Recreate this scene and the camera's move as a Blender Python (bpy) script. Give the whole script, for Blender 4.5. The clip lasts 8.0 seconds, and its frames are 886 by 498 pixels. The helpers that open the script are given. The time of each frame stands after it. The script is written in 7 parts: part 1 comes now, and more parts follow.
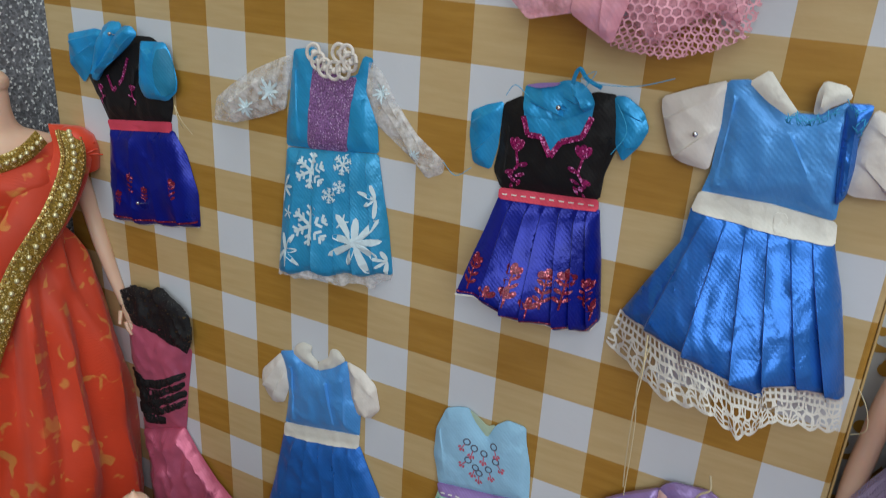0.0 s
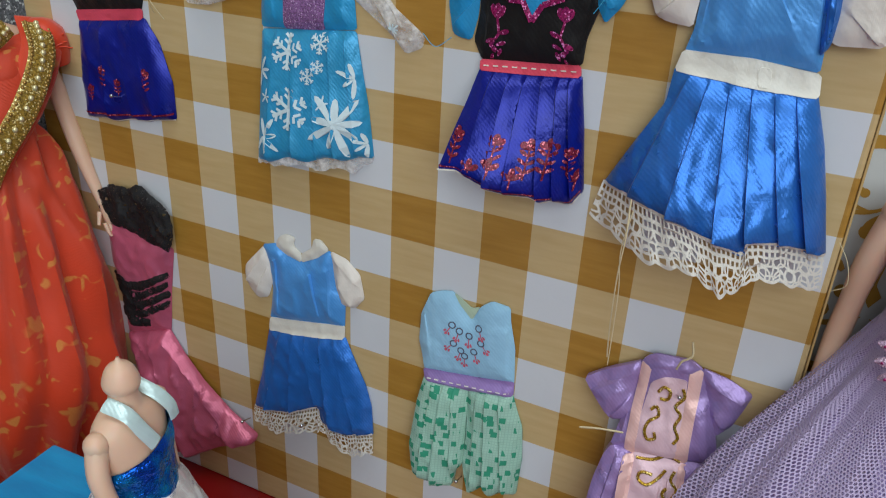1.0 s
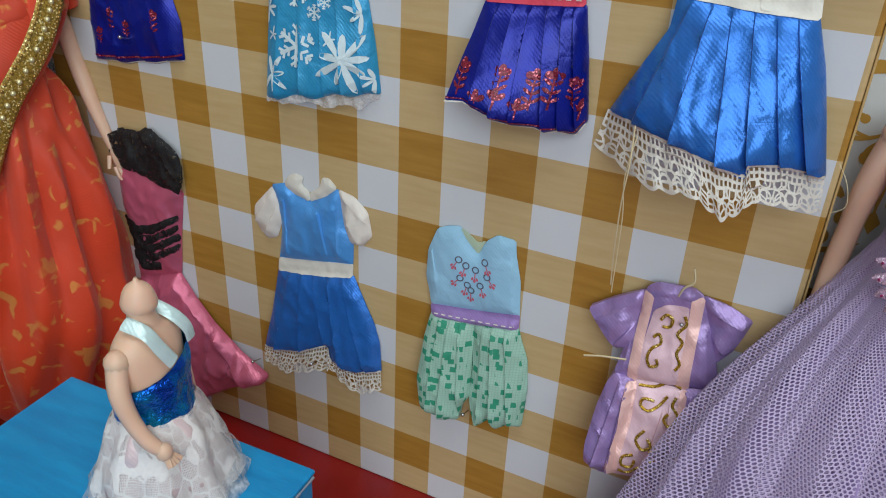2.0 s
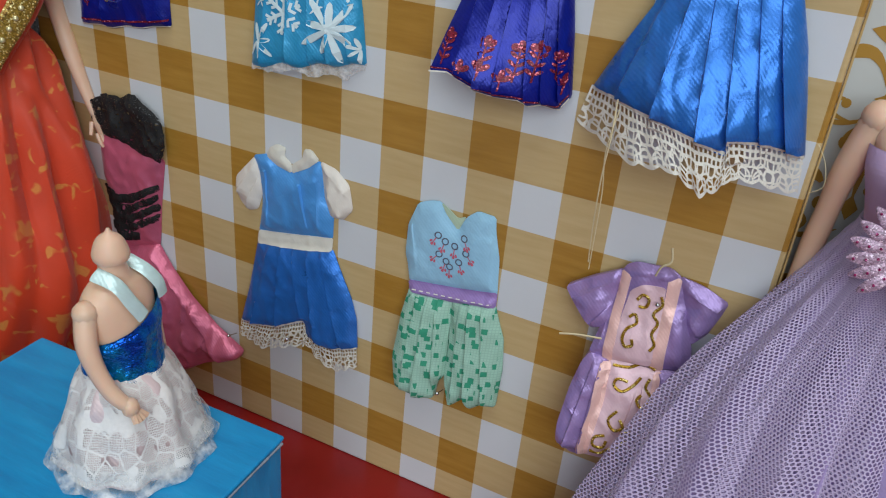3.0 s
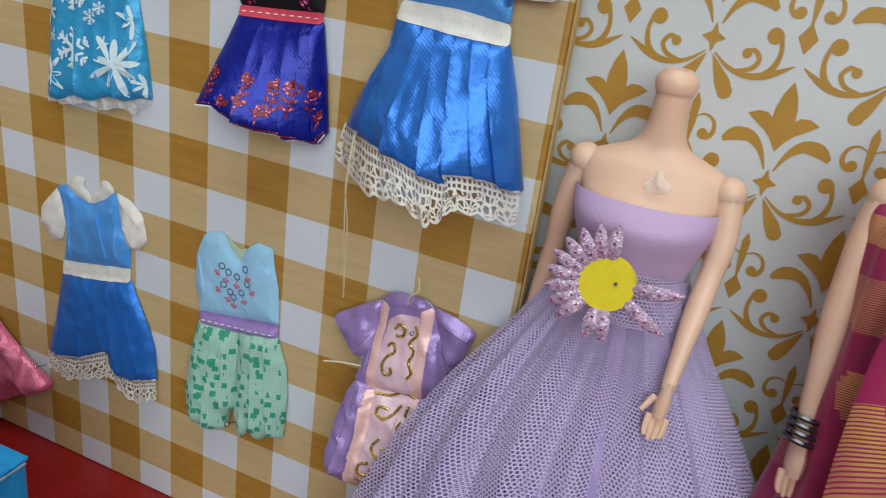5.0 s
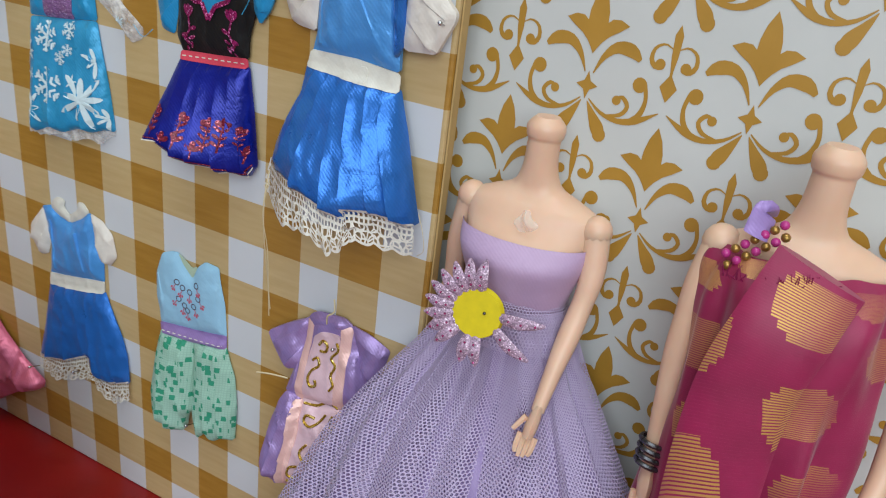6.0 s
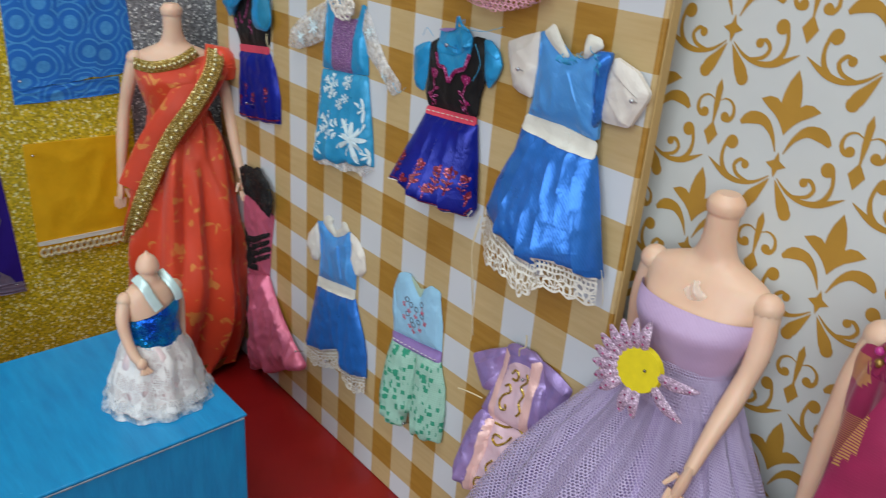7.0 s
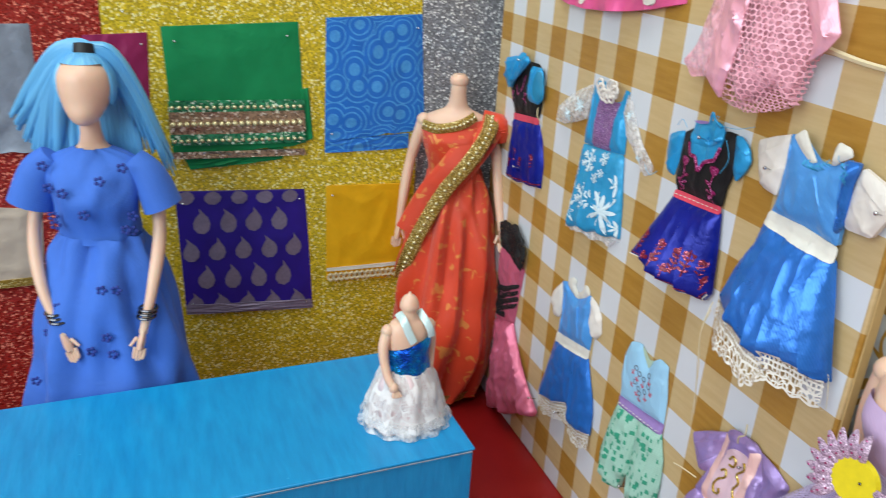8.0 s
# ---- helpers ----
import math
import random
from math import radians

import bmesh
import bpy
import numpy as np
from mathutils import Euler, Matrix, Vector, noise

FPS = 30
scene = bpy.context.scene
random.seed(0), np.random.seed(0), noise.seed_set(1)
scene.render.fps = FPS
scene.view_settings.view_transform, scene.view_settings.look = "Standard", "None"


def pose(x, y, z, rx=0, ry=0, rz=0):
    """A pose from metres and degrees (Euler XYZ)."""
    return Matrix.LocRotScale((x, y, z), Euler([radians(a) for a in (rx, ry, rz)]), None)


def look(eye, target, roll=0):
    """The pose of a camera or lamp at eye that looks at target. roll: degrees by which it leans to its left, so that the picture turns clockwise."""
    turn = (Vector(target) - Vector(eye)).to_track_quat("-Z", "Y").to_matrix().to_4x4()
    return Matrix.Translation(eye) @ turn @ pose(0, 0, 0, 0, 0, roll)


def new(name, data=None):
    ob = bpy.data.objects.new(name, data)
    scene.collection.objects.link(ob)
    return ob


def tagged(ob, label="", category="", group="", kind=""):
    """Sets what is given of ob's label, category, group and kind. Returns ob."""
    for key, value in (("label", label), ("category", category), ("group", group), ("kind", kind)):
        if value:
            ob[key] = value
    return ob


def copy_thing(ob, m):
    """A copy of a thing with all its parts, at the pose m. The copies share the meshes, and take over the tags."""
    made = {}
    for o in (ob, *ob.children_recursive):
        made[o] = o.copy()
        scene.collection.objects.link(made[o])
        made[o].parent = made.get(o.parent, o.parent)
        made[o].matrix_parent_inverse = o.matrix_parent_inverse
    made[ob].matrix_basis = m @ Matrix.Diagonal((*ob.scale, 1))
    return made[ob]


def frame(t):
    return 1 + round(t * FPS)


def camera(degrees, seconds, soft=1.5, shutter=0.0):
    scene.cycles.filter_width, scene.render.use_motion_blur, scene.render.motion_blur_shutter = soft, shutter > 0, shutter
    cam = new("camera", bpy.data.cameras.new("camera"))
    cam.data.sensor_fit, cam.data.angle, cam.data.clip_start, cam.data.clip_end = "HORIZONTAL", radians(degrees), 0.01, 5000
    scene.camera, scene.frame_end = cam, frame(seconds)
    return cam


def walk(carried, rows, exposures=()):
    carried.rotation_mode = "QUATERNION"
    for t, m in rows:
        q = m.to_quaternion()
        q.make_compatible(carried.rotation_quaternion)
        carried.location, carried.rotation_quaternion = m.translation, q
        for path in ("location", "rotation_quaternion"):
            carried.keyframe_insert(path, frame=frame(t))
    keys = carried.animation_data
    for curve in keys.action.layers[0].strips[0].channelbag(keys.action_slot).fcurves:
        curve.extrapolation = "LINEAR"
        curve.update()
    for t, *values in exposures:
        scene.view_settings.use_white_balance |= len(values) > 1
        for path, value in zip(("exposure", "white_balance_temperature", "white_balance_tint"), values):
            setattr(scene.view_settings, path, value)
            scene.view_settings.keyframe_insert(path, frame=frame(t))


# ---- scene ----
from mathutils import geometry

cam = camera(58.1, 8.0, soft=1.05, shutter=0.25)
PATH = [
    (0, (0.239, -0.254, 0.342), (-0.58, 1.403, -0.423), 3.4),
    (0.5, (0.241, -0.258, 0.328), (-0.532, 1.385, -0.511), 3.3),
    (1, (0.244, -0.26, 0.319), (-0.507, 1.365, -0.574), 3.0),
    (1.5, (0.246, -0.264, 0.314), (-0.494, 1.336, -0.63), 2.7),
    (1.7, (0.247, -0.267, 0.313), (-0.491, 1.323, -0.65), 2.3),
    (2.8, (0.252, -0.277, 0.295), (-0.479, 1.336, -0.637), 5.1),
    (3, (0.254, -0.274, 0.297), (-0.461, 1.339, -0.646), 5.4),
    (3.5, (0.267, -0.273, 0.281), (-0.406, 1.4, -0.585), 7.6),
    (4, (0.286, -0.263, 0.284), (-0.361, 1.446, -0.529), 8.4),
    (4.5, (0.306, -0.257, 0.294), (-0.344, 1.463, -0.492), 8.3),
    (5, (0.327, -0.259, 0.299), (-0.32, 1.462, -0.488), 8.2),
    (5.2, (0.34, -0.26, 0.301), (-0.313, 1.464, -0.476), 8.3),
    (6.3, (0.402, -0.248, 0.335), (-0.54, 1.31, -0.493), 6.1),
    (6.5, (0.411, -0.252, 0.339), (-0.662, 1.218, -0.49), 5.5),
    (7, (0.431, -0.25, 0.354), (-0.92, 0.966, -0.478), 4.5),
    (7.5, (0.439, -0.254, 0.369), (-1.111, 0.717, -0.439), 4.3),
    (8, (0.46, -0.259, 0.379), (-1.253, 0.424, -0.394), 3.5),
]
walk(cam, [(t, look(eye, target, roll)) for t, eye, target, roll in PATH], exposures=[(0, -1.02), (1.5, -0.9), (3.5, -0.86), (5, -0.78), (6.5, -0.73), (7, -0.74), (7.5, -0.7), (8, -0.34)])

# ---- light: unseen area lamps, in front and overhead, added inside a plain room shell ----
world = bpy.data.worlds.new("sky")
scene.world = world
world.use_nodes = True
wn = world.node_tree.nodes
sky = wn.new("ShaderNodeTexSky")
sky.sky_type, sky.sun_disc, sky.sun_elevation, sky.sun_rotation = "NISHITA", False, radians(50), radians(200)
world.node_tree.links.new(sky.outputs[0], wn["Background"].inputs[0])
wn["Background"].inputs[1].default_value = 0.1


def area(name, eye, target, sx, sy, power, colour):
    data = bpy.data.lights.new(name, "AREA")
    data.shape, data.size, data.size_y, data.energy, data.color = "RECTANGLE", sx, sy, power, colour
    ob = new(name, data)
    ob.matrix_world = look(eye, target)
    return ob


# Added soft light, set to the right so the end wall brightens too.
area("added_front_light", (1.05, -1.56, 1.0), (0.1, 0.0, 0.18), 1.7, 1.2, 44.0, (0.865, 0.97, 1.0))
# Added overhead light for top-down shading; no lamp is modelled there.
area("added_overhead_light", (0.3, -0.45, 1.6), (0.3, -0.45, 0.0), 1.2, 0.6, 17.0, (0.875, 0.97, 1.0))


# ---- materials ----
def lin(h):
    c = [int(h[k:k + 2], 16) / 255 for k in (0, 2, 4)]
    return [v / 12.92 if v <= 0.04045 else ((v + 0.055) / 1.055) ** 2.4 for v in c] + [1.0]


class Nodes:
    """A material under construction: short calls for nodes and links."""

    def __init__(self, name):
        self.m = bpy.data.materials.new(name)
        self.m.use_nodes = True
        self.t = self.m.node_tree
        self.b = self.t.nodes["Principled BSDF"]
        self.out = self.t.nodes["Material Output"]

    def n(self, kind, **inputs):
        node = self.t.nodes.new("ShaderNode" + kind)
        for k, v in inputs.items():
            self.put(node.inputs[k.replace("_", " ")], v)
        return node

    def put(self, socket, v):
        if isinstance(v, bpy.types.NodeSocket):
            self.t.links.new(v, socket)
        else:
            socket.default_value = v

    def set(self, **inputs):
        for k, v in inputs.items():
            self.put(self.b.inputs[k.replace("_", " ")], v)
        return self

    def math(self, op, a, b=0.0, c=0.0):
        node = self.t.nodes.new("ShaderNodeMath")
        node.operation = op
        for k, v in enumerate((a, b, c)):
            self.put(node.inputs[k], v)
        return node.outputs[0]

    def mix(self, f, a, b):
        node = self.t.nodes.new("ShaderNodeMix")
        node.data_type = "RGBA"
        self.put(node.inputs[0], f)
        self.put(node.inputs[6], a)
        self.put(node.inputs[7], b)
        return node.outputs[2]

    def ramp(self, f, lo, hi):
        node = self.t.nodes.new("ShaderNodeMapRange")
        self.put(node.inputs[0], f)
        node.inputs[1].default_value, node.inputs[2].default_value = lo, hi
        return node.outputs[0]

    def coord(self, which="Object"):
        return self.t.nodes.new("ShaderNodeTexCoord").outputs[which]

    def noise(self, scale, detail=3.0, which="Object", rough=0.55, stretch=None):
        v = self.coord(which)
        if stretch:
            mp = self.t.nodes.new("ShaderNodeMapping")
            self.put(mp.inputs[0], v)
            mp.inputs[3].default_value = stretch
            v = mp.outputs[0]
        return self.n("TexNoise", Vector=v, Scale=scale, Detail=detail, Roughness=rough).outputs[0]

    def bump(self, height, strength=0.3, distance=0.0005):
        node = self.n("Bump", Strength=strength, Distance=distance, Height=height)
        self.put(self.b.inputs["Normal"], node.outputs[0])
        return self

    def alpha(self, f):
        """Holes where f is 0."""
        tr = self.n("BsdfTransparent")
        mx = self.n("MixShader")
        self.put(mx.inputs[0], f)
        self.put(mx.inputs[1], tr.outputs[0])
        self.put(mx.inputs[2], self.b.outputs[0])
        self.put(self.out.inputs[0], mx.outputs[0])
        return self


def satin(name, colour, rough=0.38, dark=0.72, sheen=0.08, spec=0.5, strength=0.3, silk=0.22, twill=0.28):
    """Woven dress cloth: a diagonal twill, soft mottling, a silky tinted shine."""
    k = Nodes(name)
    c = lin(colour)
    d = [v * dark for v in c[:3]] + [1.0]
    big, fine, slub = k.noise(90.0, 4.0), k.noise(1400.0, 2.0), k.noise(500.0, 2.0, stretch=(6.0, 1.0, 0.6))
    w = k.n("TexWave", Vector=k.coord("Object"), Scale=330.0, Distortion=1.5, Detail=1.0)
    w.bands_direction = "DIAGONAL"
    f = k.math("ADD", k.math("MULTIPLY", k.ramp(big, 0.3, 0.7), 0.5), k.math("MULTIPLY", k.math("ADD", fine, slub), 0.15))
    f = k.math("ADD", f, k.math("MULTIPLY", w.outputs[0], 0.4 * twill))
    k.set(Base_Color=k.mix(f, d, c), Roughness=k.math("MULTIPLY_ADD", big, 0.22, rough - 0.1), Sheen_Weight=sheen, Sheen_Roughness=0.4, Specular_IOR_Level=spec, Metallic=silk)
    crease = k.n("TexNoise", Vector=k.coord("Object"), Scale=170.0, Detail=3.0, Distortion=1.2).outputs[0]
    h = k.math("ADD", k.math("MULTIPLY", crease, 2.2), k.math("MULTIPLY_ADD", slub, 0.5, k.math("MULTIPLY", w.outputs[0], 0.9 * twill)))
    fold = k.n("TexNoise", Vector=k.coord("Object"), Scale=62.0, Detail=2.0, Distortion=1.6).outputs[0]
    h = k.math("ADD", h, k.math("MULTIPLY", k.math("ABSOLUTE", k.math("SUBTRACT", fold, 0.5)), 5.0))
    return k.bump(h, strength, 0.0003).m


def plain(name, colour, rough=0.5, dark=0.85, scale=60.0, metal=0.0, spec=0.5, bump=0.1, distance=0.0003):
    k = Nodes(name)
    c = lin(colour)
    d = [v * dark for v in c[:3]] + [1.0]
    n1, n2 = k.noise(scale, 4.0), k.noise(scale * 9, 2.0)
    f = k.math("ADD", k.math("MULTIPLY", k.ramp(n1, 0.3, 0.7), 0.7), k.math("MULTIPLY", n2, 0.3))
    k.set(Base_Color=k.mix(f, d, c), Roughness=k.math("MULTIPLY_ADD", n1, 0.2, rough - 0.1), Metallic=metal, Specular_IOR_Level=spec)
    return k.bump(k.math("ADD", n1, k.math("MULTIPLY", n2, 0.4)), bump, distance).m


def glitter(name, colour, spark, size=900.0, metal=0.6, share=0.5, which="Object"):
    """Glitter sheet: flakes that each tilt and shine their own way."""
    k = Nodes(name)
    v = k.n("TexVoronoi", Vector=k.coord(which), Scale=size)
    sep = k.n("SeparateColor", Color=v.outputs["Color"])
    c, s = lin(colour), lin(spark)
    d = [q * 0.45 for q in c[:3]] + [1.0]
    base = k.mix(k.ramp(sep.outputs[0], 0.1, 0.9), d, c)
    base = k.mix(k.math("GREATER_THAN", sep.outputs[1], 1.0 - share * 0.25), base, s)
    k.set(Base_Color=base, Roughness=k.math("MULTIPLY_ADD", sep.outputs[2], 0.3, 0.2), Metallic=metal)
    big = k.noise(size / 6.0, 2.0)
    return k.bump(k.math("MULTIPLY_ADD", big, 0.6, sep.outputs[0]), 0.9, 0.0009).m


def net(name, colour, cell=700.0, wire=0.14, rough=0.6, fill=0.0, shine=0.3):
    """Net cloth: a honeycomb of fine threads round open holes."""
    k = Nodes(name)
    sep = k.n("SeparateXYZ", Vector=k.coord("UV"))
    px, py = k.math("MULTIPLY", sep.outputs[0], cell), k.math("MULTIPLY", sep.outputs[1], cell)

    def centred(p, size, shift):
        return k.math("SUBTRACT", k.math("MODULO", k.math("ADD", p, 400.0 * size + shift), size), size / 2)

    def hexagon(shift):
        ax, ay = k.math("ABSOLUTE", centred(px, 1.0, shift * 0.5)), k.math("ABSOLUTE", centred(py, 1.7320508, shift * 0.8660254))
        return k.math("MAXIMUM", ax, k.math("MULTIPLY_ADD", ax, 0.5, k.math("MULTIPLY", ay, 0.8660254)))

    near = k.math("MINIMUM", hexagon(0.0), hexagon(1.0))
    hole = k.math("GREATER_THAN", near, 0.5 - wire)
    n = k.noise(300.0, 2.0)
    c = lin(colour)
    k.set(Base_Color=k.mix(n, [q * 0.8 for q in c[:3]] + [1.0], c), Roughness=rough, Sheen_Weight=shine)
    return k.alpha(k.math("MAXIMUM", hole, fill)).m


def lace_trim():
    """Cotton lace by the metre: a woven heading with two rows of ladders, flower cells below and a corded edge."""
    k = Nodes("cotton_lace_trim")
    sep = k.n("SeparateXYZ", Vector=k.coord("UV"))
    u, v = sep.outputs[0], sep.outputs[1]

    def between(lo, hi):
        return k.math("MULTIPLY", k.math("GREATER_THAN", v, lo), k.math("LESS_THAN", v, hi))

    rung = k.math("LESS_THAN", k.math("FRACT", k.math("MULTIPLY", u, 620.0)), 0.42)
    head = k.math("MAXIMUM", k.math("MAXIMUM", between(-1.0, 0.09), between(0.2, 0.27)), between(0.37, 0.43))
    head = k.math("MAXIMUM", head, k.math("MULTIPLY", rung, between(-1.0, 0.43)))
    xy = k.n("CombineXYZ", X=k.math("MULTIPLY", u, 430.0), Y=k.math("MULTIPLY", v, 4.6))
    cells = k.n("TexVoronoi", Vector=xy.outputs[0], Scale=1.0, Randomness=0.55)
    cells.voronoi_dimensions, cells.feature = "2D", "DISTANCE_TO_EDGE"
    petal = k.n("TexVoronoi", Vector=xy.outputs[0], Scale=0.55, Randomness=0.3)
    petal.voronoi_dimensions = "2D"
    ring = k.math("LESS_THAN", k.math("ABSOLUTE", k.math("SUBTRACT", petal.outputs["Distance"], 0.42)), 0.07)
    net_part = k.math("MAXIMUM", k.math("LESS_THAN", cells.outputs["Distance"], 0.11), ring)
    edge = k.math("GREATER_THAN", v, 0.92)
    c = lin("e2dcd2")
    k.set(Base_Color=k.mix(k.noise(700.0), [q * 0.84 for q in c[:3]] + [1.0], c), Roughness=0.75)
    k.bump(k.math("ADD", cells.outputs["Distance"], k.noise(1500.0, 2.0)), 0.4, 0.0004)
    return k.alpha(k.math("MAXIMUM", head, k.math("MAXIMUM", edge, k.math("MULTIPLY", net_part, between(0.42, 2.0))))).m


def lace(name, colour, cell=420.0, wire=0.16, fine=1500.0, fill=0.35, bloom=0.66):
    """Lace: large flower cells over a finer ground, with open holes."""
    k = Nodes(name)
    uv = k.coord("UV")
    a = k.n("TexVoronoi", Vector=uv, Scale=cell, Randomness=0.75)
    a.voronoi_dimensions, a.feature = "2D", "DISTANCE_TO_EDGE"
    b = k.n("TexVoronoi", Vector=uv, Scale=fine, Randomness=0.4)
    b.voronoi_dimensions, b.feature = "2D", "DISTANCE_TO_EDGE"
    blob = k.n("TexNoise", Vector=uv, Scale=cell * 0.6, Detail=1.0)
    thick = k.math("LESS_THAN", a.outputs["Distance"], wire)
    thin = k.math("MULTIPLY", k.math("LESS_THAN", b.outputs["Distance"], 0.2), k.math("GREATER_THAN", blob.outputs[0], 1.0 - fill - 0.2))
    solid = k.math("GREATER_THAN", blob.outputs[0], bloom)
    c = lin(colour)
    k.set(Base_Color=k.mix(k.noise(700.0), [q * 0.82 for q in c[:3]] + [1.0], c), Roughness=0.75)
    k.bump(a.outputs["Distance"], 0.4, 0.0004)
    return k.alpha(k.math("MAXIMUM", solid, k.math("MAXIMUM", thick, thin))).m


def gingham():
    """Checked wrapping paper, 20 mm checks: white, single tan, double tan, with faint streaks along the bands."""
    k = Nodes("gingham_paper")
    sep = k.n("SeparateXYZ", Vector=k.coord("Object"))

    def band(s, shift):
        q = k.math("FRACT", k.math("MULTIPLY", k.math("ADD", s, shift), 25.0))
        return k.math("GREATER_THAN", q, 0.5)

    col, row = band(sep.outputs[0], 0.4), band(k.math("MULTIPLY", sep.outputs[2], -1.0), 0.176 + 0.4)
    streak = k.noise(40.0, 4.0, stretch=(1.0, 1.0, 9.0))
    cloud = k.noise(14.0, 3.0)
    tan1 = k.mix(streak, lin("b99a68"), lin("cfb688"))
    tan2 = k.mix(streak, lin("94661f"), lin("b98c40"))
    white = k.mix(cloud, lin("c9cbd0"), lin("d9dbdf"))
    one = k.mix(k.math("MAXIMUM", col, row), white, tan1)
    two = k.mix(k.math("MULTIPLY", col, row), one, tan2)
    k.set(Base_Color=two, Roughness=k.math("MULTIPLY_ADD", cloud, 0.2, 0.28), Specular_IOR_Level=0.45)
    return k.bump(k.math("ADD", cloud, k.math("MULTIPLY", k.noise(260.0, 2.0), 0.15)), 0.35, 0.002).m


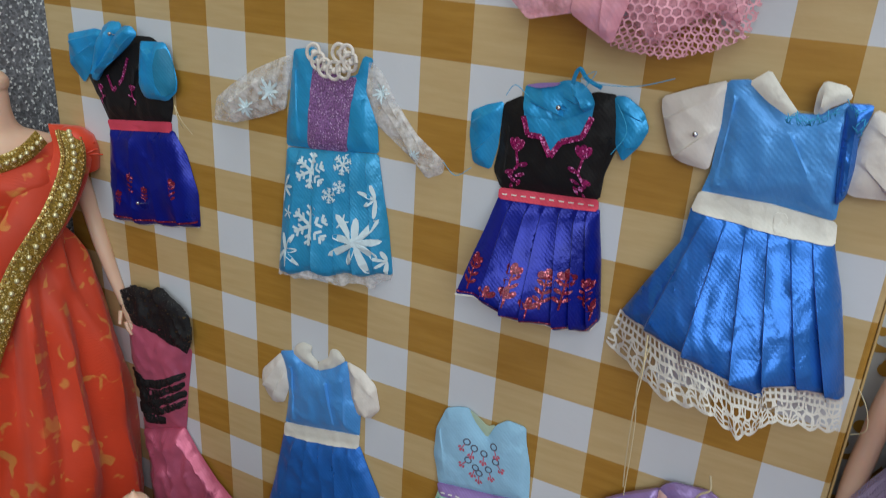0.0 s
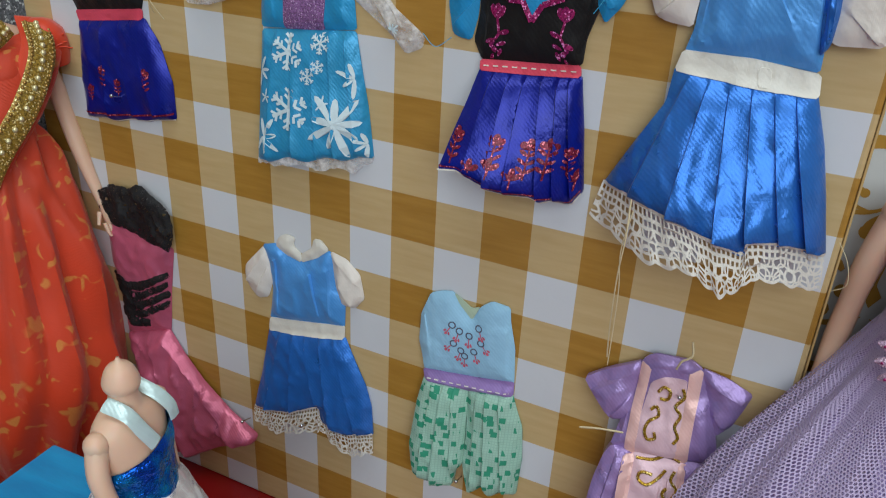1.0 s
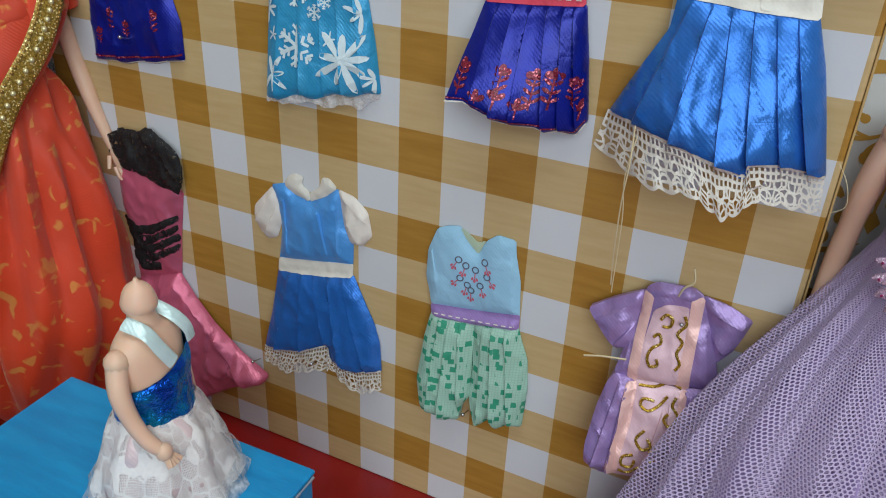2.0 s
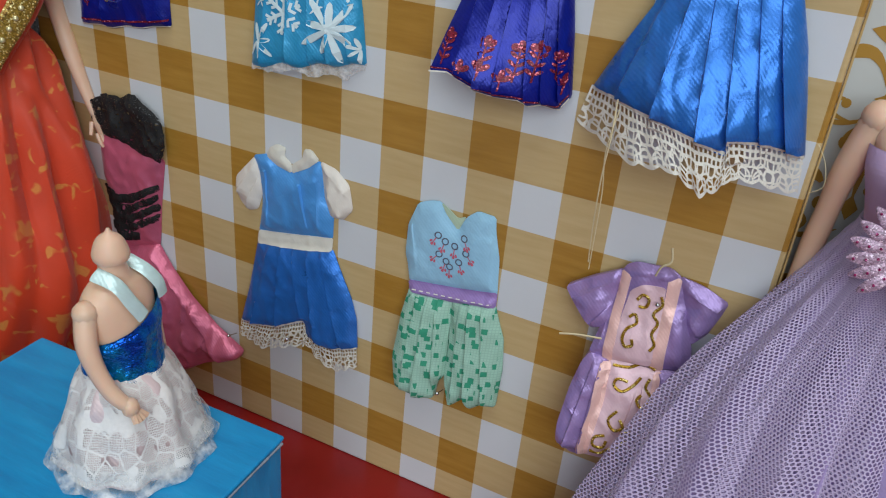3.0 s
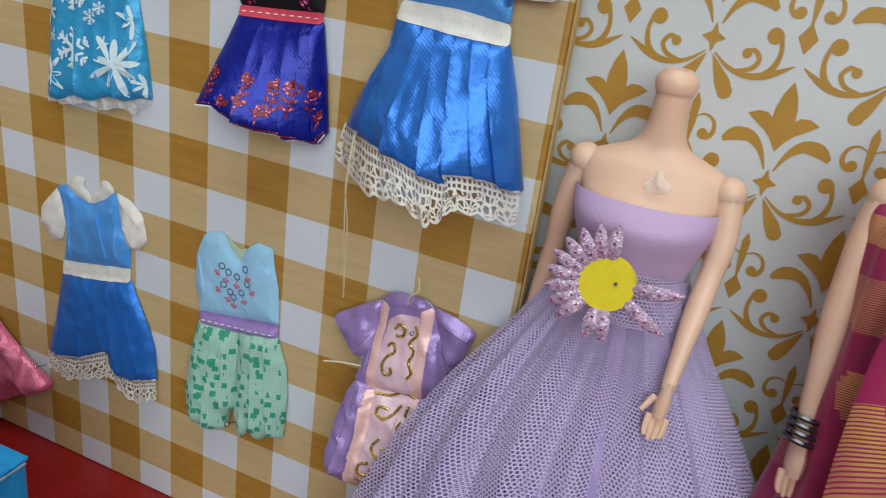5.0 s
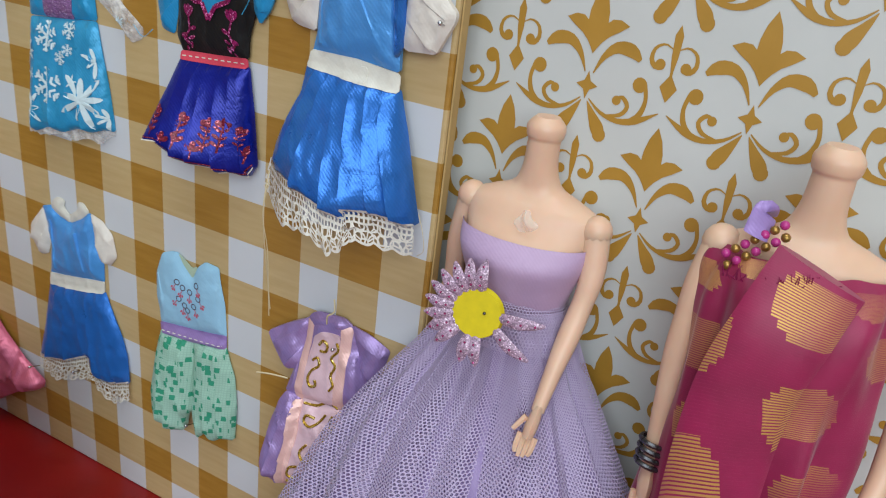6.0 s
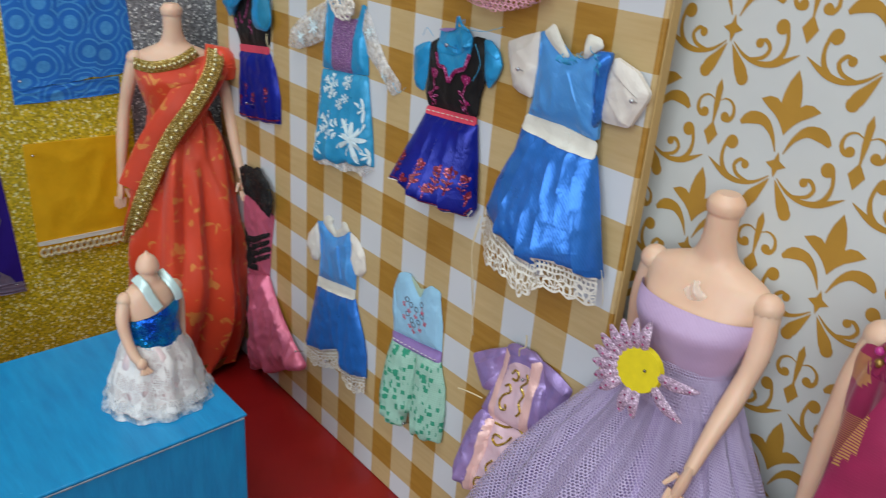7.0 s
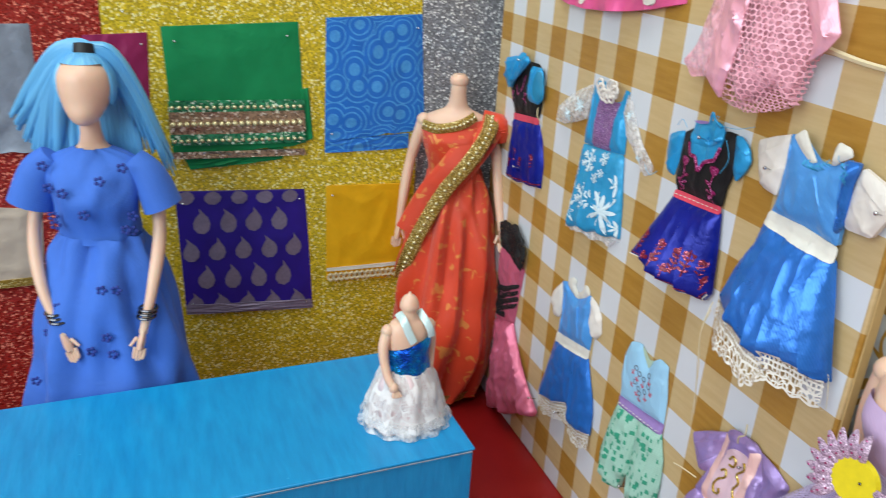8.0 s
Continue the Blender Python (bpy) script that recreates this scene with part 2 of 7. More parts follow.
M = {
    "gingham": gingham(),
    "damask_paper": plain("damask_paper", "cfd0ce", 0.45, 0.93, 30.0),
    "damask_gold": plain("damask_gold", "b98a33", 0.4, 0.85, 90.0, spec=0.6),
    "gold_glitter": glitter("gold_glitter", "f0d030", "fff6b0", 800.0, 0.05),
    "silver_glitter": glitter("silver_glitter", "a2a2a8", "ffffff", 900.0, 0.2),
    "red_glitter": glitter("red_glitter", "b83026", "ff9a80", 900.0, 0.2),
    "red_floor": plain("red_floor", "921212", 0.38, 0.7, 25.0, bump=0.15),
    "counter": None,
    "skin": None,
    "cyan": satin("cyan_satin", "2ba4e2", 0.34, dark=0.78, silk=0.3),
    "royal": satin("royal_satin", "0a20a0", 0.3, dark=0.5, silk=0.38),
    "black": satin("black_cloth", "191718", 0.6, spec=0.25, silk=0.0),
    "coral": satin("coral_ribbon", "ee5069", 0.5),
    "ice": satin("ice_satin", "2fa4dc", 0.35, dark=0.8),
    "violet": glitter("violet_glitter_cloth", "a676b2", "dcc0e4", 2600.0, 0.05, 0.25),
    "snow_skirt": satin("snow_skirt", "36a3d6", 0.3),
    "sheer": None,
    "snow": plain("snow_print", "d3e4ea", 0.45, 0.86, 500.0),
    "blue": satin("blue_satin", "58a4ee", 0.38, dark=0.84, silk=0.22),
    "blue_deep": satin("blue_deep_satin", "3580e0", 0.3, dark=0.68, silk=0.45),
    "cream": satin("cream_ribbon", "e2ddd2", 0.42, dark=0.9, silk=0.03, twill=0.1),
    "cream_cloth": satin("cream_cloth", "e2d9d0", 0.5, dark=0.9, silk=0.03, twill=0.12),
    "lace_trim": lace_trim(),
    "cyan_deep": satin("cyan_lining", "1d86ae", 0.6, silk=0.0),
    "mint_lining": satin("pale_lining", "b9cdb4", 0.6, dark=0.85, silk=0.0),
    "mint_top": satin("pale_blue_cloth", "9ccbe8", 0.6, dark=0.9, sheen=0.05, spec=0.3, silk=0.0),
    "mint": None,
    "lilac_belt": satin("lilac_ribbon", "a98bcd", 0.4),
    "lilac": satin("lilac_satin", "ad90cc", 0.3, dark=0.62, silk=0.3),
    "pink_sheer": satin("pale_pink_cloth", "e6c2cc", 0.45, dark=0.9, twill=0.1),
    "pink_trim": satin("pink_trim", "f3c4bd", 0.4, dark=0.9),
    "gold_cord": glitter("gold_cord", "c9a030", "fff0a0", 2500.0, 0.7),
    "pink": satin("pink_satin", "e0708f", 0.3, dark=0.62, silk=0.3),
    "black_lace": lace("black_lace", "141214", 330.0, 0.16, 1500.0, 0.45),
    "lace_big": lace("flower_lace", "eee9e6", 210.0, 0.05, 1900.0, 0.5, 0.57),
    "tutu": net("pink_net", "f8b4c4", 380.0, 0.10),
    "tutu_satin": satin("tutu_satin", "f7b0c2", 0.3, dark=0.85),
    "tutu_sheer": None,
    "hot_pink": satin("hot_pink_cloth", "ef5f9c", 0.45),
    "orange": None,
    "braid": glitter("gold_braid", "b8933c", "f6e2a0", 1600.0, 0.3),
    "stone": plain("braid_stone", "efe2b0", 0.2, 0.8, 400.0, metal=0.5),
    "lavender": satin("lavender_knit", "c6a8cc", 0.55, dark=0.85, silk=0.0),
    "tulle": net("lavender_tulle", "c4b2d6", 820.0, 0.145),
    "tulle_under": satin("lavender_lining", "a48fc0", 0.6, dark=0.8, silk=0.0),
    "petal": glitter("petal_glitter", "d2b0cc", "f6dff2", 2200.0, 0.1, 0.4),
    "yellow": plain("yellow_foam", "e6d016", 0.6, 0.85, 300.0),
    "magenta": None,
    "foil": None,
    "ribbon_pale": satin("pale_ribbon", "cfe8e8", 0.3, dark=0.9),
    "white_underskirt": satin("white_underskirt", "e6cfcf", 0.5, dark=0.9),
    "metal": plain("pin_steel", "c9c9cc", 0.25, 0.9, 500.0, metal=1.0),
    "dark_metal": plain("bangle_metal", "6a6a70", 0.25, 0.6, 900.0, metal=0.9),
    "bead": plain("pink_bead", "c23a8a", 0.25, 0.8, 300.0),
    "gold_bead": plain("gold_bead", "b08a4a", 0.3, 0.8, 300.0, metal=0.7),
    "green_cloth": satin("green_cloth", "0b8a50", 0.6, dark=0.78, spec=0.3, silk=0.0),
    "sequin": glitter("sequin_band", "c0a184", "fff4e0", 700.0, 0.6),
    "sequin_green": glitter("green_sequin_band", "3aa070", "e8ffe8", 700.0, 0.4),
    "blue_print": None,
    "purple_cloth": satin("purple_cloth", "32189c", 0.5, dark=0.65),
    "paisley": plain("paisley_brocade", "8a7c94", 0.45, 0.7, 400.0, metal=0.15),
    "yellow_cloth": satin("yellow_cloth", "eeb00c", 0.6, dark=0.82, spec=0.3, silk=0.0),
    "magenta_cloth": satin("magenta_cloth", "9c1f5a", 0.55, dark=0.75),
    "grey_cloth": satin("grey_cloth", "9aa2b0", 0.6, dark=0.6),
    "beige_cloth": satin("beige_cloth", "cdbba8", 0.6, dark=0.85),
    "gown_blue": satin("gown_blue_cotton", "4676d4", 0.7, dark=0.85, spec=0.25, silk=0.0),
    "gown_print": plain("gown_print", "2c3f94", 0.7),
    "hair": None,
    "black_band": plain("black_hair_band", "17161a", 0.6),
    "thread": plain("thread", "d8c7a0", 0.7),
    "blue_thread": plain("blue_thread", "3aa9d8", 0.7),
    "plaster": plain("wall_paint", "d8d4cc", 0.7, 0.93, 3.0),
    "table": plain("table_wood", "8a6440", 0.5, 0.7, 12.0),
    "cardboard": plain("cardboard_edge", "c4a36a", 0.7, 0.8, 60.0),
    "mag_glitter": glitter("magenta_glitter", "b0246f", "ff9ad8", 1800.0, 0.3, 0.6),
    "red_print": glitter("red_glitter_print", "93243f", "ff8a98", 1800.0, 0.2, 0.4),
    "grey_print": plain("stitch_grey", "5a5a70", 0.7),
    "rose_print": plain("stitch_rose", "d0647a", 0.7),
    "green_print": plain("green_print", "2f9f84", 0.7),
}


def skin_material():
    k = Nodes("doll_vinyl")
    n = k.noise(60.0, 3.0)
    k.set(Base_Color=k.mix(n, lin("dcae92"), lin("eac6ac")), Roughness=k.math("MULTIPLY_ADD", n, 0.15, 0.33), Subsurface_Weight=0.15, Subsurface_Scale=0.004, Specular_IOR_Level=0.5)
    k.bump(k.noise(400.0, 2.0), 0.06, 0.0002)
    return k.m


def counter_material():
    k = Nodes("blue_painted_card")
    n = k.noise(30.0, 5.0, stretch=(1.0, 5.0, 1.0))
    m = k.noise(7.0, 4.0)
    c = k.mix(k.ramp(n, 0.3, 0.75), lin("0b82bd"), lin("1599d2"))
    chip = k.math("GREATER_THAN", k.noise(160.0, 4.0), 0.74)
    k.set(Base_Color=k.mix(chip, c, lin("58b8dd")), Roughness=k.math("MULTIPLY_ADD", m, 0.25, 0.22), Specular_IOR_Level=0.5)
    return k.bump(k.math("ADD", n, k.math("MULTIPLY", m, 1.4)), 0.5, 0.0012).m


def sheer_material(name="sheer_organza", lo="d8d4d2", hi="f4f2f2", least=0.16):
    k = Nodes(name)
    n = k.noise(260.0, 4.0)
    k.set(Base_Color=k.mix(n, lin(lo), lin(hi)), Roughness=0.3, Sheen_Weight=0.4)
    k.bump(n, 0.8, 0.001)
    return k.alpha(k.math("MULTIPLY_ADD", k.ramp(n, 0.38, 0.7), 0.6, least)).m


def spotted(name, ground, spot, scale, limit, rough=0.6):
    k = Nodes(name)
    v = k.n("TexVoronoi", Vector=k.coord("Object"), Scale=scale)
    v.distance = "CHEBYCHEV"
    grid = k.n("TexBrick", Vector=k.coord("Object"), Scale=1.0)
    sep = k.n("SeparateXYZ", Vector=k.coord("Object"))
    gx = k.math("LESS_THAN", k.math("FRACT", k.math("MULTIPLY", sep.outputs[0], 800.0)), 0.22)
    gz = k.math("LESS_THAN", k.math("FRACT", k.math("MULTIPLY", sep.outputs[2], 800.0)), 0.22)
    g = k.math("MULTIPLY", k.math("MAXIMUM", gx, gz), 0.45)
    c = lin(ground)
    base = k.mix(g, c, [q * 0.7 for q in c[:3]] + [1.0])
    base = k.mix(k.math("LESS_THAN", v.outputs["Distance"], limit), base, lin(spot))
    k.set(Base_Color=base, Roughness=rough)
    return k.bump(g, 0.3, 0.0003).m


def brocade(name, cloth, motif, scale, cover, metal=0.5, rough=0.45):
    """Cloth with patches of metal thread."""
    k = Nodes(name)
    n = k.n("TexNoise", Vector=k.coord("UV"), Scale=scale, Detail=1.5, Distortion=0.8).outputs[0]
    f = k.ramp(n, 1.0 - cover, 1.0 - cover + 0.06)
    thread = k.n("TexWave", Vector=k.coord("UV"), Scale=1100.0).outputs[0]
    f = k.math("MULTIPLY", f, k.math("MULTIPLY_ADD", thread, 0.6, 0.4))
    big = k.noise(60.0, 3.0)
    c = lin(cloth)
    k.set(Base_Color=k.mix(f, k.mix(big, [q * 0.72 for q in c[:3]] + [1.0], c), lin(motif)), Metallic=k.math("MULTIPLY", f, metal), Roughness=rough, Sheen_Weight=0.2)
    return k.bump(k.math("MULTIPLY_ADD", big, 2.0, thread), 0.3, 0.0004).m


def checked_brocade():
    """Magenta sari cloth with woven gold lozenges in rows."""
    k = Nodes("magenta_brocade")
    mp = k.t.nodes.new("ShaderNodeMapping")
    k.put(mp.inputs[0], k.coord("UV"))
    mp.inputs[2].default_value = (0, 0, radians(14))
    sep = k.n("SeparateXYZ", Vector=mp.outputs[0])
    col = k.math("MULTIPLY", sep.outputs[0], 36.0)
    odd = k.math("FRACT", k.math("MULTIPLY", k.math("FLOOR", col), 0.5))
    ax = k.math("ABSOLUTE", k.math("SUBTRACT", k.math("FRACT", col), 0.5))
    ay = k.math("ABSOLUTE", k.math("SUBTRACT", k.math("FRACT", k.math("MULTIPLY_ADD", sep.outputs[1], 27.0, odd)), 0.5))
    step = k.math("MULTIPLY", k.math("FLOOR", k.math("MULTIPLY", ay, 14.0)), 0.0714)
    fx = k.math("LESS_THAN", k.math("ADD", ax, k.math("MULTIPLY", step, 0.9)), 0.44)
    fy = k.math("MULTIPLY", k.math("LESS_THAN", ay, 0.286), k.math("LESS_THAN", ax, 0.36))
    thread = k.math("GREATER_THAN", k.math("FRACT", k.math("MULTIPLY", sep.outputs[1], 1100.0)), 0.42)
    f = k.math("MULTIPLY", k.math("MULTIPLY", fx, fy), k.math("MULTIPLY", thread, k.ramp(k.noise(25.0, 2.0), 0.35, 0.6)))
    big = k.noise(70.0, 3.0)
    k.set(Base_Color=k.mix(f, k.mix(big, lin("7c0f3c"), lin("a81a55")), lin("d8aa5c")), Metallic=k.math("MULTIPLY", f, 0.5), Roughness=0.5, Sheen_Weight=0.2)
    return k.bump(k.math("MULTIPLY_ADD", big, 2.0, thread), 0.3, 0.0004).m


def print_blue():
    """Blue cloth printed with paler ringed drops."""
    k = Nodes("blue_printed_cloth")
    v = k.n("TexVoronoi", Vector=k.coord("UV"), Scale=52.0, Randomness=0.6)
    v.voronoi_dimensions = "2D"
    d = v.outputs["Distance"]
    ring = k.math("LESS_THAN", k.math("FRACT", k.math("MULTIPLY", d, 5.2)), 0.3)
    f = k.math("MAXIMUM", k.math("LESS_THAN", d, 0.22), k.math("MULTIPLY", ring, k.math("GREATER_THAN", d, 0.3)))
    n = k.noise(500.0, 3.0)
    f = k.math("MULTIPLY", f, k.math("MULTIPLY_ADD", n, 0.8, 0.1))
    k.set(Base_Color=k.mix(f, lin("0a68c2"), lin("58aee2")), Roughness=0.6, Sheen_Weight=0.2)
    return k.bump(k.noise(300.0), 0.2, 0.0004).m


def foil():
    k = Nodes("blue_foil")
    n = k.noise(330.0, 3.0)
    h = k.noise(90.0, 2.0)
    k.set(Base_Color=k.mix(k.ramp(h, 0.4, 0.65), lin("0a4fc0"), lin("16a6dc")), Metallic=0.8, Roughness=0.16)
    return k.bump(n, 0.9, 0.0016).m


def hair():
    k = Nodes("blue_doll_hair")
    n = k.noise(900.0, 3.0, "UV", stretch=(1.0, 0.03, 1.0))
    k.set(Base_Color=k.mix(k.ramp(n, 0.3, 0.7), lin("2d8fd0"), lin("86cdf0")), Roughness=0.35)
    return k.bump(n, 0.8, 0.0008).m


M.update(skin=skin_material(), counter=counter_material(), sheer=sheer_material(), tutu_sheer=sheer_material("pink_organza", "f0a0b4", "f8c0cc", 0.35), mint=spotted("mint_print", "9cc4b2", "2b8f70", 240.0, 0.31),
         orange=brocade("orange_brocade", "e4421a", "e29a48", 150.0, 0.40, 0.35), magenta=checked_brocade(), blue_print=print_blue(), foil=foil(), hair=hair())


# ---- building helpers; all places in metres in the world ----
def thing(name, at, label, category, group="", kind=""):
    ob = new(name)
    ob.location = at
    ob["base"] = [float(q) for q in at]
    ob.empty_display_size = 0.01
    return tagged(ob, label, category, group, kind)


def part(name, bm, material, parent=None, label="", smooth=True):
    """Links a bmesh as one mesh under a thing or a part; its vertices are given in the world."""
    base = Vector(parent["base"]) if parent else Vector()
    for v in bm.verts:
        v.co -= base
    bmesh.ops.recalc_face_normals(bm, faces=bm.faces)
    me = bpy.data.meshes.new(name)
    for f in bm.faces:
        f.smooth = smooth
    for e in bm.edges:
        e.smooth = e.calc_face_angle(0.0) < 0.75
    bm.to_mesh(me)
    bm.free()
    for m in material if isinstance(material, (list, tuple)) else [material]:
        me.materials.append(M[m] if isinstance(m, str) else m)
    ob = new(name, me)
    ob.parent = parent
    ob["base"] = [float(q) for q in base]
    return tagged(ob, label)


def solo(name, bm, material, label, category, group="", kind="", smooth=True, at=None):
    """A thing that is one mesh."""
    ob = part(name, bm, material, None, "", smooth)
    if at:
        ob.data.transform(Matrix.Translation(-Vector(at)))
        ob.location = at
    return tagged(ob, label, category, group, kind)


def box(bm, lo, hi, bevel=0.0):
    r = bmesh.ops.create_cube(bm, size=1.0, matrix=Matrix.Translation((Vector(lo) + Vector(hi)) / 2) @ Matrix.Diagonal((*(Vector(hi) - Vector(lo)), 1)))
    if bevel:
        edges = list({e for v in r["verts"] for e in v.link_edges})
        bmesh.ops.bevel(bm, geom=edges, offset=bevel, segments=2, profile=0.5, affect="EDGES")
    return bm


def curve_at(pts, v):
    """A smooth line through a few points, v from 0 to 1."""
    n = len(pts) - 1
    s = min(max(v, 0.0), 1.0) * n
    i = min(int(s), n - 1)
    f = s - i
    p = [Vector(pts[min(max(i + k, 0), n)]) for k in (-1, 0, 1, 2)]
    return 0.5 * ((2 * p[1]) + (p[2] - p[0]) * f + (2 * p[0] - 5 * p[1] + 4 * p[2] - p[3]) * f * f + (3 * p[1] - p[0] - 3 * p[2] + p[3]) * f ** 3)


def grid(bm, fn, nu, nv, closed=False, uv=None, mat=0):
    """A sheet of faces from fn(u, v); uv gives metres along it."""
    lay = bm.loops.layers.uv.verify()
    cols = nu if closed else nu + 1
    vs = [[bm.verts.new(fn(i / nu, j / nv)) for i in range(cols)] for j in range(nv + 1)]
    for j in range(nv):
        for i in range(nu):
            k = (i + 1) % cols
            f = bm.faces.new((vs[j][i], vs[j][k], vs[j + 1][k], vs[j + 1][i]))
            f.material_index = mat
            if uv:
                for lp, (a, b) in zip(f.loops, ((i, j), (i + 1, j), (i + 1, j + 1), (i, j + 1))):
                    lp[lay].uv = uv(a / nu, b / nv)
    return vs


def pleat(u, n, sharp=0.09):
    f = (u * n) % 1.0
    return f / (1 - sharp) if f < 1 - sharp else (1 - f) / sharp


class Cloth:
    """A flat piece of a garment that hangs on a board: a soft pillow between a left and a right edge (mm, from the top down)."""

    def __init__(self, L, R, y=0.3, d=3.0, pl=0, pa=0.0, wr=0.5, top=None, foot=0.0, seed=0, axis="y", face=0.0, sag=(0.0, 0.0)):
        self.L, self.R, self.y, self.d, self.pl, self.pa, self.wr, self.top, self.foot, self.seed = L, R, y, d, pl, pa, wr, top, foot, seed
        self.axis, self.face, self.sag = axis, face, sag

    def width(self, v):
        return (curve_at(self.R, v) - curve_at(self.L, v)).length / 1000

    def height(self):
        return (Vector(self.L[0]) - Vector(self.L[-1])).length / 1000

    def depth(self, u, v):
        s = 2 * u - 1
        bulge = max(0.0, 1 - s ** 4) ** 0.75
        t = self.top(v) if self.top else 1.0
        d = 0.6 * self.d * bulge * t
        if self.pl:
            d += self.pa * pleat(u + 0.03 * math.sin(9 * u + self.seed), self.pl) * (0.25 + 0.75 * v) * min(1.0, 8 * u, 8 * (1 - u))
        q = noise.noise(Vector((u * 3.1 + self.seed, v * 3.3, self.seed * 1.7))) + 0.6 * noise.noise(Vector((u * 8 + self.seed, v * 5, 3.0)))
        ridge = (1 - abs(noise.noise(Vector((u * (5.5 if self.pl else 3.0) + 2 * self.seed, v * (1.6 if self.pl else 3.4) + 0.8 * u, 7.0 + self.seed))))) ** 5
        return max(0.22, d + self.wr * (0.8 * q + 0.9 * ridge - 0.4) * bulge)

    def at(self, u, v, off=0.0):
        a, b = curve_at(self.L, v), curve_at(self.R, v)
        p = a + (b - a) * u
        z = p[1] + self.foot * v ** 6 * (math.sin(u * 17 + self.seed) + 0.6 * math.sin(u * 41 + 2 * self.seed))
        z -= 4 * u * (1 - u) * (self.sag[0] + (self.sag[1] - self.sag[0]) * v * v)
        out = (self.y + self.depth(u, v) + off) / 1000
        if self.axis == "y":
            return Vector((p[0] / 1000, self.face - out, z / 1000))
        return Vector((self.face + out, p[0] / 1000, z / 1000))

    def back(self, u, v):
        p = self.at(u, v)
        if self.axis == "y":
            p.y = self.face - self.y / 1000
        else:
            p.x = self.face + self.y / 1000
        return p

    def make(self, name, material, parent, label="", nu=0, nv=0, open_sheet=False):
        bm = bmesh.new()
        nu, nv = nu or max(32, self.pl * 24), nv or 28
        w, h = self.width(0.6), self.height()
        uv = lambda u, v: (u * w, -v * h)
        grid(bm, self.at, nu, nv, uv=uv)
        if not open_sheet:
            grid(bm, self.back, nu, nv, uv=uv)
            bmesh.ops.remove_doubles(bm, verts=bm.verts, dist=0.000001)
            edges = [e for e in bm.edges if e.is_boundary]
            if edges:
                bmesh.ops.bridge_loops(bm, edges=edges)
        return part(name, bm, material, parent, label)

    def print_on(self, name, shapes, material, parent, u, v, size=1.0, turn=0.0, off=0.5, label="", flip=1):
        """Flat print shapes (mm, lists of outline points) laid on the cloth round u, v."""
        bm = bmesh.new()
        c, s = math.cos(radians(turn)), math.sin(radians(turn))
        w, h = self.width(v) * 1000, self.height() * 1000
        for shape in shapes:
            vs = []
            for x, z in shape:
                x, z = flip * x * size, z * size
                vs.append(bm.verts.new(self.at(u + (c * x - s * z) / w, v - (s * x + c * z) / h, off)))
            bm.faces.new(vs)
        return part(name, bm, material, parent, label, smooth=False)


def tube(bm, pts, radii, n=8, steps=24, flat=1.0, mat=0, caps=True):
    """A round bar along a smooth line."""
    r = lambda v: curve_at([(q, 0) for q in radii], v)[0] if len(radii) > 1 else radii[0]
    ring = []
    up = Vector((0.13, 0.31, 0.94)).normalized()
    way = (Vector(pts[-1]) - Vector(pts[0])).normalized()
    if abs(way.dot(up)) > 0.85:
        up = Vector((0.95, 0.3, 0.1)).normalized()
    for j in range(steps + 1):
        v = j / steps
        p = curve_at(pts, v)
        t = (curve_at(pts, min(v + 0.01, 1)) - curve_at(pts, max(v - 0.01, 0)))
        t = t.normalized() if t.length > 1e-9 else Vector((0, 0, 1))
        a = t.cross(up)
        a = a.normalized() if a.length > 1e-4 else t.orthogonal().normalized()
        b = t.cross(a)
        ring.append([bm.verts.new(p + (a * math.cos(6.2832 * k / n) + b * math.sin(6.2832 * k / n) * flat) * r(v)) for k in range(n)])
    for j in range(steps):
        for k in range(n):
            f = bm.faces.new((ring[j][k], ring[j][(k + 1) % n], ring[j + 1][(k + 1) % n], ring[j + 1][k]))
            f.material_index = mat
    if caps:
        for q in (ring[0], ring[-1]):
            bm.faces.new(q).material_index = mat
    return bm


def ball(bm, at, r, seg=10, mat=0, scale=(1, 1, 1)):
    res = bmesh.ops.create_uvsphere(bm, u_segments=seg, v_segments=max(6, seg * 2 // 3), radius=r, matrix=Matrix.Translation(at) @ Matrix.Diagonal((*scale, 1)))
    for f in {f for v in res["verts"] for f in v.link_faces}:
        f.material_index = mat


def leaf(x, z, length, width, turn):
    c, s = math.cos(radians(turn)), math.sin(radians(turn))
    out = []
    for k in range(10):
        a = 6.2832 * k / 10
        px, pz = length / 2 * (1 - math.cos(a)), width / 2 * math.sin(a) * (0.6 + 0.4 * math.sin(a / 2))
        out.append((x + c * px - s * pz, z + s * px + c * pz))
    return out


def bar(x0, z0, x1, z1, w):
    d = Vector((x1 - x0, z1 - z0)).normalized() * w / 2
    return [(x0 - d[1], z0 + d[0]), (x0 + d[1], z0 - d[0]), (x1 + d[1], z1 - d[0]), (x1 - d[1], z1 + d[0])]


def snowflake(r):
    out = []
    for k in range(6):
        a = radians(60 * k + 8)
        ux, uz = math.cos(a), math.sin(a)
        out.append(bar(0, 0, ux * r, uz * r, r * 0.17))
        for s in (0.45, 0.75):
            for t in (0.9, -0.9):
                out.append(bar(ux * r * s, uz * r * s, ux * r * s + math.cos(a + t) * r * 0.33, uz * r * s + math.sin(a + t) * r * 0.33, r * 0.13))
    return out


def burst(r, n=9):
    return [leaf(0, 0, r * (0.75 + 0.25 * (k % 2)), r * 0.24, 360 / n * k) for k in range(n)]


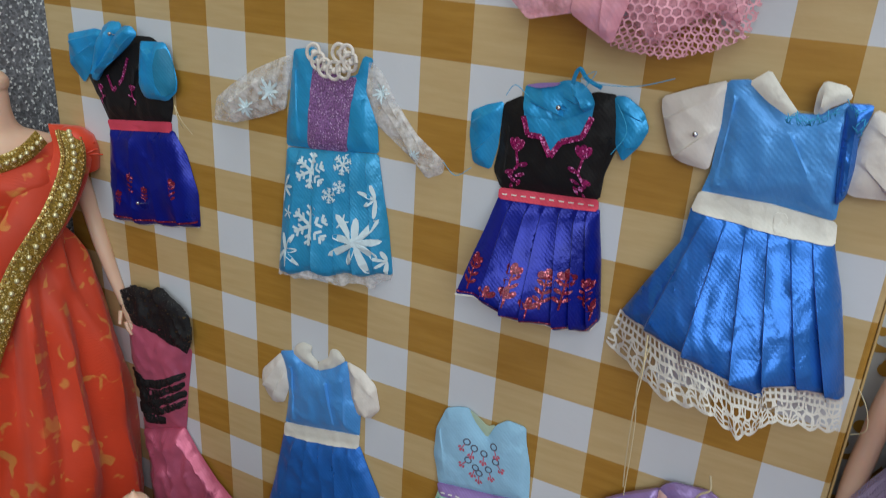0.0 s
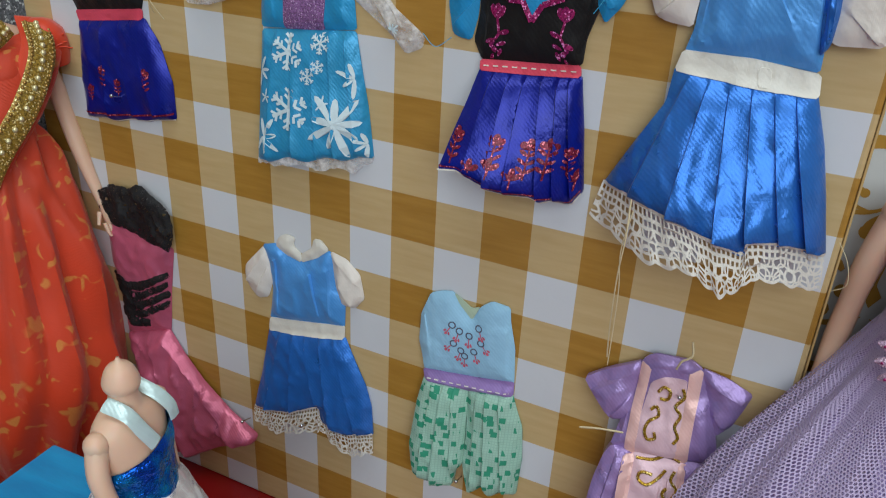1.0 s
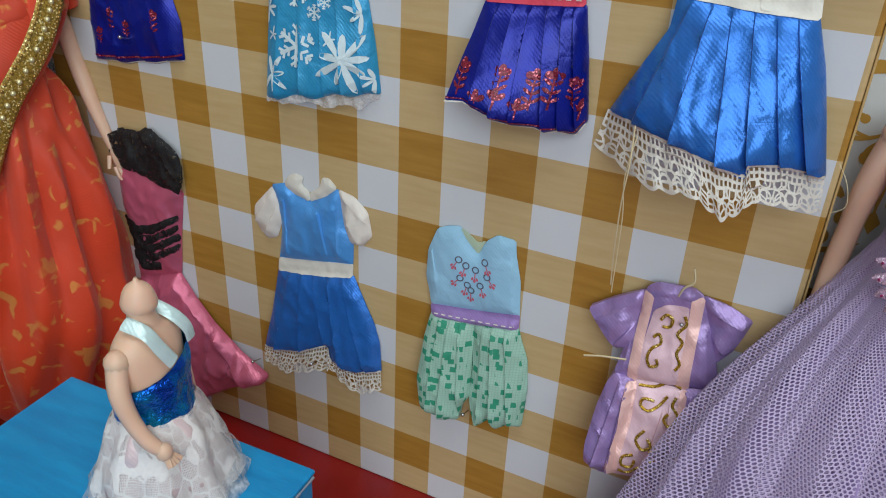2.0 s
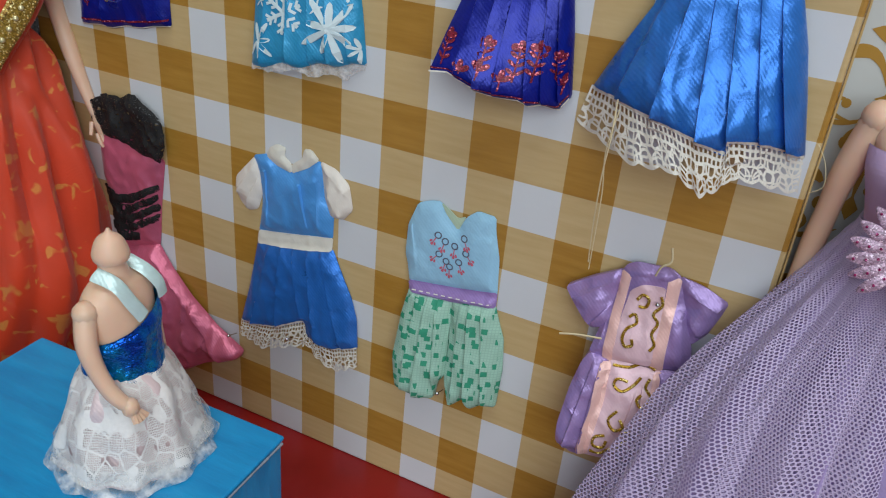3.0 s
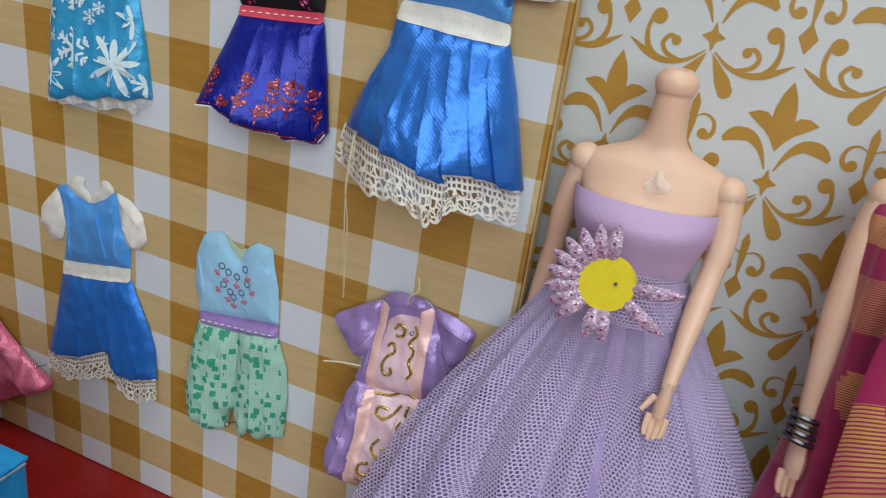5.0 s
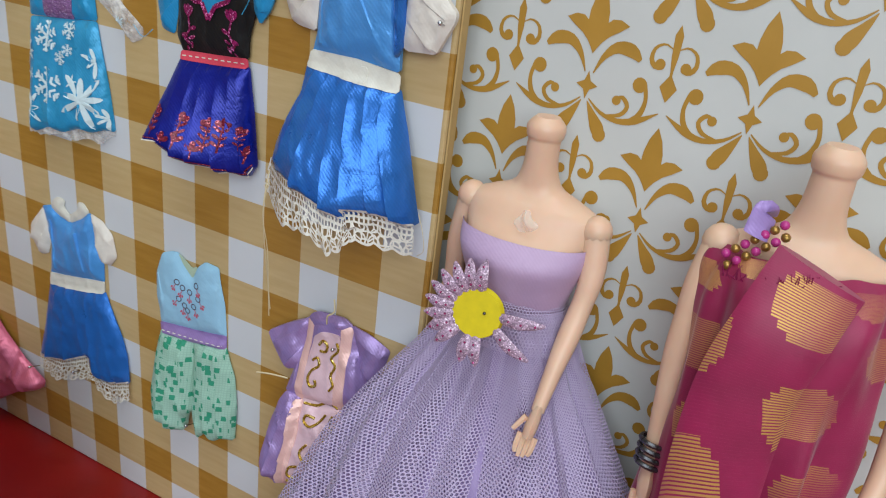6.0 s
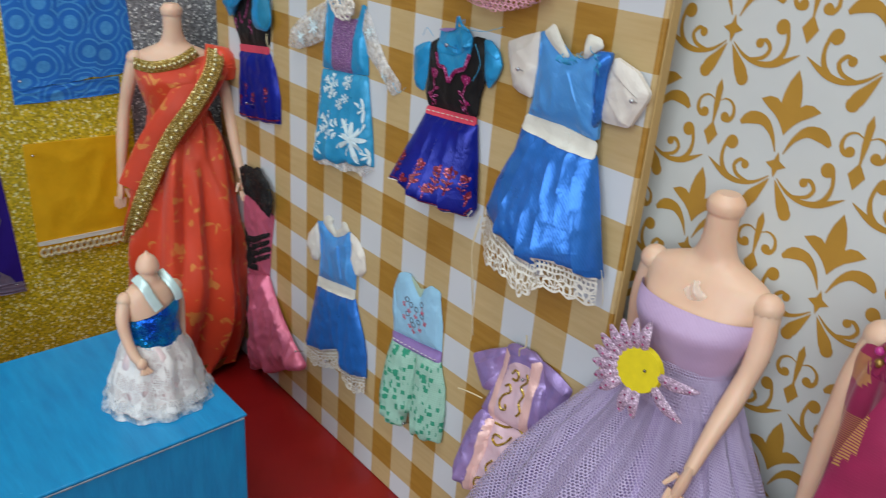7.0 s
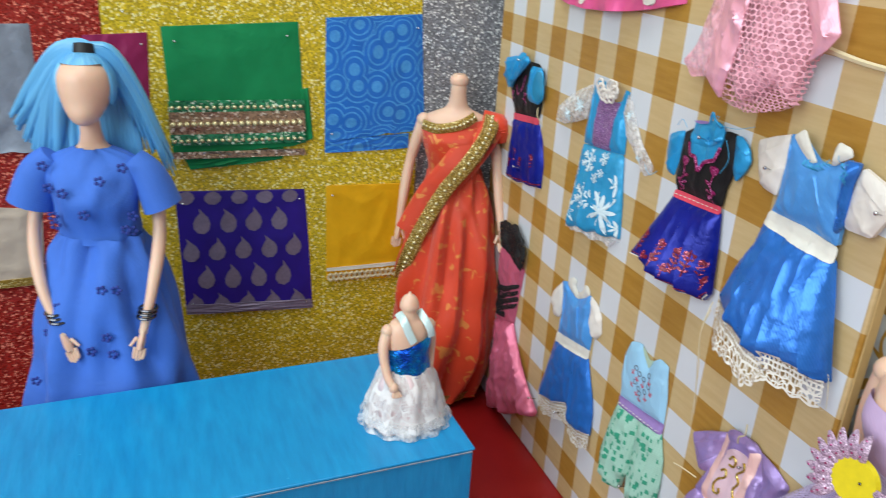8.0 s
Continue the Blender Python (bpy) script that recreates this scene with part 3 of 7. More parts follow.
def tulip(r):
    """A small tulip on a curling stem."""
    return [leaf(0, 0, r, r * 0.6, 60), leaf(0, 0, r, r * 0.6, 90), leaf(0, 0, r, r * 0.6, 120), bar(0, 0, r * 0.2, -r, r * 0.18), bar(r * 0.2, -r, -r * 0.3, -r * 1.8, r * 0.2),
            leaf(r * 0.2, -r, r * 0.8, r * 0.4, 20), leaf(0, -r * 1.4, r * 0.8, r * 0.4, 200), leaf(-r * 0.3, -r * 1.8, r * 0.6, r * 0.4, 300)]


def sprig(r):
    """An upright flower with pairs of leaves."""
    out = [bar(0, -r * 2.6, 0, 0, r * 0.16)] + [leaf(0, 0, r * 0.9, r * 0.7, a) for a in (30, 90, 150)]
    for k in range(3):
        z = -r * (0.6 + 0.7 * k)
        out += [leaf(0, z, r * 0.9, r * 0.36, 35), leaf(0, z, r * 0.9, r * 0.36, 145)]
    return out


def studs(name, material, parent, points, r, squash=1.0, label=""):
    """Small stones or beads, each an object on one shared mesh."""
    bm = bmesh.new()
    ball(bm, (0, 0, 0), r, 8, scale=(1, 1, squash))
    me = bpy.data.meshes.new(name)
    for f in bm.faces:
        f.smooth = True
    bm.to_mesh(me)
    bm.free()
    me.materials.append(M[material])
    for p in points:
        ob = new(name, me)
        ob.parent = parent
        ob.location = Vector(p) - Vector(parent["base"])
        ob["base"] = [float(q) for q in p]


PIN = None


def pin(at, axis="y"):
    """A steel dress pin pushed into the board, its head standing off the cloth."""
    global PIN
    if PIN is None:
        bm = bmesh.new()
        tube(bm, [(0, 0.006, -0.002), (0, 0, 0)], [0.0003], 6, 3)
        ball(bm, (0, -0.0003, 0), 0.0009, 8)
        PIN = solo("pin", bm, "metal", "steel dress pin pushed through cloth into the board", "pin", "dress pins")
        first = PIN
    else:
        first = copy_thing(PIN, Matrix())
    first.matrix_basis = Matrix.Translation(at) @ (pose(0, 0, 0) if axis == "y" else pose(0, 0, 0, 0, 0, 90))


def clear_tape():
    k = Nodes("clear_tape")
    k.set(Base_Color=lin("f2efe8"), Roughness=0.12)
    k.bump(k.noise(500.0), 0.6, 0.0008)
    return k.alpha(0.3).m


CLEAR = clear_tape()


# ---- structure ----
def slab(name, lo, hi, material, label, category, bevel=0.0, parent=None):
    bm = box(bmesh.new(), lo, hi, bevel)
    if parent:
        return part(name, bm, material, parent, label, smooth=False)
    return solo(name, bm, material, label, category, kind="structure", smooth=False)


# Unseen room shell, added to close the space for bounce light and reflections.
slab("floor", (-2.2, -1.7, -0.85), (2.6, 1.5, -0.75), "table", "plain brown floor of the room", "floor")
slab("ceiling", (-2.2, -1.7, 1.65), (2.6, 1.5, 1.75), "plaster", "plain off-white ceiling of the room", "ceiling")
slab("wall_back", (-2.2, 1.4, -0.75), (2.6, 1.5, 1.65), "plaster", "plain off-white room wall", "wall")
slab("wall_side", (-2.2, -1.6, -0.75), (-2.1, 1.4, 1.65), "plaster", "plain off-white room wall", "wall")
slab("wall_side", (2.5, -1.6, -0.75), (2.6, 1.4, 1.65), "plaster", "plain off-white room wall", "wall")
# Unseen front wall; its opening only makes room for the added front light.
bm = bmesh.new()
for lo, hi in (((-2.2, -1.7, -0.75), (-0.05, -1.6, 1.65)), ((1.75, -1.7, -0.75), (2.6, -1.6, 1.65)), ((-0.05, -1.7, -0.75), (1.75, -1.6, 0.35)), ((-0.05, -1.7, 1.6), (1.75, -1.6, 1.65))):
    box(bm, lo, hi)
solo("wall_front", bm, "plaster", "unseen plain off-white room wall, opened for the added front light", "wall", kind="structure", smooth=False)
slab("table", (-0.7, -1.1, -0.05), (1.1, 0.3, -0.006), "table", "wooden table top under the toy shop", "table", 0.004)
slab("ground", (-0.14, -0.72, -0.006), (0.85, 0.034, 0.0), "red_floor", "red painted card floor of the toy shop", "floor")

# the checked board
bm = box(bmesh.new(), (-0.0985, 0.0, 0.0), (0.262, 0.005, 0.47), 0.0012)
solo("wall_checked", bm, "gingham", "thick board wrapped in tan and white checked paper", "wall", kind="structure", smooth=False)
# folded flap of the wrapping paper along the edge of the board
bm = box(bmesh.new(), (0.2622, 0.001, 0.0), (0.263, 0.006, 0.47), 0.0003)
solo("trim", bm, "cardboard", "folded paper flap taped round the board's edge", "trim", kind="structure", smooth=False)

# the papered wall behind it, with its printed scrollwork
damask = slab("wall_papered", (-0.14, 0.0195, 0.0), (0.85, 0.034, 0.47), "damask_paper", "cream wallpaper with printed gold scrollwork", "wall")


def ribbon(pts, widths, n=12):
    """Outline of a tapering stroke along a smooth line, in mm."""
    a, b = [], []
    for k in range(n + 1):
        v = k / n
        p = curve_at(pts, v)
        t = (curve_at(pts, min(1, v + 0.02)) - curve_at(pts, max(0, v - 0.02)))
        t = t.normalized()
        w = max(0.12, curve_at([(q, 0) for q in widths], v)[0])
        a.append((p[0] - t[1] * w / 2, p[1] + t[0] * w / 2))
        b.append((p[0] + t[1] * w / 2, p[1] - t[0] * w / 2))
    return a, b


KX, KZ = 0.00092, 0.00098  # metres for a unit of the printed motif


def stroke(bm, o, pts, widths, flip, y):
    a, b = ribbon(pts, widths)
    va = [bm.verts.new((o[0] + flip * p[0] * KX, y, o[1] + p[1] * KZ)) for p in a]
    vb = [bm.verts.new((o[0] + flip * p[0] * KX, y, o[1] + p[1] * KZ)) for p in b]
    for k in range(len(a) - 1):
        bm.faces.new((va[k], va[k + 1], vb[k + 1], vb[k]))


def disc(bm, o, x, z, r, flip, y):
    bm.faces.new([bm.verts.new((o[0] + flip * (x + r * math.cos(0.5236 * k)) * KX, y, o[1] + (z + r * math.sin(0.5236 * k)) * KZ)) for k in range(12)])


def fill(bm, o, pts, y):
    bm.faces.new([bm.verts.new((o[0] + p[0] * KX, y, o[1] + p[1] * KZ)) for p in pts])


def damask_motif(bm, o, y):
    fill(bm, o, [(0, 5), (1.2, 1.6), (4.2, 0), (1.2, -1.6), (0, -5), (-1.2, -1.6), (-4.2, 0), (-1.2, 1.6)], y)
    half = [(0, 34.5), (2.4, 30), (3.6, 25.5), (3.8, 22), (5.5, 23.4), (8.5, 23.6), (12, 22), (8.5, 19.5), (5.2, 17.5), (2.8, 15.2), (1.2, 13)]
    fill(bm, o, half + [(0, 11)] + [(-x, z) for x, z in half[:0:-1]], y)
    for f in (1, -1):
        stroke(bm, o, [(1.6, 4.5), (4.5, 10.5), (9, 14.5), (14.5, 14.3), (18.2, 11.6)], [0.4, 2.0, 3.9, 4.6, 1.6], f, y)
        stroke(bm, o, [(1.2, -5.5), (4, -10), (7, -14.5), (9, -18.2)], [0.3, 3.0, 5.2, 3.0], f, y)
        disc(bm, o, 8.2, -16.6, 2.6, f, y + 0.00002)
        stroke(bm, o, [(1.6, -4.6), (7, -8.6), (14, -10.3), (21, -8.8), (28.6, -4.6)], [0.4, 1.3, 1.9, 2.4, 0.3], f, y)
        stroke(bm, o, [(9, -9.3), (14.5, -8), (16.8, -4.6), (14.4, -1.8), (11.8, -3)], [0.8, 1.5, 1.6, 1.5, 1.0], f, y + 0.00002)
        disc(bm, o, 12.3, -3.2, 1.7, f, y + 0.00004)
        stroke(bm, o, [(17.5, -9.6), (21.6, -6.6), (23, -1.2), (21.6, 4.4)], [0.8, 2.0, 1.5, 1.6], f, y + 0.00002)
        disc(bm, o, 19.8, 3.6, 2.7, f, y + 0.00004)
    q = (o[0] - 0.02765, o[1])
    fill(bm, q, [(0, 25.5), (1.5, 22), (1.2, 15), (0.5, 10), (0.5, 8.5), (3.2, 4.5), (0, -0.5), (-3.2, 4.5), (-0.5, 8.5), (-0.5, 10), (-1.2, 15), (-1.5, 22)], y + 0.00002)
    for f in (1, -1):
        stroke(bm, q, [(0.6, 17), (4, 18.6), (7.4, 16.8), (8, 12.8), (5.6, 10.6), (3.4, 12)], [0.3, 0.7, 1.2, 1.7, 1.9, 1.2], f, y + 0.00004)
        disc(bm, q, 4.6, 11.8, 1.9, f, y + 0.00006)


bm = bmesh.new()
for i in range(7):
    for j in range(-1, 6):
        for k in (0, 1):
            x, z = 0.3045 + 0.0553 * (i - 1) + 0.02765 * k, 0.2715 + 0.0858 * (j - 3) + 0.0429 * k
            if 0.04 < z < 0.42:
                damask_motif(bm, (x, z), 0.0193)
tagged(part("wallpaper_print", bm, "damask_gold", damask, "printed gold scrollwork", smooth=False), kind="stuff")

# the glitter wall at the end of the shop
slab("wall_end", (-0.140, -0.72, 0.0), (-0.1245, 0.0195, 0.47), "cardboard", "card end wall under the glitter sheets", "wall")
for nm, a, b, mat, lab in (("silver", -0.0545, 0.019, "silver_glitter", "silver glitter foam sheet on the end wall"), ("gold", -0.2775, -0.055, "gold_glitter", "gold glitter foam sheet on the end wall"),
                           ("red", -0.70, -0.278, "red_glitter", "red glitter foam sheet on the end wall")):
    slab("wall_panel", (-0.1244, a, 0.001), (-0.122, b, 0.465), mat, lab, "glitter sheet", 0.0003)

# ---- the painted card counter ----
counter = thing("counter", (0.07, -0.3, 0.0), "bright blue painted cardboard box counter on the red floor", "counter")
CT = 0.1005


def counter_place(a, b, z):
    """a: metres along the counter from its end at the board, b: from its customer side back."""
    t = radians(1.5)
    return Vector((0.1205 + a * math.sin(t) - b * math.cos(t), -0.0965 - a * math.cos(t) - b * math.sin(t), z))


def counter_box(a0, a1, b0, b1, z0, z1, bev, name, mat, label=""):
    bm = box(bmesh.new(), (a0, b0, z0), (a1, b1, z1), bev)
    for v in bm.verts:
        w = 0.0006 * noise.noise(Vector(v.co) * 30)
        v.co = counter_place(v.co.x, v.co.y, v.co.z + w)
    return part(name, bm, mat, counter, label, smooth=False)


counter_box(0.0005, 0.52, 0.0005, 0.116, 0.0, CT - 0.0030, 0.0012, "body", "counter")
counter_box(0.0, 0.52, -0.0004, 0.117, CT - 0.0018, CT, 0.0007, "top_flap", "counter")
bm = bmesh.new()
for k in range(60):
    a0 = 0.002 + 0.0085 * k
    p = [counter_place(a0, -0.0007, CT - 0.0019), counter_place(a0 + 0.0085, -0.0007, CT - 0.0019)]
    tube(bm, [p[0], p[1]], [0.00035 + 0.0003 * random.random(), 0.0003], 5, 2)
part("torn_edge", bm, "grey_cloth", counter, "worn pale paper edge along the fold")


# ---- garments pinned on the checked board ----
class Panel:
    """A flat piece of cloth on the board: an outline in mm on the board, softly padded, with pressed creases and small wrinkles.
    creases: (x0, z0, x1, z1, height, width), each a sharp step that falls off to one side; on: panels that lie underneath."""

    def __init__(self, outline, y=0.4, d=2.5, soft=5.0, creases=(), wr=0.5, seed=0, on=(), step=1.5, fray=0.0):
        p = np.array(outline, float)
        q = []
        for k in range(len(p)):
            a, b = p[k], p[(k + 1) % len(p)]
            c = min(0.2, 0.9 / max(np.linalg.norm(b - a), 0.1))
            q += [a + (b - a) * c, a + (b - a) * (1 - c)]
        out = []
        for k in range(len(q)):
            a, b = q[k], q[(k + 1) % len(q)]
            n = max(1, int(np.linalg.norm(b - a) / step))
            out += [a + (b - a) * i / n for i in range(n)]
        rnd = np.random.RandomState(seed + 7)
        self.loop = np.array(out)
        if fray:
            self.loop += rnd.uniform(-fray, fray, self.loop.shape)
        self.y, self.d, self.soft, self.creases, self.wr, self.seed, self.on, self.step = y, d * 0.55, soft * 0.7, creases, wr, seed, on, step
        self.lift = STAND_OFF[0]

    def edge(self, pts):
        """Distance of each point to the outline, negative outside it."""
        a, b = self.loop, np.roll(self.loop, -1, 0)
        ab = b - a
        ap = pts[:, None, :] - a[None]
        t = np.clip((ap * ab).sum(2) / np.maximum((ab * ab).sum(1), 1e-9), 0, 1)
        d = np.sqrt(((ap - t[..., None] * ab) ** 2).sum(2).min(1))
        up = (a[None, :, 1] > pts[:, 1:2]) != (b[None, :, 1] > pts[:, 1:2])
        cx = a[None, :, 0] + (pts[:, 1:2] - a[None, :, 1]) * ab[None, :, 0] / np.where(np.abs(ab[None, :, 1]) < 1e-9, 1e-9, ab[None, :, 1])
        inside = ((up & (pts[:, 0:1] < cx)).sum(1) % 2) == 1
        return np.where(inside, d, -d)

    def height(self, pts):
        pts = np.array(pts, float)
        e = np.maximum(self.edge(pts), 0.0)
        h = self.d * (1 - np.exp(-e / self.soft))
        for x0, z0, x1, z1, ch, w in self.creases:
            ax = np.array((x1 - x0, z1 - z0))
            ln = np.linalg.norm(ax)
            ax = ax / ln
            r = pts - np.array((x0, z0))
            t = (r @ ax) / ln
            s = r[:, 0] * -ax[1] + r[:, 1] * ax[0]
            prof = np.where(s >= 0, np.exp(-s / w), np.maximum(0, 1 + s / 0.45))
            fade = np.clip(t / 0.12 + 0.4, 0, 1) * (t < 1.06)
            h += ch * prof * fade * (0.35 + 0.65 * np.clip(t, 0, 1))
        if self.wr:
            n = [noise.noise(Vector((x * 0.07 + self.seed, z * 0.05, self.seed * 1.3))) + 0.5 * noise.noise(Vector((x * 0.2, z * 0.13 + self.seed, 4.0))) + 0.7 * (1 - abs(noise.noise(Vector((x * 0.11 + z * 0.04, z * 0.05 - x * 0.03, self.seed + 9.0))))) ** 8 for x, z in pts]
            h += self.wr * np.array(n)
        h = np.maximum(h, 0.2) * (0.4 + 0.6 * np.clip(e / 1.6, 0, 1))
        base = self.y + stand_off(self.lift, pts[:, 0], pts[:, 1])
        for p in self.on:
            base = np.maximum(base, p.height(pts) + 0.25)
        return base + h

    def at(self, x, z, off=0.0):
        return Vector((x / 1000, -(self.height([(x, z)])[0] + off) / 1000, z / 1000))

    def make(self, name, material, parent, label=""):
        lo, hi = self.loop.min(0), self.loop.max(0)
        g = np.stack(np.meshgrid(np.arange(lo[0], hi[0], self.step), np.arange(lo[1], hi[1], self.step)), -1).reshape(-1, 2)
        g = g + np.random.RandomState(self.seed).uniform(-0.25, 0.25, g.shape) * self.step
        lines = []
        for x0, z0, x1, z1, ch, w in self.creases:
            n = max(2, int(math.hypot(x1 - x0, z1 - z0) / self.step))
            t = np.linspace(0, 1.03, n)[:, None]
            ax = np.array((x1 - x0, z1 - z0)) / math.hypot(x1 - x0, z1 - z0)
            nrm = np.array((-ax[1], ax[0]))
            line = np.array((x0, z0)) + t * np.array((x1 - x0, z1 - z0))
            r = g - np.array((x0, z0))
            g = g[(np.abs(r @ nrm) > 0.95) | (r @ ax < -1) | (r @ ax > math.hypot(x1 - x0, z1 - z0) * 1.05)]
            lines += [line + nrm * s for s in (-0.5, -0.02, 0.55)]
        g = np.concatenate([g] + lines)
        g = g[self.edge(g) > 0.45]
        n = len(self.loop)
        verts = [Vector(p) for p in self.loop] + [Vector(p) for p in g]
        vs, _, faces, _, _, _ = geometry.delaunay_2d_cdt(verts, [(k, (k + 1) % n) for k in range(n)], [], 1, 1e-5)
        pts = np.array([tuple(v) for v in vs])
        h = self.height(pts)
        back = np.minimum(h - 0.2, self.y + 0.6 * stand_off(self.lift, pts[:, 0], pts[:, 1]) if not self.on else h - 0.5)
        bm = bmesh.new()
        lay = bm.loops.layers.uv.verify()
        front = [bm.verts.new((x / 1000, -q / 1000, z / 1000)) for (x, z), q in zip(pts, h)]
        rear = [bm.verts.new((x / 1000, -max(q, 0.15) / 1000, z / 1000)) for (x, z), q in zip(pts, back)]
        count = {}
        for f in faces:
            bm.faces.new([front[k] for k in f])
            bm.faces.new([rear[k] for k in f[::-1]])
            for i in range(len(f)):
                e = (f[i], f[(i + 1) % len(f)])
                count[tuple(sorted(e))] = (count.get(tuple(sorted(e)), (0, e))[0] + 1, e)
        for c, (i, j) in count.values():
            if c == 1:
                bm.faces.new((front[i], front[j], rear[j], rear[i]))
        for f in bm.faces:
            for lp in f.loops:
                lp[lay].uv = (lp.vert.co.x, lp.vert.co.z)
        return part(name, bm, material, parent, label)

    def print_at(self, name, shapes, material, parent, x, z, size=1.0, turn=0.0, off=0.35, label="", flip=1):
        """Flat print shapes (mm outlines) laid on the cloth round x, z, cut off at its edge."""
        c, s = math.cos(radians(turn)), math.sin(radians(turn))
        bm = bmesh.new()
        for shape in shapes:
            q = np.array([(x + c * flip * a * size - s * b * size, z + s * flip * a * size + c * b * size) for a, b in shape])
            if self.edge(q.mean(0)[None])[0] < 0.8:
                continue
            e = self.edge(q)
            mid = q.mean(0)
            for k in np.where(e < 0.5)[0]:
                for f in (0.75, 0.5, 0.25, 0.1):
                    if self.edge((mid + (q[k] - mid) * f)[None])[0] > 0.5:
                        q[k] = mid + (q[k] - mid) * f
                        break
            h = self.height(q) + off
            bm.faces.new([bm.verts.new((a / 1000, -y / 1000, b / 1000)) for (a, b), y in zip(q, h)])
        return part(name, bm, material, parent, label, smooth=False)


def hem_band(name, material, parent, under, top, bottom, label="", n=110, nv=10, scallop=0.0, pitch=6.0, ruffle=0.5, off=0.5, seed=0):
    """A band along a hem, from one line to another (mm): lace that follows the cloth at its top and hangs free below."""
    seg = [0.0]
    for a, b in zip(top, top[1:]):
        seg.append(seg[-1] + math.hypot(b[0] - a[0], b[1] - a[1]))

    def on(line, s):
        for k in range(len(seg) - 1):
            if s <= seg[k + 1] or k == len(seg) - 2:
                f = (s - seg[k]) / (seg[k + 1] - seg[k])
                return np.array(line[k]) + (np.array(line[k + 1]) - np.array(line[k])) * f

    pts = []
    for j in range(nv + 1):
        for i in range(n + 1):
            s, v = seg[-1] * i / n, j / nv
            a, b = on(top, s), on(bottom, s)
            b = b + (b - a) / np.linalg.norm(b - a) * scallop * (abs(math.sin(math.pi * s / pitch)) - 0.5)
            pts.append(a + (b - a) * v)
    pts = np.array(pts)
    h = under.height(pts)
    bm = bmesh.new()

    def fn(u, v):
        k = round(v * nv) * (n + 1) + round(u * n)
        y = h[k] + off + ruffle * v * (1.4 + math.sin(u * seg[-1] / 2.1 + seed) + 0.6 * math.sin(u * seg[-1] / 0.9))
        return Vector((pts[k][0] / 1000, -max(y, 0.6) / 1000, pts[k][1] / 1000))

    grid(bm, fn, n, nv, uv=lambda u, v: (u * seg[-1] / 1000, v))
    return part(name, bm, material, parent, label)


def yarn(parent, name, mat, pts, r, steps=14):
    bm = bmesh.new()
    tube(bm, [(x / 1000, (y - stand_off(STAND_OFF[0], x, z)) / 1000, z / 1000) for x, y, z in pts], [r / 1000], 5, steps)
    return part(name, bm, mat, parent)


STAND_OFF = [(0, 1, 1, 0, 0, 0, 0, 0, 0)]


def stand_off(box, x, z):
    """How far a garment hangs away from the board (mm): its four corners, and the middle of its hem."""
    x0, x1, z0, z1, tl, tr, bl, br, mid = box
    s, v = np.clip((x - x0) / (x1 - x0), 0, 1), np.clip((z0 - z) / (z0 - z1), 0, 1)
    top = tl + (tr - tl) * s
    return top + (bl + (br - bl) * s + 4 * mid * s * (1 - s) - top) * v


def garment(name, x, z, label, category="doll dress", lift=(0, 1, 1, 0, 0, 0, 0, 0, 0)):
    STAND_OFF[0] = lift
    return thing(name, (x / 1000, -0.0003, z / 1000), label, category, "doll clothes on the checked board")


def pleats(tops, feet, h, w):
    return [(a[0], a[1], b[0], b[1], h * (0.8 + 0.4 * (k % 2)), w) for k, (a, b) in enumerate(zip(tops, feet))]


# short dress with black bodice, twisted on the board
g = garment("doll_dress", -40, 196, "black, cyan and royal blue satin doll dress pinned askew")
sk = Panel([(-62.6, 243.5), (-22.6, 249), (-15.6, 239.2), (-10.1, 222.2), (-10.1, 205.7), (-19.2, 204.2), (-27.4, 201.7), (-36.8, 201.3), (-45.1, 198.9), (-54.7, 199), (-66, 197.4), (-66.1, 214.7)], d=5, soft=4, wr=0.9, seed=1, creases=pleats([(-53.4, 243.9), (-45.9, 244.4), (-36.6, 245.7), (-28.9, 246.7)], [(-60.5, 198), (-48, 199.1), (-33.1, 201.6), (-18.8, 204.3)], 2.4, 5))
sk.make("skirt", "royal", g)
bo = Panel([(-73, 266.4), (-63.3, 285.9), (-52.5, 287.5), (-31.5, 288.4), (-22.3, 283.8), (-21.5, 259.8), (-23.7, 251.9), (-62.1, 246.8), (-67.2, 256.8)], d=6, soft=5, wr=0.8, seed=2, creases=pleats([(-61.4, 251.1), (-47, 252)], [(-62.7, 271.5), (-37.2, 274.8)], 1.0, 4))
bo.make("bodice", "black", g)
sl = Panel([(-82.5, 284.3), (-64.6, 288.6), (-58.1, 287.9), (-64.4, 278.8), (-70.4, 268.5), (-75, 263), (-83.4, 270.9)], d=4.2, wr=1.0, seed=3, y=1.2, creases=pleats([(-62.5, 286.4), (-64.5, 282.5)], [(-80, 281.5), (-80.1, 272.4)], 1.4, 3))
sl.make("sleeve", "cyan", g)
sr = Panel([(-34.1, 286.7), (-19.9, 287.8), (-17.2, 283.2), (-14.4, 273), (-15.2, 267.5), (-20.9, 262.8), (-33.9, 262.4), (-37.4, 267.4), (-35.9, 277.4)], d=5.0, wr=0.9, seed=4, y=4.0, creases=pleats([(-31.9, 285.1), (-24.3, 285.9)], [(-34.4, 264.1), (-24.4, 263.8)], 1.4, 4))
sr.make("sleeve", "cyan", g)
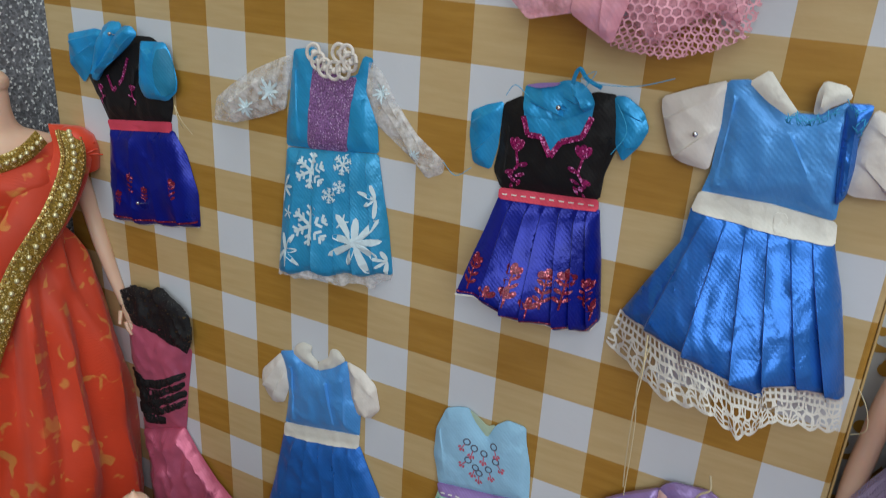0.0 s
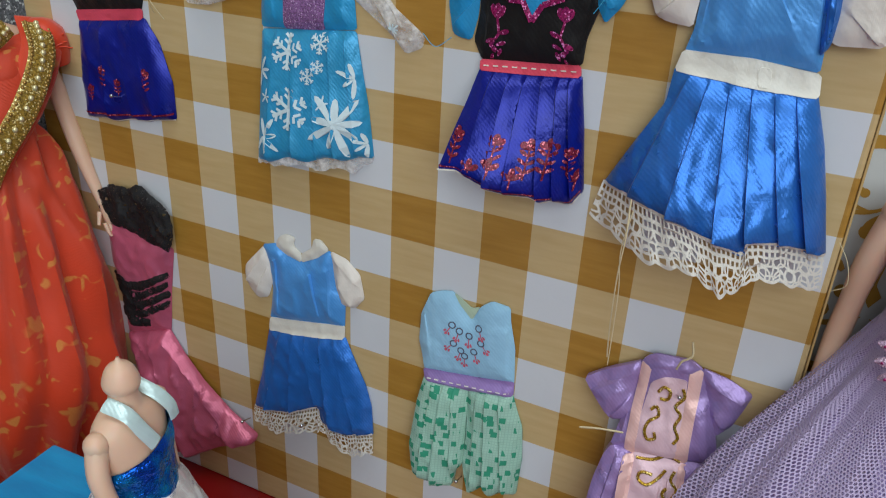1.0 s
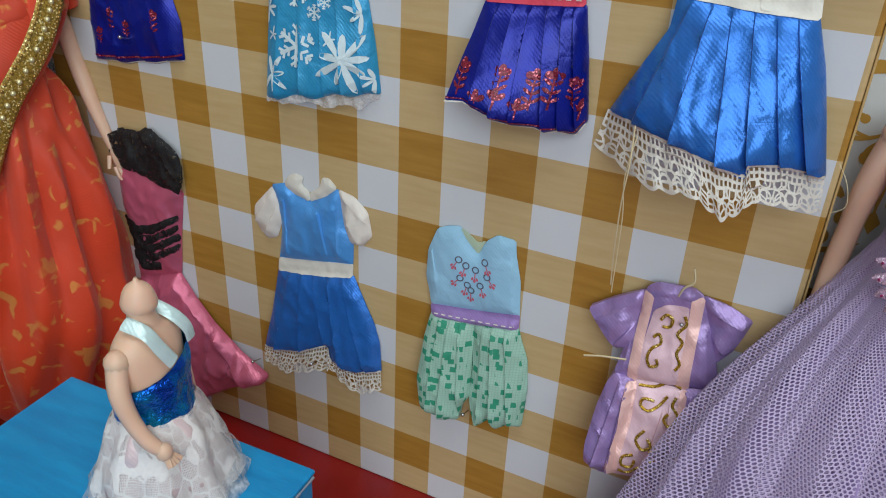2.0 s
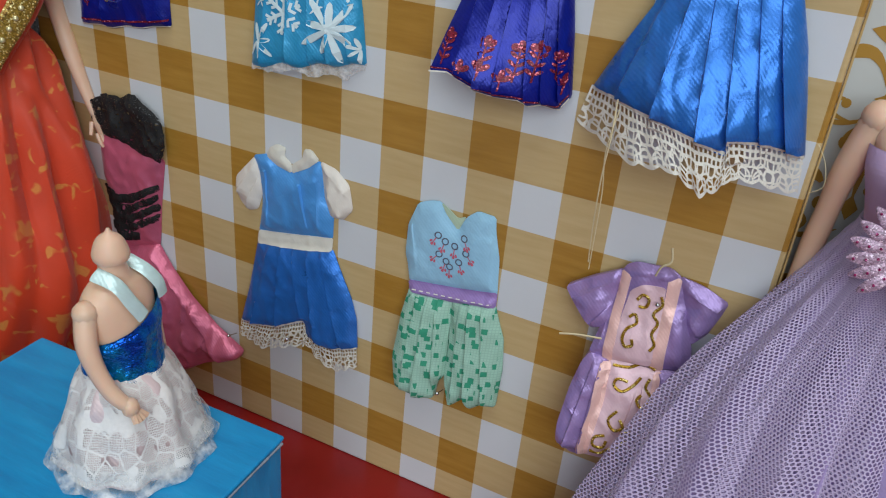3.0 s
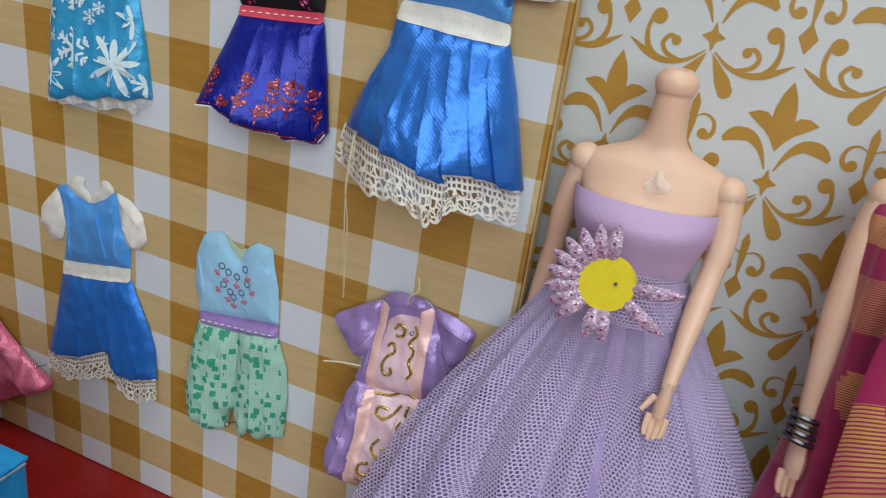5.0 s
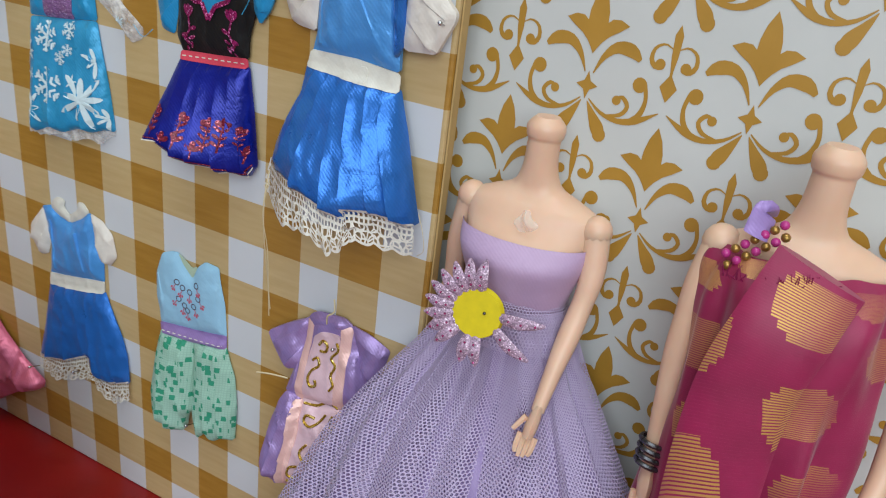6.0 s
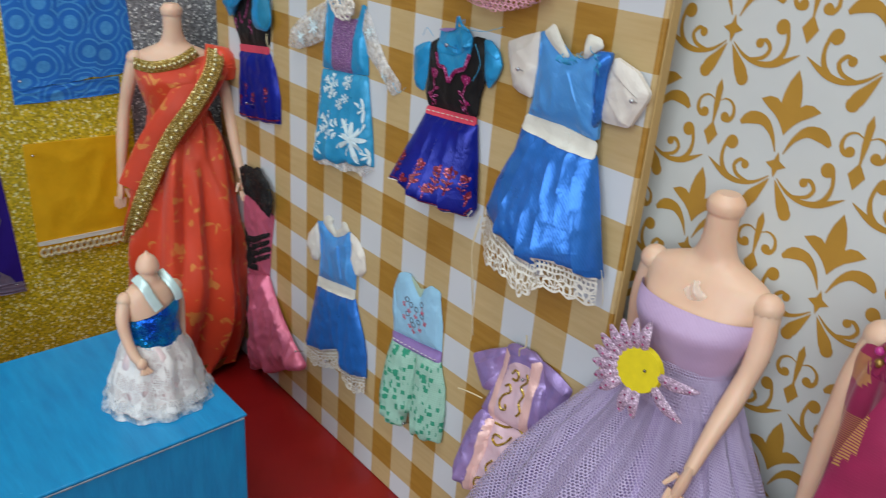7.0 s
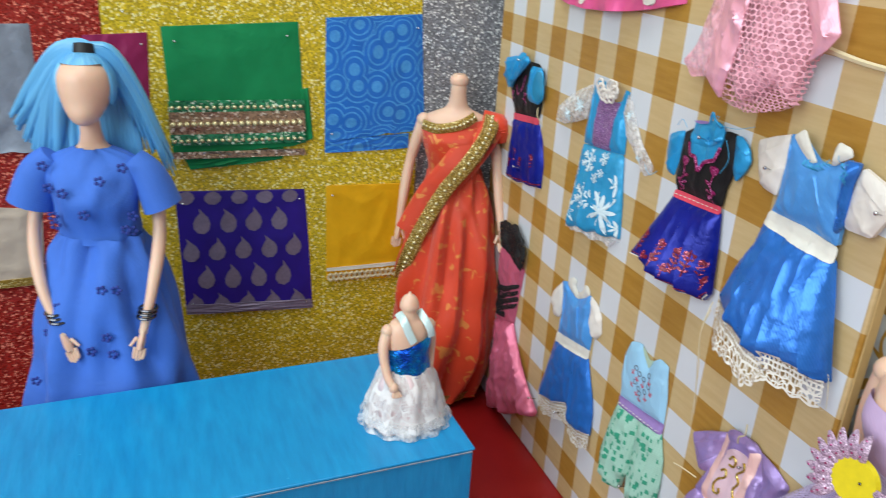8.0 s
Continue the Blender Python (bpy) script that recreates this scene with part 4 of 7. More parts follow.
Panel([(-22.2, 284.8), (-18.9, 285.6), (-16, 279.4), (-14.8, 271.7), (-16.2, 267.2), (-21, 264.8), (-23.8, 269.3), (-24.3, 277.6)], d=0.8, soft=1.5, y=4, on=[sr], wr=0.3, seed=8).make("sleeve_lining", "cyan_deep", g, "dark inside of the open sleeve")
c1 = Panel([(-57.6, 286.5), (-54.8, 290.9), (-50, 293.5), (-44.2, 293.7), (-43.3, 290.4), (-47, 282.8), (-54.4, 274.6), (-61.4, 266.1), (-65.6, 266.6), (-63.4, 276.5)], d=4.5, soft=3, wr=1.2, seed=5, y=5.0, creases=pleats([(-55, 289.7), (-49.2, 291.7)], [(-62.2, 270.3), (-57.3, 274.2)], 1.6, 3))
c1.make("collar", "cyan", g)
c2 = Panel([(-44.9, 288.4), (-38.9, 292.8), (-34.3, 293.3), (-31.3, 290.3), (-35.9, 285.6), (-44.1, 279.3), (-53.3, 272.7), (-59, 267.5), (-61.7, 268.6), (-54.8, 276.5)], d=4.0, soft=3, wr=1.2, seed=6, y=8.0, creases=pleats([(-36.4, 292.1), (-33.7, 289.6)], [(-56.1, 272.9), (-53, 272.3)], 1.6, 3))
c2.make("lapel", "cyan", g)
Panel([(-63.4, 247.6), (-23.2, 252.7), (-23.4, 247.9), (-61.9, 243.1)], d=1.2, soft=2, wr=0.2, on=[bo, sk]).make("belt", "coral", g, "coral ribbon belt")
for (x, z), f in zip([(-62, 261.9), (-41.9, 264.3)], (1, -1)):
    bo.print_at("embroidery", tulip(3.0), "mag_glitter", g, x, z, 0.95, flip=f)
bo.print_at("yoke_edge", [bar(*a, *b, 1.6) for a, b in zip([(-56.6, 269.3), (-54, 262.6), (-47.6, 268.5)], [(-54, 262.6), (-47.6, 268.5), (-42.8, 278.5)])], "mag_glitter", g, 0, 0, label="magenta glitter edging")
for (x, z), r in zip([(-48, 222.5), (-39.8, 218.6), (-22.3, 224.8), (-56.5, 213.8)], (4.0, 2.6, 4.0, 2.6)):
    sk.print_at("embroidery", sprig(r * 0.85), "red_print", g, x, z)
hem_band("hem_line", "red_print", g, sk, [(-65.4, 201.3), (-44.5, 203.3), (-27, 205.8), (-10.5, 209.2)], [(-65.5, 200.4), (-44.6, 202.4), (-27.1, 204.9), (-10.6, 208.3)], nv=2, off=0.3, ruffle=0)
hem_band("hem_stitch", "cream", g, sk, [(-65.8, 198.3), (-54.6, 199.6), (-44.9, 199.8), (-36.7, 201.9), (-27.3, 202.6), (-19.1, 204.7), (-10.1, 206.2)], [(-65.9, 197.7), (-54.7, 199), (-45, 199.2), (-36.8, 201.3), (-27.4, 202), (-19.2, 204.2), (-10.1, 205.7)], nv=2, off=0.3, ruffle=0)
for dx, dz in ((6, -12), (1, -10)):
    yarn(g, "loose_thread", "thread", [(-13, -8, 263), (-10 + dx / 3, -10, 258), (-12 + dx, -6, 263 + dz)], 0.18)

# long-sleeved dress with snowflakes
g = garment("doll_dress", 65, 196, "ice blue doll dress with snowflakes and sheer sleeves", lift=(40, 90, 256, 200, 2, 0, 7, 0, 4))
sk = Panel([(41.8, 253.1), (63.4, 255.3), (83.9, 257.2), (87, 240.8), (89.2, 229.5), (91.9, 208.2), (86.4, 208.3), (80.3, 206), (73.2, 206.8), (64.8, 203.3), (55.3, 203.7), (47.2, 200.3), (40, 200), (40.7, 220.1)], d=3.6, soft=4, wr=0.7, seed=11, creases=pleats([(48.9, 253.4), (56.9, 254.2), (65.2, 255.2), (72.8, 256), (79.4, 256.2)], [(45.9, 200.7), (59.8, 203.7), (69.9, 205.3), (78, 206.1), (86.4, 207.8)], 2.2, 5))
sk.make("skirt", "snow_skirt", g)
Panel([(40.2, 201.6), (55.3, 204.9), (70.8, 207.4), (80.2, 207.4), (91.9, 209.7), (91.5, 206.3), (85.7, 203.9), (83.2, 200.2), (78.6, 203), (70.3, 200.4), (61, 201.5), (49.7, 198.7), (45, 199.2), (39.9, 197.8)], d=0.5, soft=1, wr=0.4, seed=12, y=0.3, fray=0.5).make("hem_net", "sheer", g, "ragged sheer hem")
s1 = Panel([(45.2, 290.7), (38.7, 288.2), (27.3, 282.9), (18.4, 277.6), (5.9, 268.5), (3.6, 258.6), (8.9, 258.5), (15.9, 259.1), (29.4, 263.6), (40.9, 268.4), (42.8, 278.7)], d=4.5, soft=5, wr=1.6, seed=14, y=0.6, creases=pleats([(41.4, 286.2), (39.7, 276.1), (32.9, 280.7)], [(11.9, 267.5), (14.5, 262), (8.6, 263.5)], 1.4, 3))
s1.make("sleeve", "sheer", g, "sheer white sleeve")
s2 = Panel([(79.1, 292.2), (84.5, 288.8), (91, 278.4), (100.3, 267.6), (112.8, 259.1), (111.7, 254.6), (105.2, 251.6), (98.3, 258.2), (89.5, 264.1), (83.1, 268.7), (78.2, 280.2)], d=4.5, soft=5, wr=1.6, seed=15, y=0.6, creases=pleats([(81.6, 288), (83.7, 279.9), (86.5, 282.4)], [(96.7, 267), (103.3, 255.2), (107.2, 258.1)], 1.4, 3))
s2.make("sleeve", "sheer", g, "sheer white sleeve")
for (x, z), r in zip([(35, 275.4), (23.7, 266.9), (85.6, 281.2), (100.7, 260.2)], (6, 5, 4, 3)):
    (s1 if x < 60 else s2).print_at("snowflake", burst(r, 9), "snow", g, x, z, off=0.3)
bo = Panel([(45.7, 292.5), (55, 294.4), (57.5, 289.6), (66, 283.9), (73.9, 286), (76.7, 293.6), (80.8, 293), (78.3, 285.5), (78.2, 279.6), (83.1, 268.7), (84.1, 257.5), (63.4, 255.3), (41.5, 253.8), (41.5, 260.5), (43.5, 274.4)], d=4.6, soft=5, wr=0.7, seed=12, creases=pleats([(48.7, 257), (79.8, 259.4)], [(47.1, 283.6), (77, 276.9)], 0.9, 5))
bo.make("bodice", "ice", g)
Panel([(56, 291.1), (60.8, 287.1), (67, 284.5), (74.4, 285.4), (72.6, 271.9), (70.5, 255.8), (52.6, 254.4), (54.5, 273.7)], d=0.5, soft=1.5, wr=0.1, on=[bo]).make("front_panel", "violet", g, "violet glitter panel")
for x, z in [(58.5, 293.1), (60.5, 290.4), (63.5, 288.2), (67.5, 287.7), (71.9, 288.6), (74.8, 291.7), (73.3, 294.4), (69.9, 294.4)]:
    bm = bmesh.new()
    c = Vector((x / 1000, -0.0072, z / 1000))
    tube(bm, [c + Vector((0.0027 * math.cos(q * 6.2832 / 10), 0.0005 * math.sin(q), 0.0033 * math.sin(q * 6.2832 / 10))) for q in range(11)], [0.0007], 6, 20, caps=False)
    ball(bm, c + Vector((0, 0.0005, 0)), 0.0014, 6)
    part("collar_loop", bm, "cream_cloth", g)
for (x, z), r in zip([(55.6, 246.3), (57.1, 224.3), (70.1, 251.5), (65, 238.2), (69.3, 242.4)], (7.0, 8.5, 4.2, 3.2, 2.6)):
    sk.print_at("snowflake", snowflake(r), "snow", g, x, z, turn=20, off=0.45)
for (x, z), r, n in zip([(78.1, 221.1), (42.3, 237.4), (44.6, 211.3), (84.9, 240), (90.1, 214.7), (45.5, 227.3), (71.8, 228.5)], (14, 6.5, 9.5, 8, 6.5, 3.5, 3.5), (9, 7, 8, 7, 7, 5, 5)):
    sk.print_at("snowflake", burst(r, n), "snow", g, x, z, off=0.45, turn=12)

# short dress with black bodice and stand collar
g = garment("doll_dress", 150, 208, "black bodice doll dress with cyan sleeves and royal skirt", lift=(130, 175, 255, 214, 0, 2, 20, 4, 4))
sk = Panel([(135.6, 251.7), (154.8, 252.8), (172.4, 254.5), (175.6, 236.2), (178.4, 214.4), (177, 212.6), (175, 208.9), (170.1, 210.7), (164.9, 209.9), (161.6, 211.7), (153.9, 212.3), (147.1, 213.7), (142, 216), (135.8, 218), (128.7, 217.2), (131.2, 230.3), (133.7, 241.2)], d=5, soft=5, wr=0.5, seed=21, creases=pleats([(141.4, 250.9), (147.8, 251.4), (153.4, 251.7), (159.5, 252.2), (165.2, 252.6), (169.1, 253)], [(138.7, 217.8), (147.1, 214.7), (154.2, 213.2), (165.2, 211), (170.3, 211.6), (176, 211)], 2.8, 6))
sk.make("skirt", "royal", g)
bo = Panel([(135.3, 254.2), (131.9, 260.6), (133.4, 268.8), (133.9, 284.4), (140.6, 288.2), (153.9, 284.5), (165.7, 293.1), (173.2, 293.1), (175.6, 276.6), (172.4, 266.2), (172, 257.4), (154.2, 255.7)], d=6, soft=6, wr=0.8, seed=22, creases=pleats([(136.7, 257), (170.9, 262.5)], [(137.1, 275.9), (173, 278.4)], 1.0, 4))
bo.make("bodice", "black", g)
Panel([(134, 285.2), (127.7, 283.1), (121.9, 280), (121.6, 271.2), (123.7, 261.6), (126.9, 260.5), (131, 260.2), (133.1, 268.7)], d=3.6, soft=4, wr=0.7, seed=23, y=0.6, creases=pleats([(132.9, 283.1), (133.2, 275.2)], [(123.4, 276.6), (124.7, 265.5)], 1.0, 4)).make("sleeve", "cyan", g)
Panel([(172.5, 292.8), (176.3, 293.2), (182.3, 289.4), (185, 283.7), (182.6, 277.8), (177.9, 271.9), (175, 276.8)], d=3.6, soft=4, wr=0.7, seed=24, y=0.6, creases=pleats([(174.1, 289.6), (175.4, 280.6)], [(182.4, 286.4), (180.1, 277.4)], 1.0, 4)).make("sleeve", "cyan", g)
yo = Panel([(141.3, 289.2), (143.2, 281), (145, 275.7), (150.4, 276.2), (154.2, 270.2), (157.4, 275.7), (164.6, 278.7), (166.7, 284.9), (166.8, 290.3), (154.3, 290.2)], d=0.5, soft=1.5, wr=0.2, on=[bo])
yo.make("yoke", "cyan", g, "cyan satin yoke")
Z = [(142.9, 282), (145.2, 276.1), (150.4, 276.2), (154.2, 270.2), (157.4, 275.7), (164.6, 278.7), (166.9, 285.5)]
for a, b in zip(Z, Z[1:]):
    bo.print_at("yoke_edge", [bar(*a, *b, 1.9)], "mag_glitter", g, 0, 0, off=0.9, label="magenta glitter edging")
co = Panel([(141.4, 288.3), (141.8, 292.2), (146.9, 292.5), (152.8, 294.1), (155.6, 295.6), (160.9, 295.6), (164.1, 293.2), (167, 290), (166.3, 288), (159.8, 284.4), (154.2, 282.3), (147, 282.3), (142.8, 283.1)], d=3.2, soft=4, wr=1.0, seed=25, on=[yo], creases=pleats([(157.7, 294.4), (144.4, 287.2), (156.3, 290.2)], [(163.4, 288.3), (154.9, 284.7), (164.4, 287.7)], 1.6, 4))
co.make("collar", "cyan", g, "cyan stand collar")
Panel([(142.2, 292.2), (147.4, 293.7), (154.9, 294.8), (152.9, 293.4), (147, 291.8)], d=0.6, soft=1, y=3, wr=0.2).make("collar_lining", "lilac_belt", g, "lilac inside of the collar")
be = Panel([(135, 254.4), (154.2, 255.9), (171.8, 257.7), (172.4, 253.7), (155, 252), (135.7, 250.8)], d=1.2, soft=2, wr=0.15, on=[bo, sk])
be.make("belt", "coral", g, "coral ribbon belt")
(bx0, bz0), (bx1, bz1) = [(136.3, 252.6), (171.5, 255.5)]
for k in range(10):
    f0, f1 = k / 10 + 0.02, k / 10 + 0.075
    be.print_at("belt_stitch", [bar(bx0 + (bx1 - bx0) * f0, bz0 + (bz1 - bz0) * f0, bx0 + (bx1 - bx0) * f1, bz0 + (bz1 - bz0) * f1, 0.4)], "cream", g, 0, 0, off=0.1)
for (x, z), f in zip([(141.2, 269.4), (165.4, 271.2)], (1, -1)):
    bo.print_at("embroidery", tulip(5.0), "mag_glitter", g, x, z, flip=f, off=0.3)
    bo.print_at("embroidery", [leaf(0, -9, 4, 1.6, 20), leaf(1, -11, 4, 1.6, 150), leaf(0.5, -13, 3.5, 1.6, 60), leaf(-1, -12, 3, 1.4, 250)], "mag_glitter", g, x, z, flip=f, off=0.3)
for (x, z), r in zip([(133.8, 229.9), (149, 229.8), (140.9, 220.1), (156.1, 218.9), (160.4, 229.2), (166.9, 230.1), (173.6, 228.8), (176.4, 219.7), (148.2, 221.7)], (4.2, 4.6, 2.4, 2.6, 4.8, 4.8, 3.4, 2.2, 2.4)):
    sk.print_at("embroidery", sprig(r * 0.85) if r > 2.6 else [leaf(0, 0, 4, 2.4, a) for a in (30, 90, 150)] + [bar(0, 0, 0, -3.4, 0.5)], "red_print", g, x, z, off=0.4, turn=-4)
hem_band("hem_line", "red_print", g, sk, [(128.8, 219.1), (136, 219.7), (142.4, 217.5), (147.3, 215.5), (154, 214.4), (161.4, 213.7), (168.1, 212.7), (174.8, 211.1), (178, 216)], [(129, 218.5), (136.1, 219.2), (142.6, 217), (147.5, 214.9), (154.1, 213.9), (161.5, 213), (168.2, 212), (174.9, 210.4), (178.1, 215.4)], nv=2, off=0.3, ruffle=0)
hem_band("hem_stitch", "cream", g, sk, [(128.6, 217.7), (135.7, 218.5), (141.9, 216.3), (147, 214.3), (153.8, 212.9), (161.5, 212.3), (164.9, 210.5), (170, 211.4), (175, 209.5), (178.2, 214.7)], [(128.7, 217.2), (135.8, 218), (142, 216), (147.1, 213.7), (153.9, 212.3), (161.6, 211.7), (164.9, 209.9), (170.1, 210.7), (175, 208.9), (178.3, 214.1)], nv=2, off=0.3, ruffle=0)
for a, b, c in (((163, 298), (168, 301), (164, 294)), ((176, 292), (180, 284), (176, 276)), ((146, 290), (141, 293), (138, 289)), ((165, 297), (180, 298), (192, 302)), ((127, 262), (121, 258), (116, 262))):
    yarn(g, "loose_thread", "blue_thread", [(p[0], -9, p[1]) for p in (a, b, c)], 0.13, 10)
yarn(g, "loop", "cyan", [(160, -7, 296), (162, -8, 301), (165, -8, 298), (170, -8, 296)], 0.7)

# large blue dress with a lace hem
g = garment("doll_dress", 225, 190, "large blue satin doll dress with cream belt and lace hem", lift=(185, 258, 264, 205, 2, 5, 1, 8, 20))
sk = Panel([(202.1, 262.3), (223.9, 262.6), (244.1, 260.7), (249.6, 245.8), (253.5, 231.4), (258.1, 212.1), (247.5, 215.8), (235.7, 216.3), (235.5, 211.4), (225.8, 214), (214.5, 217), (202.6, 218.1), (193.3, 218.8), (184.4, 218.4), (193.2, 235.7), (201.5, 251.3)], d=6, soft=7, wr=1.1, seed=31, creases=pleats([(207.2, 260.3), (213.6, 259.7), (219.9, 260), (226.6, 259.8), (233, 259.9), (239, 259.6)], [(195.5, 219.7), (209.9, 217.4), (225.8, 215.4), (235.8, 212.9), (244.7, 216.4), (252.7, 214.7)], 3.4, 8))
sk.make("skirt", "blue_deep", g)
hem_band("lace_hem", "lace_trim", g, sk, [(184.6, 220), (193, 220.3), (202.3, 219.4), (214.2, 218.1), (225.3, 216), (234.9, 213.4), (235.3, 217.9), (247.2, 217.6), (257.7, 214)], [(181.2, 205.7), (194.3, 204.1), (208.3, 202.5), (221.5, 204.8), (231.1, 198.5), (236.2, 201.3), (238.9, 206), (249.4, 204.4), (259.1, 200.6)], "cream cotton lace hem", n=220, nv=14, scallop=1.6, pitch=6.5, ruffle=0.5)
bo = Panel([(205.7, 302.3), (212.2, 303.5), (224.5, 295.5), (232, 296.1), (239.1, 301.1), (241.5, 296.2), (242.5, 284.2), (243.3, 266.4), (224.4, 268), (204, 266.8), (205.8, 274.5), (206.2, 288.1)], d=7, soft=7, wr=0.8, seed=32, creases=pleats([(207.6, 270.1), (241.2, 270.3), (235.4, 276)], [(209, 296.8), (238.7, 293.4), (226.3, 289.5)], 0.9, 6))
bo.make("bodice", "blue", g)
Panel([(238.8, 300.7), (245.4, 301.4), (245.5, 299.3), (243.8, 291.8), (244.6, 283), (244.3, 275), (242.2, 271.2), (240.4, 282.1)], d=4, soft=3, wr=1.0, seed=37, y=2.4, creases=pleats([(241.9, 299.5), (239.6, 298.3)], [(244, 274.4), (242.7, 274.1)], 1.5, 3)).make("back_flap", "blue_deep", g)
sl = Panel([(206, 302.3), (197, 299), (187.5, 294.8), (187.8, 291), (190.6, 283.3), (193.5, 276.5), (197.7, 275.1), (205.1, 274.4), (206.4, 288.7)], d=3.8, soft=5, wr=0.8, seed=33, y=0.5, creases=pleats([(204.8, 298.6), (204.5, 287.4)], [(190.1, 288.5), (194.6, 277.6)], 1.0, 5))
sl.make("sleeve", "cream_cloth", g, "cream puff sleeve")
sr = Panel([(246.1, 299.9), (257.3, 296.5), (263.7, 290.4), (263.5, 287.6), (257.4, 275.5), (245.5, 274.6), (242.5, 276.9), (243.7, 284), (244.5, 293.3)], d=3.8, soft=5, wr=0.8, seed=34, y=0.5, creases=pleats([(246.2, 295.6), (245.6, 285.4)], [(259.8, 288.1), (255.3, 277.1)], 1.0, 5))
sr.make("sleeve", "cream_cloth", g, "cream puff sleeve")
Panel([(212.3, 303.4), (217.5, 307.7), (221.3, 303.2), (225.1, 299.1), (227.6, 296.5), (224.6, 295.4), (218.2, 298.8)], d=1.6, soft=2, wr=0.4, seed=35, y=5.4, on=[bo]).make("collar", "cream", g, "cream ribbon collar")
Panel([(230.7, 296.2), (230.6, 302.6), (231.8, 306), (238.2, 305.2), (240, 302.2), (237.2, 300.2), (234.8, 298.8), (233.1, 296.6)], d=2.4, soft=2.5, wr=0.5, seed=36, on=[bo], creases=pleats([(232.3, 305.1)], [(232.3, 297.1)], 1.4, 3)).make("collar", "cream", g, "cream ribbon collar")
be = Panel([(203.6, 267.6), (224.4, 268), (243.9, 266.2), (244.9, 259.5), (224.5, 260), (202, 261.1)], d=1.6, soft=2.5, wr=0.25, on=[bo, sk])
be.make("belt", "cream", g, "cream satin belt")
Panel([(226.5, 265.9), (230.3, 265.9), (231, 260.6), (227.3, 260.6)], d=0.5, soft=1, wr=0.1, on=[be]).make("belt_keeper", "cream", g)
rnd2 = random.Random(4)
fr = [(224.8, 295.4), (232.1, 296), (240.2, 301.3), (243.8, 292.6)]
for k in range(34):
    q = curve_at(fr, rnd2.random())
    y = -9.0 if q[0] < fr[2][0] else -6.5
    yarn(g, "frayed_thread", "blue_thread", [(q[0], y + 1.5, q[1] - 1.5), (q[0] + rnd2.uniform(-1, 1), y - 1, q[1]), (q[0] + rnd2.uniform(-2, 2), y, q[1] + rnd2.uniform(0, 3))], 0.13, 5)
for pts, r in (([(260.5, -4, 219), (264, -6, 214), (265.5, -6, 207), (262, -4, 203)], 0.12), ([(198.5, -9, 222), (199.5, -10, 210), (198.5, -8, 196), (198, -5, 176), (198.5, -3, 160)], 0.25), ([(200, -9, 219), (198.5, -9, 205), (199.5, -6, 188), (199.5, -4, 158)], 0.2)):
    yarn(g, "loose_thread", "thread", pts, r, 20)

# small blue dress with a lace hem
g = garment("doll_dress", 57, 55, "small blue satin doll dress with cream belt and sleeves", lift=(35, 97, 120, 60, 0, 0, 5, 2, 0))
sk = Panel([(35.4, 111.8), (56.7, 115.7), (77.5, 119.8), (84.2, 106.3), (88.8, 97.4), (92.2, 86.6), (93.5, 70.3), (79.9, 65.4), (70.5, 67), (65.3, 68), (63.9, 75.7), (46.2, 66.7), (26.7, 64), (27.5, 69.8), (31.4, 86.9)], d=4.5, soft=5, wr=0.9, seed=41, creases=pleats([(42.8, 110.6), (50, 112.2), (56.5, 113.6), (64.8, 115.1), (71.7, 116.6)], [(34.7, 68.3), (49.1, 70.1), (62.7, 80.1), (72, 68.8), (85.7, 69.9)], 2.4, 5))
sk.make("skirt", "blue_deep", g)
hem_band("lace_hem", "lace_trim", g, sk, [(26.9, 66.2), (46.1, 68.8), (63.8, 77.5), (65.2, 70.1), (71.4, 68), (79.8, 67.2), (93.4, 72)], [(26.3, 57.5), (40.7, 53.3), (63.6, 62.8), (66.1, 64.3), (71.9, 58.8), (82.2, 54.2), (94.3, 61.3)], "white lace hem", n=150, nv=12, scallop=1.4, pitch=5.5, ruffle=0.4)
bo = Panel([(33.8, 155.3), (41.6, 157.8), (48.2, 153.2), (55.1, 151.8), (62.9, 156.6), (69.6, 161.4), (71.7, 159.9), (72.5, 145.5), (77.8, 136), (77.4, 124.6), (56.5, 120.9), (35.8, 117), (38.4, 133.3), (37.1, 147)], d=5, soft=5, wr=0.9, seed=42, creases=pleats([(42.4, 122.6), (64.5, 126.5), (70.8, 127)], [(41, 148.6), (60.7, 147.2), (69.3, 150.9)], 1.2, 4))
bo.make("bodice", "blue", g)
Panel([(34.1, 154.6), (23.4, 142.5), (22.8, 136.8), (25.2, 129.8), (29.8, 126), (35.6, 128.3), (38.8, 138.2), (37.4, 148.2)], d=3.8, soft=4, wr=1.0, seed=43, y=0.5, creases=pleats([(34.6, 150.9), (36.7, 144.7)], [(24.8, 135.9), (29.2, 128.7)], 1.2, 4)).make("sleeve", "cream_cloth", g, "cream puff sleeve")
Panel([(70.5, 161.4), (78.6, 159.7), (85.5, 153.8), (87.7, 142.4), (83, 136.2), (76.3, 136.1), (72.8, 145)], d=3.8, soft=4, wr=1.0, seed=44, y=0.5, creases=pleats([(72.9, 158.4), (74.2, 149.7)], [(84.2, 149.8), (81.4, 138.4)], 1.2, 4)).make("sleeve", "cream_cloth", g, "cream puff sleeve")
Panel([(41.2, 157.2), (43.2, 161.4), (47.1, 163.9), (52.1, 163.1), (50.8, 159.1), (55.1, 156.1), (55.1, 151.6), (46.9, 153.4)], d=2.0, soft=2, wr=0.4, seed=45, on=[bo]).make("collar", "cream", g, "cream ribbon collar")
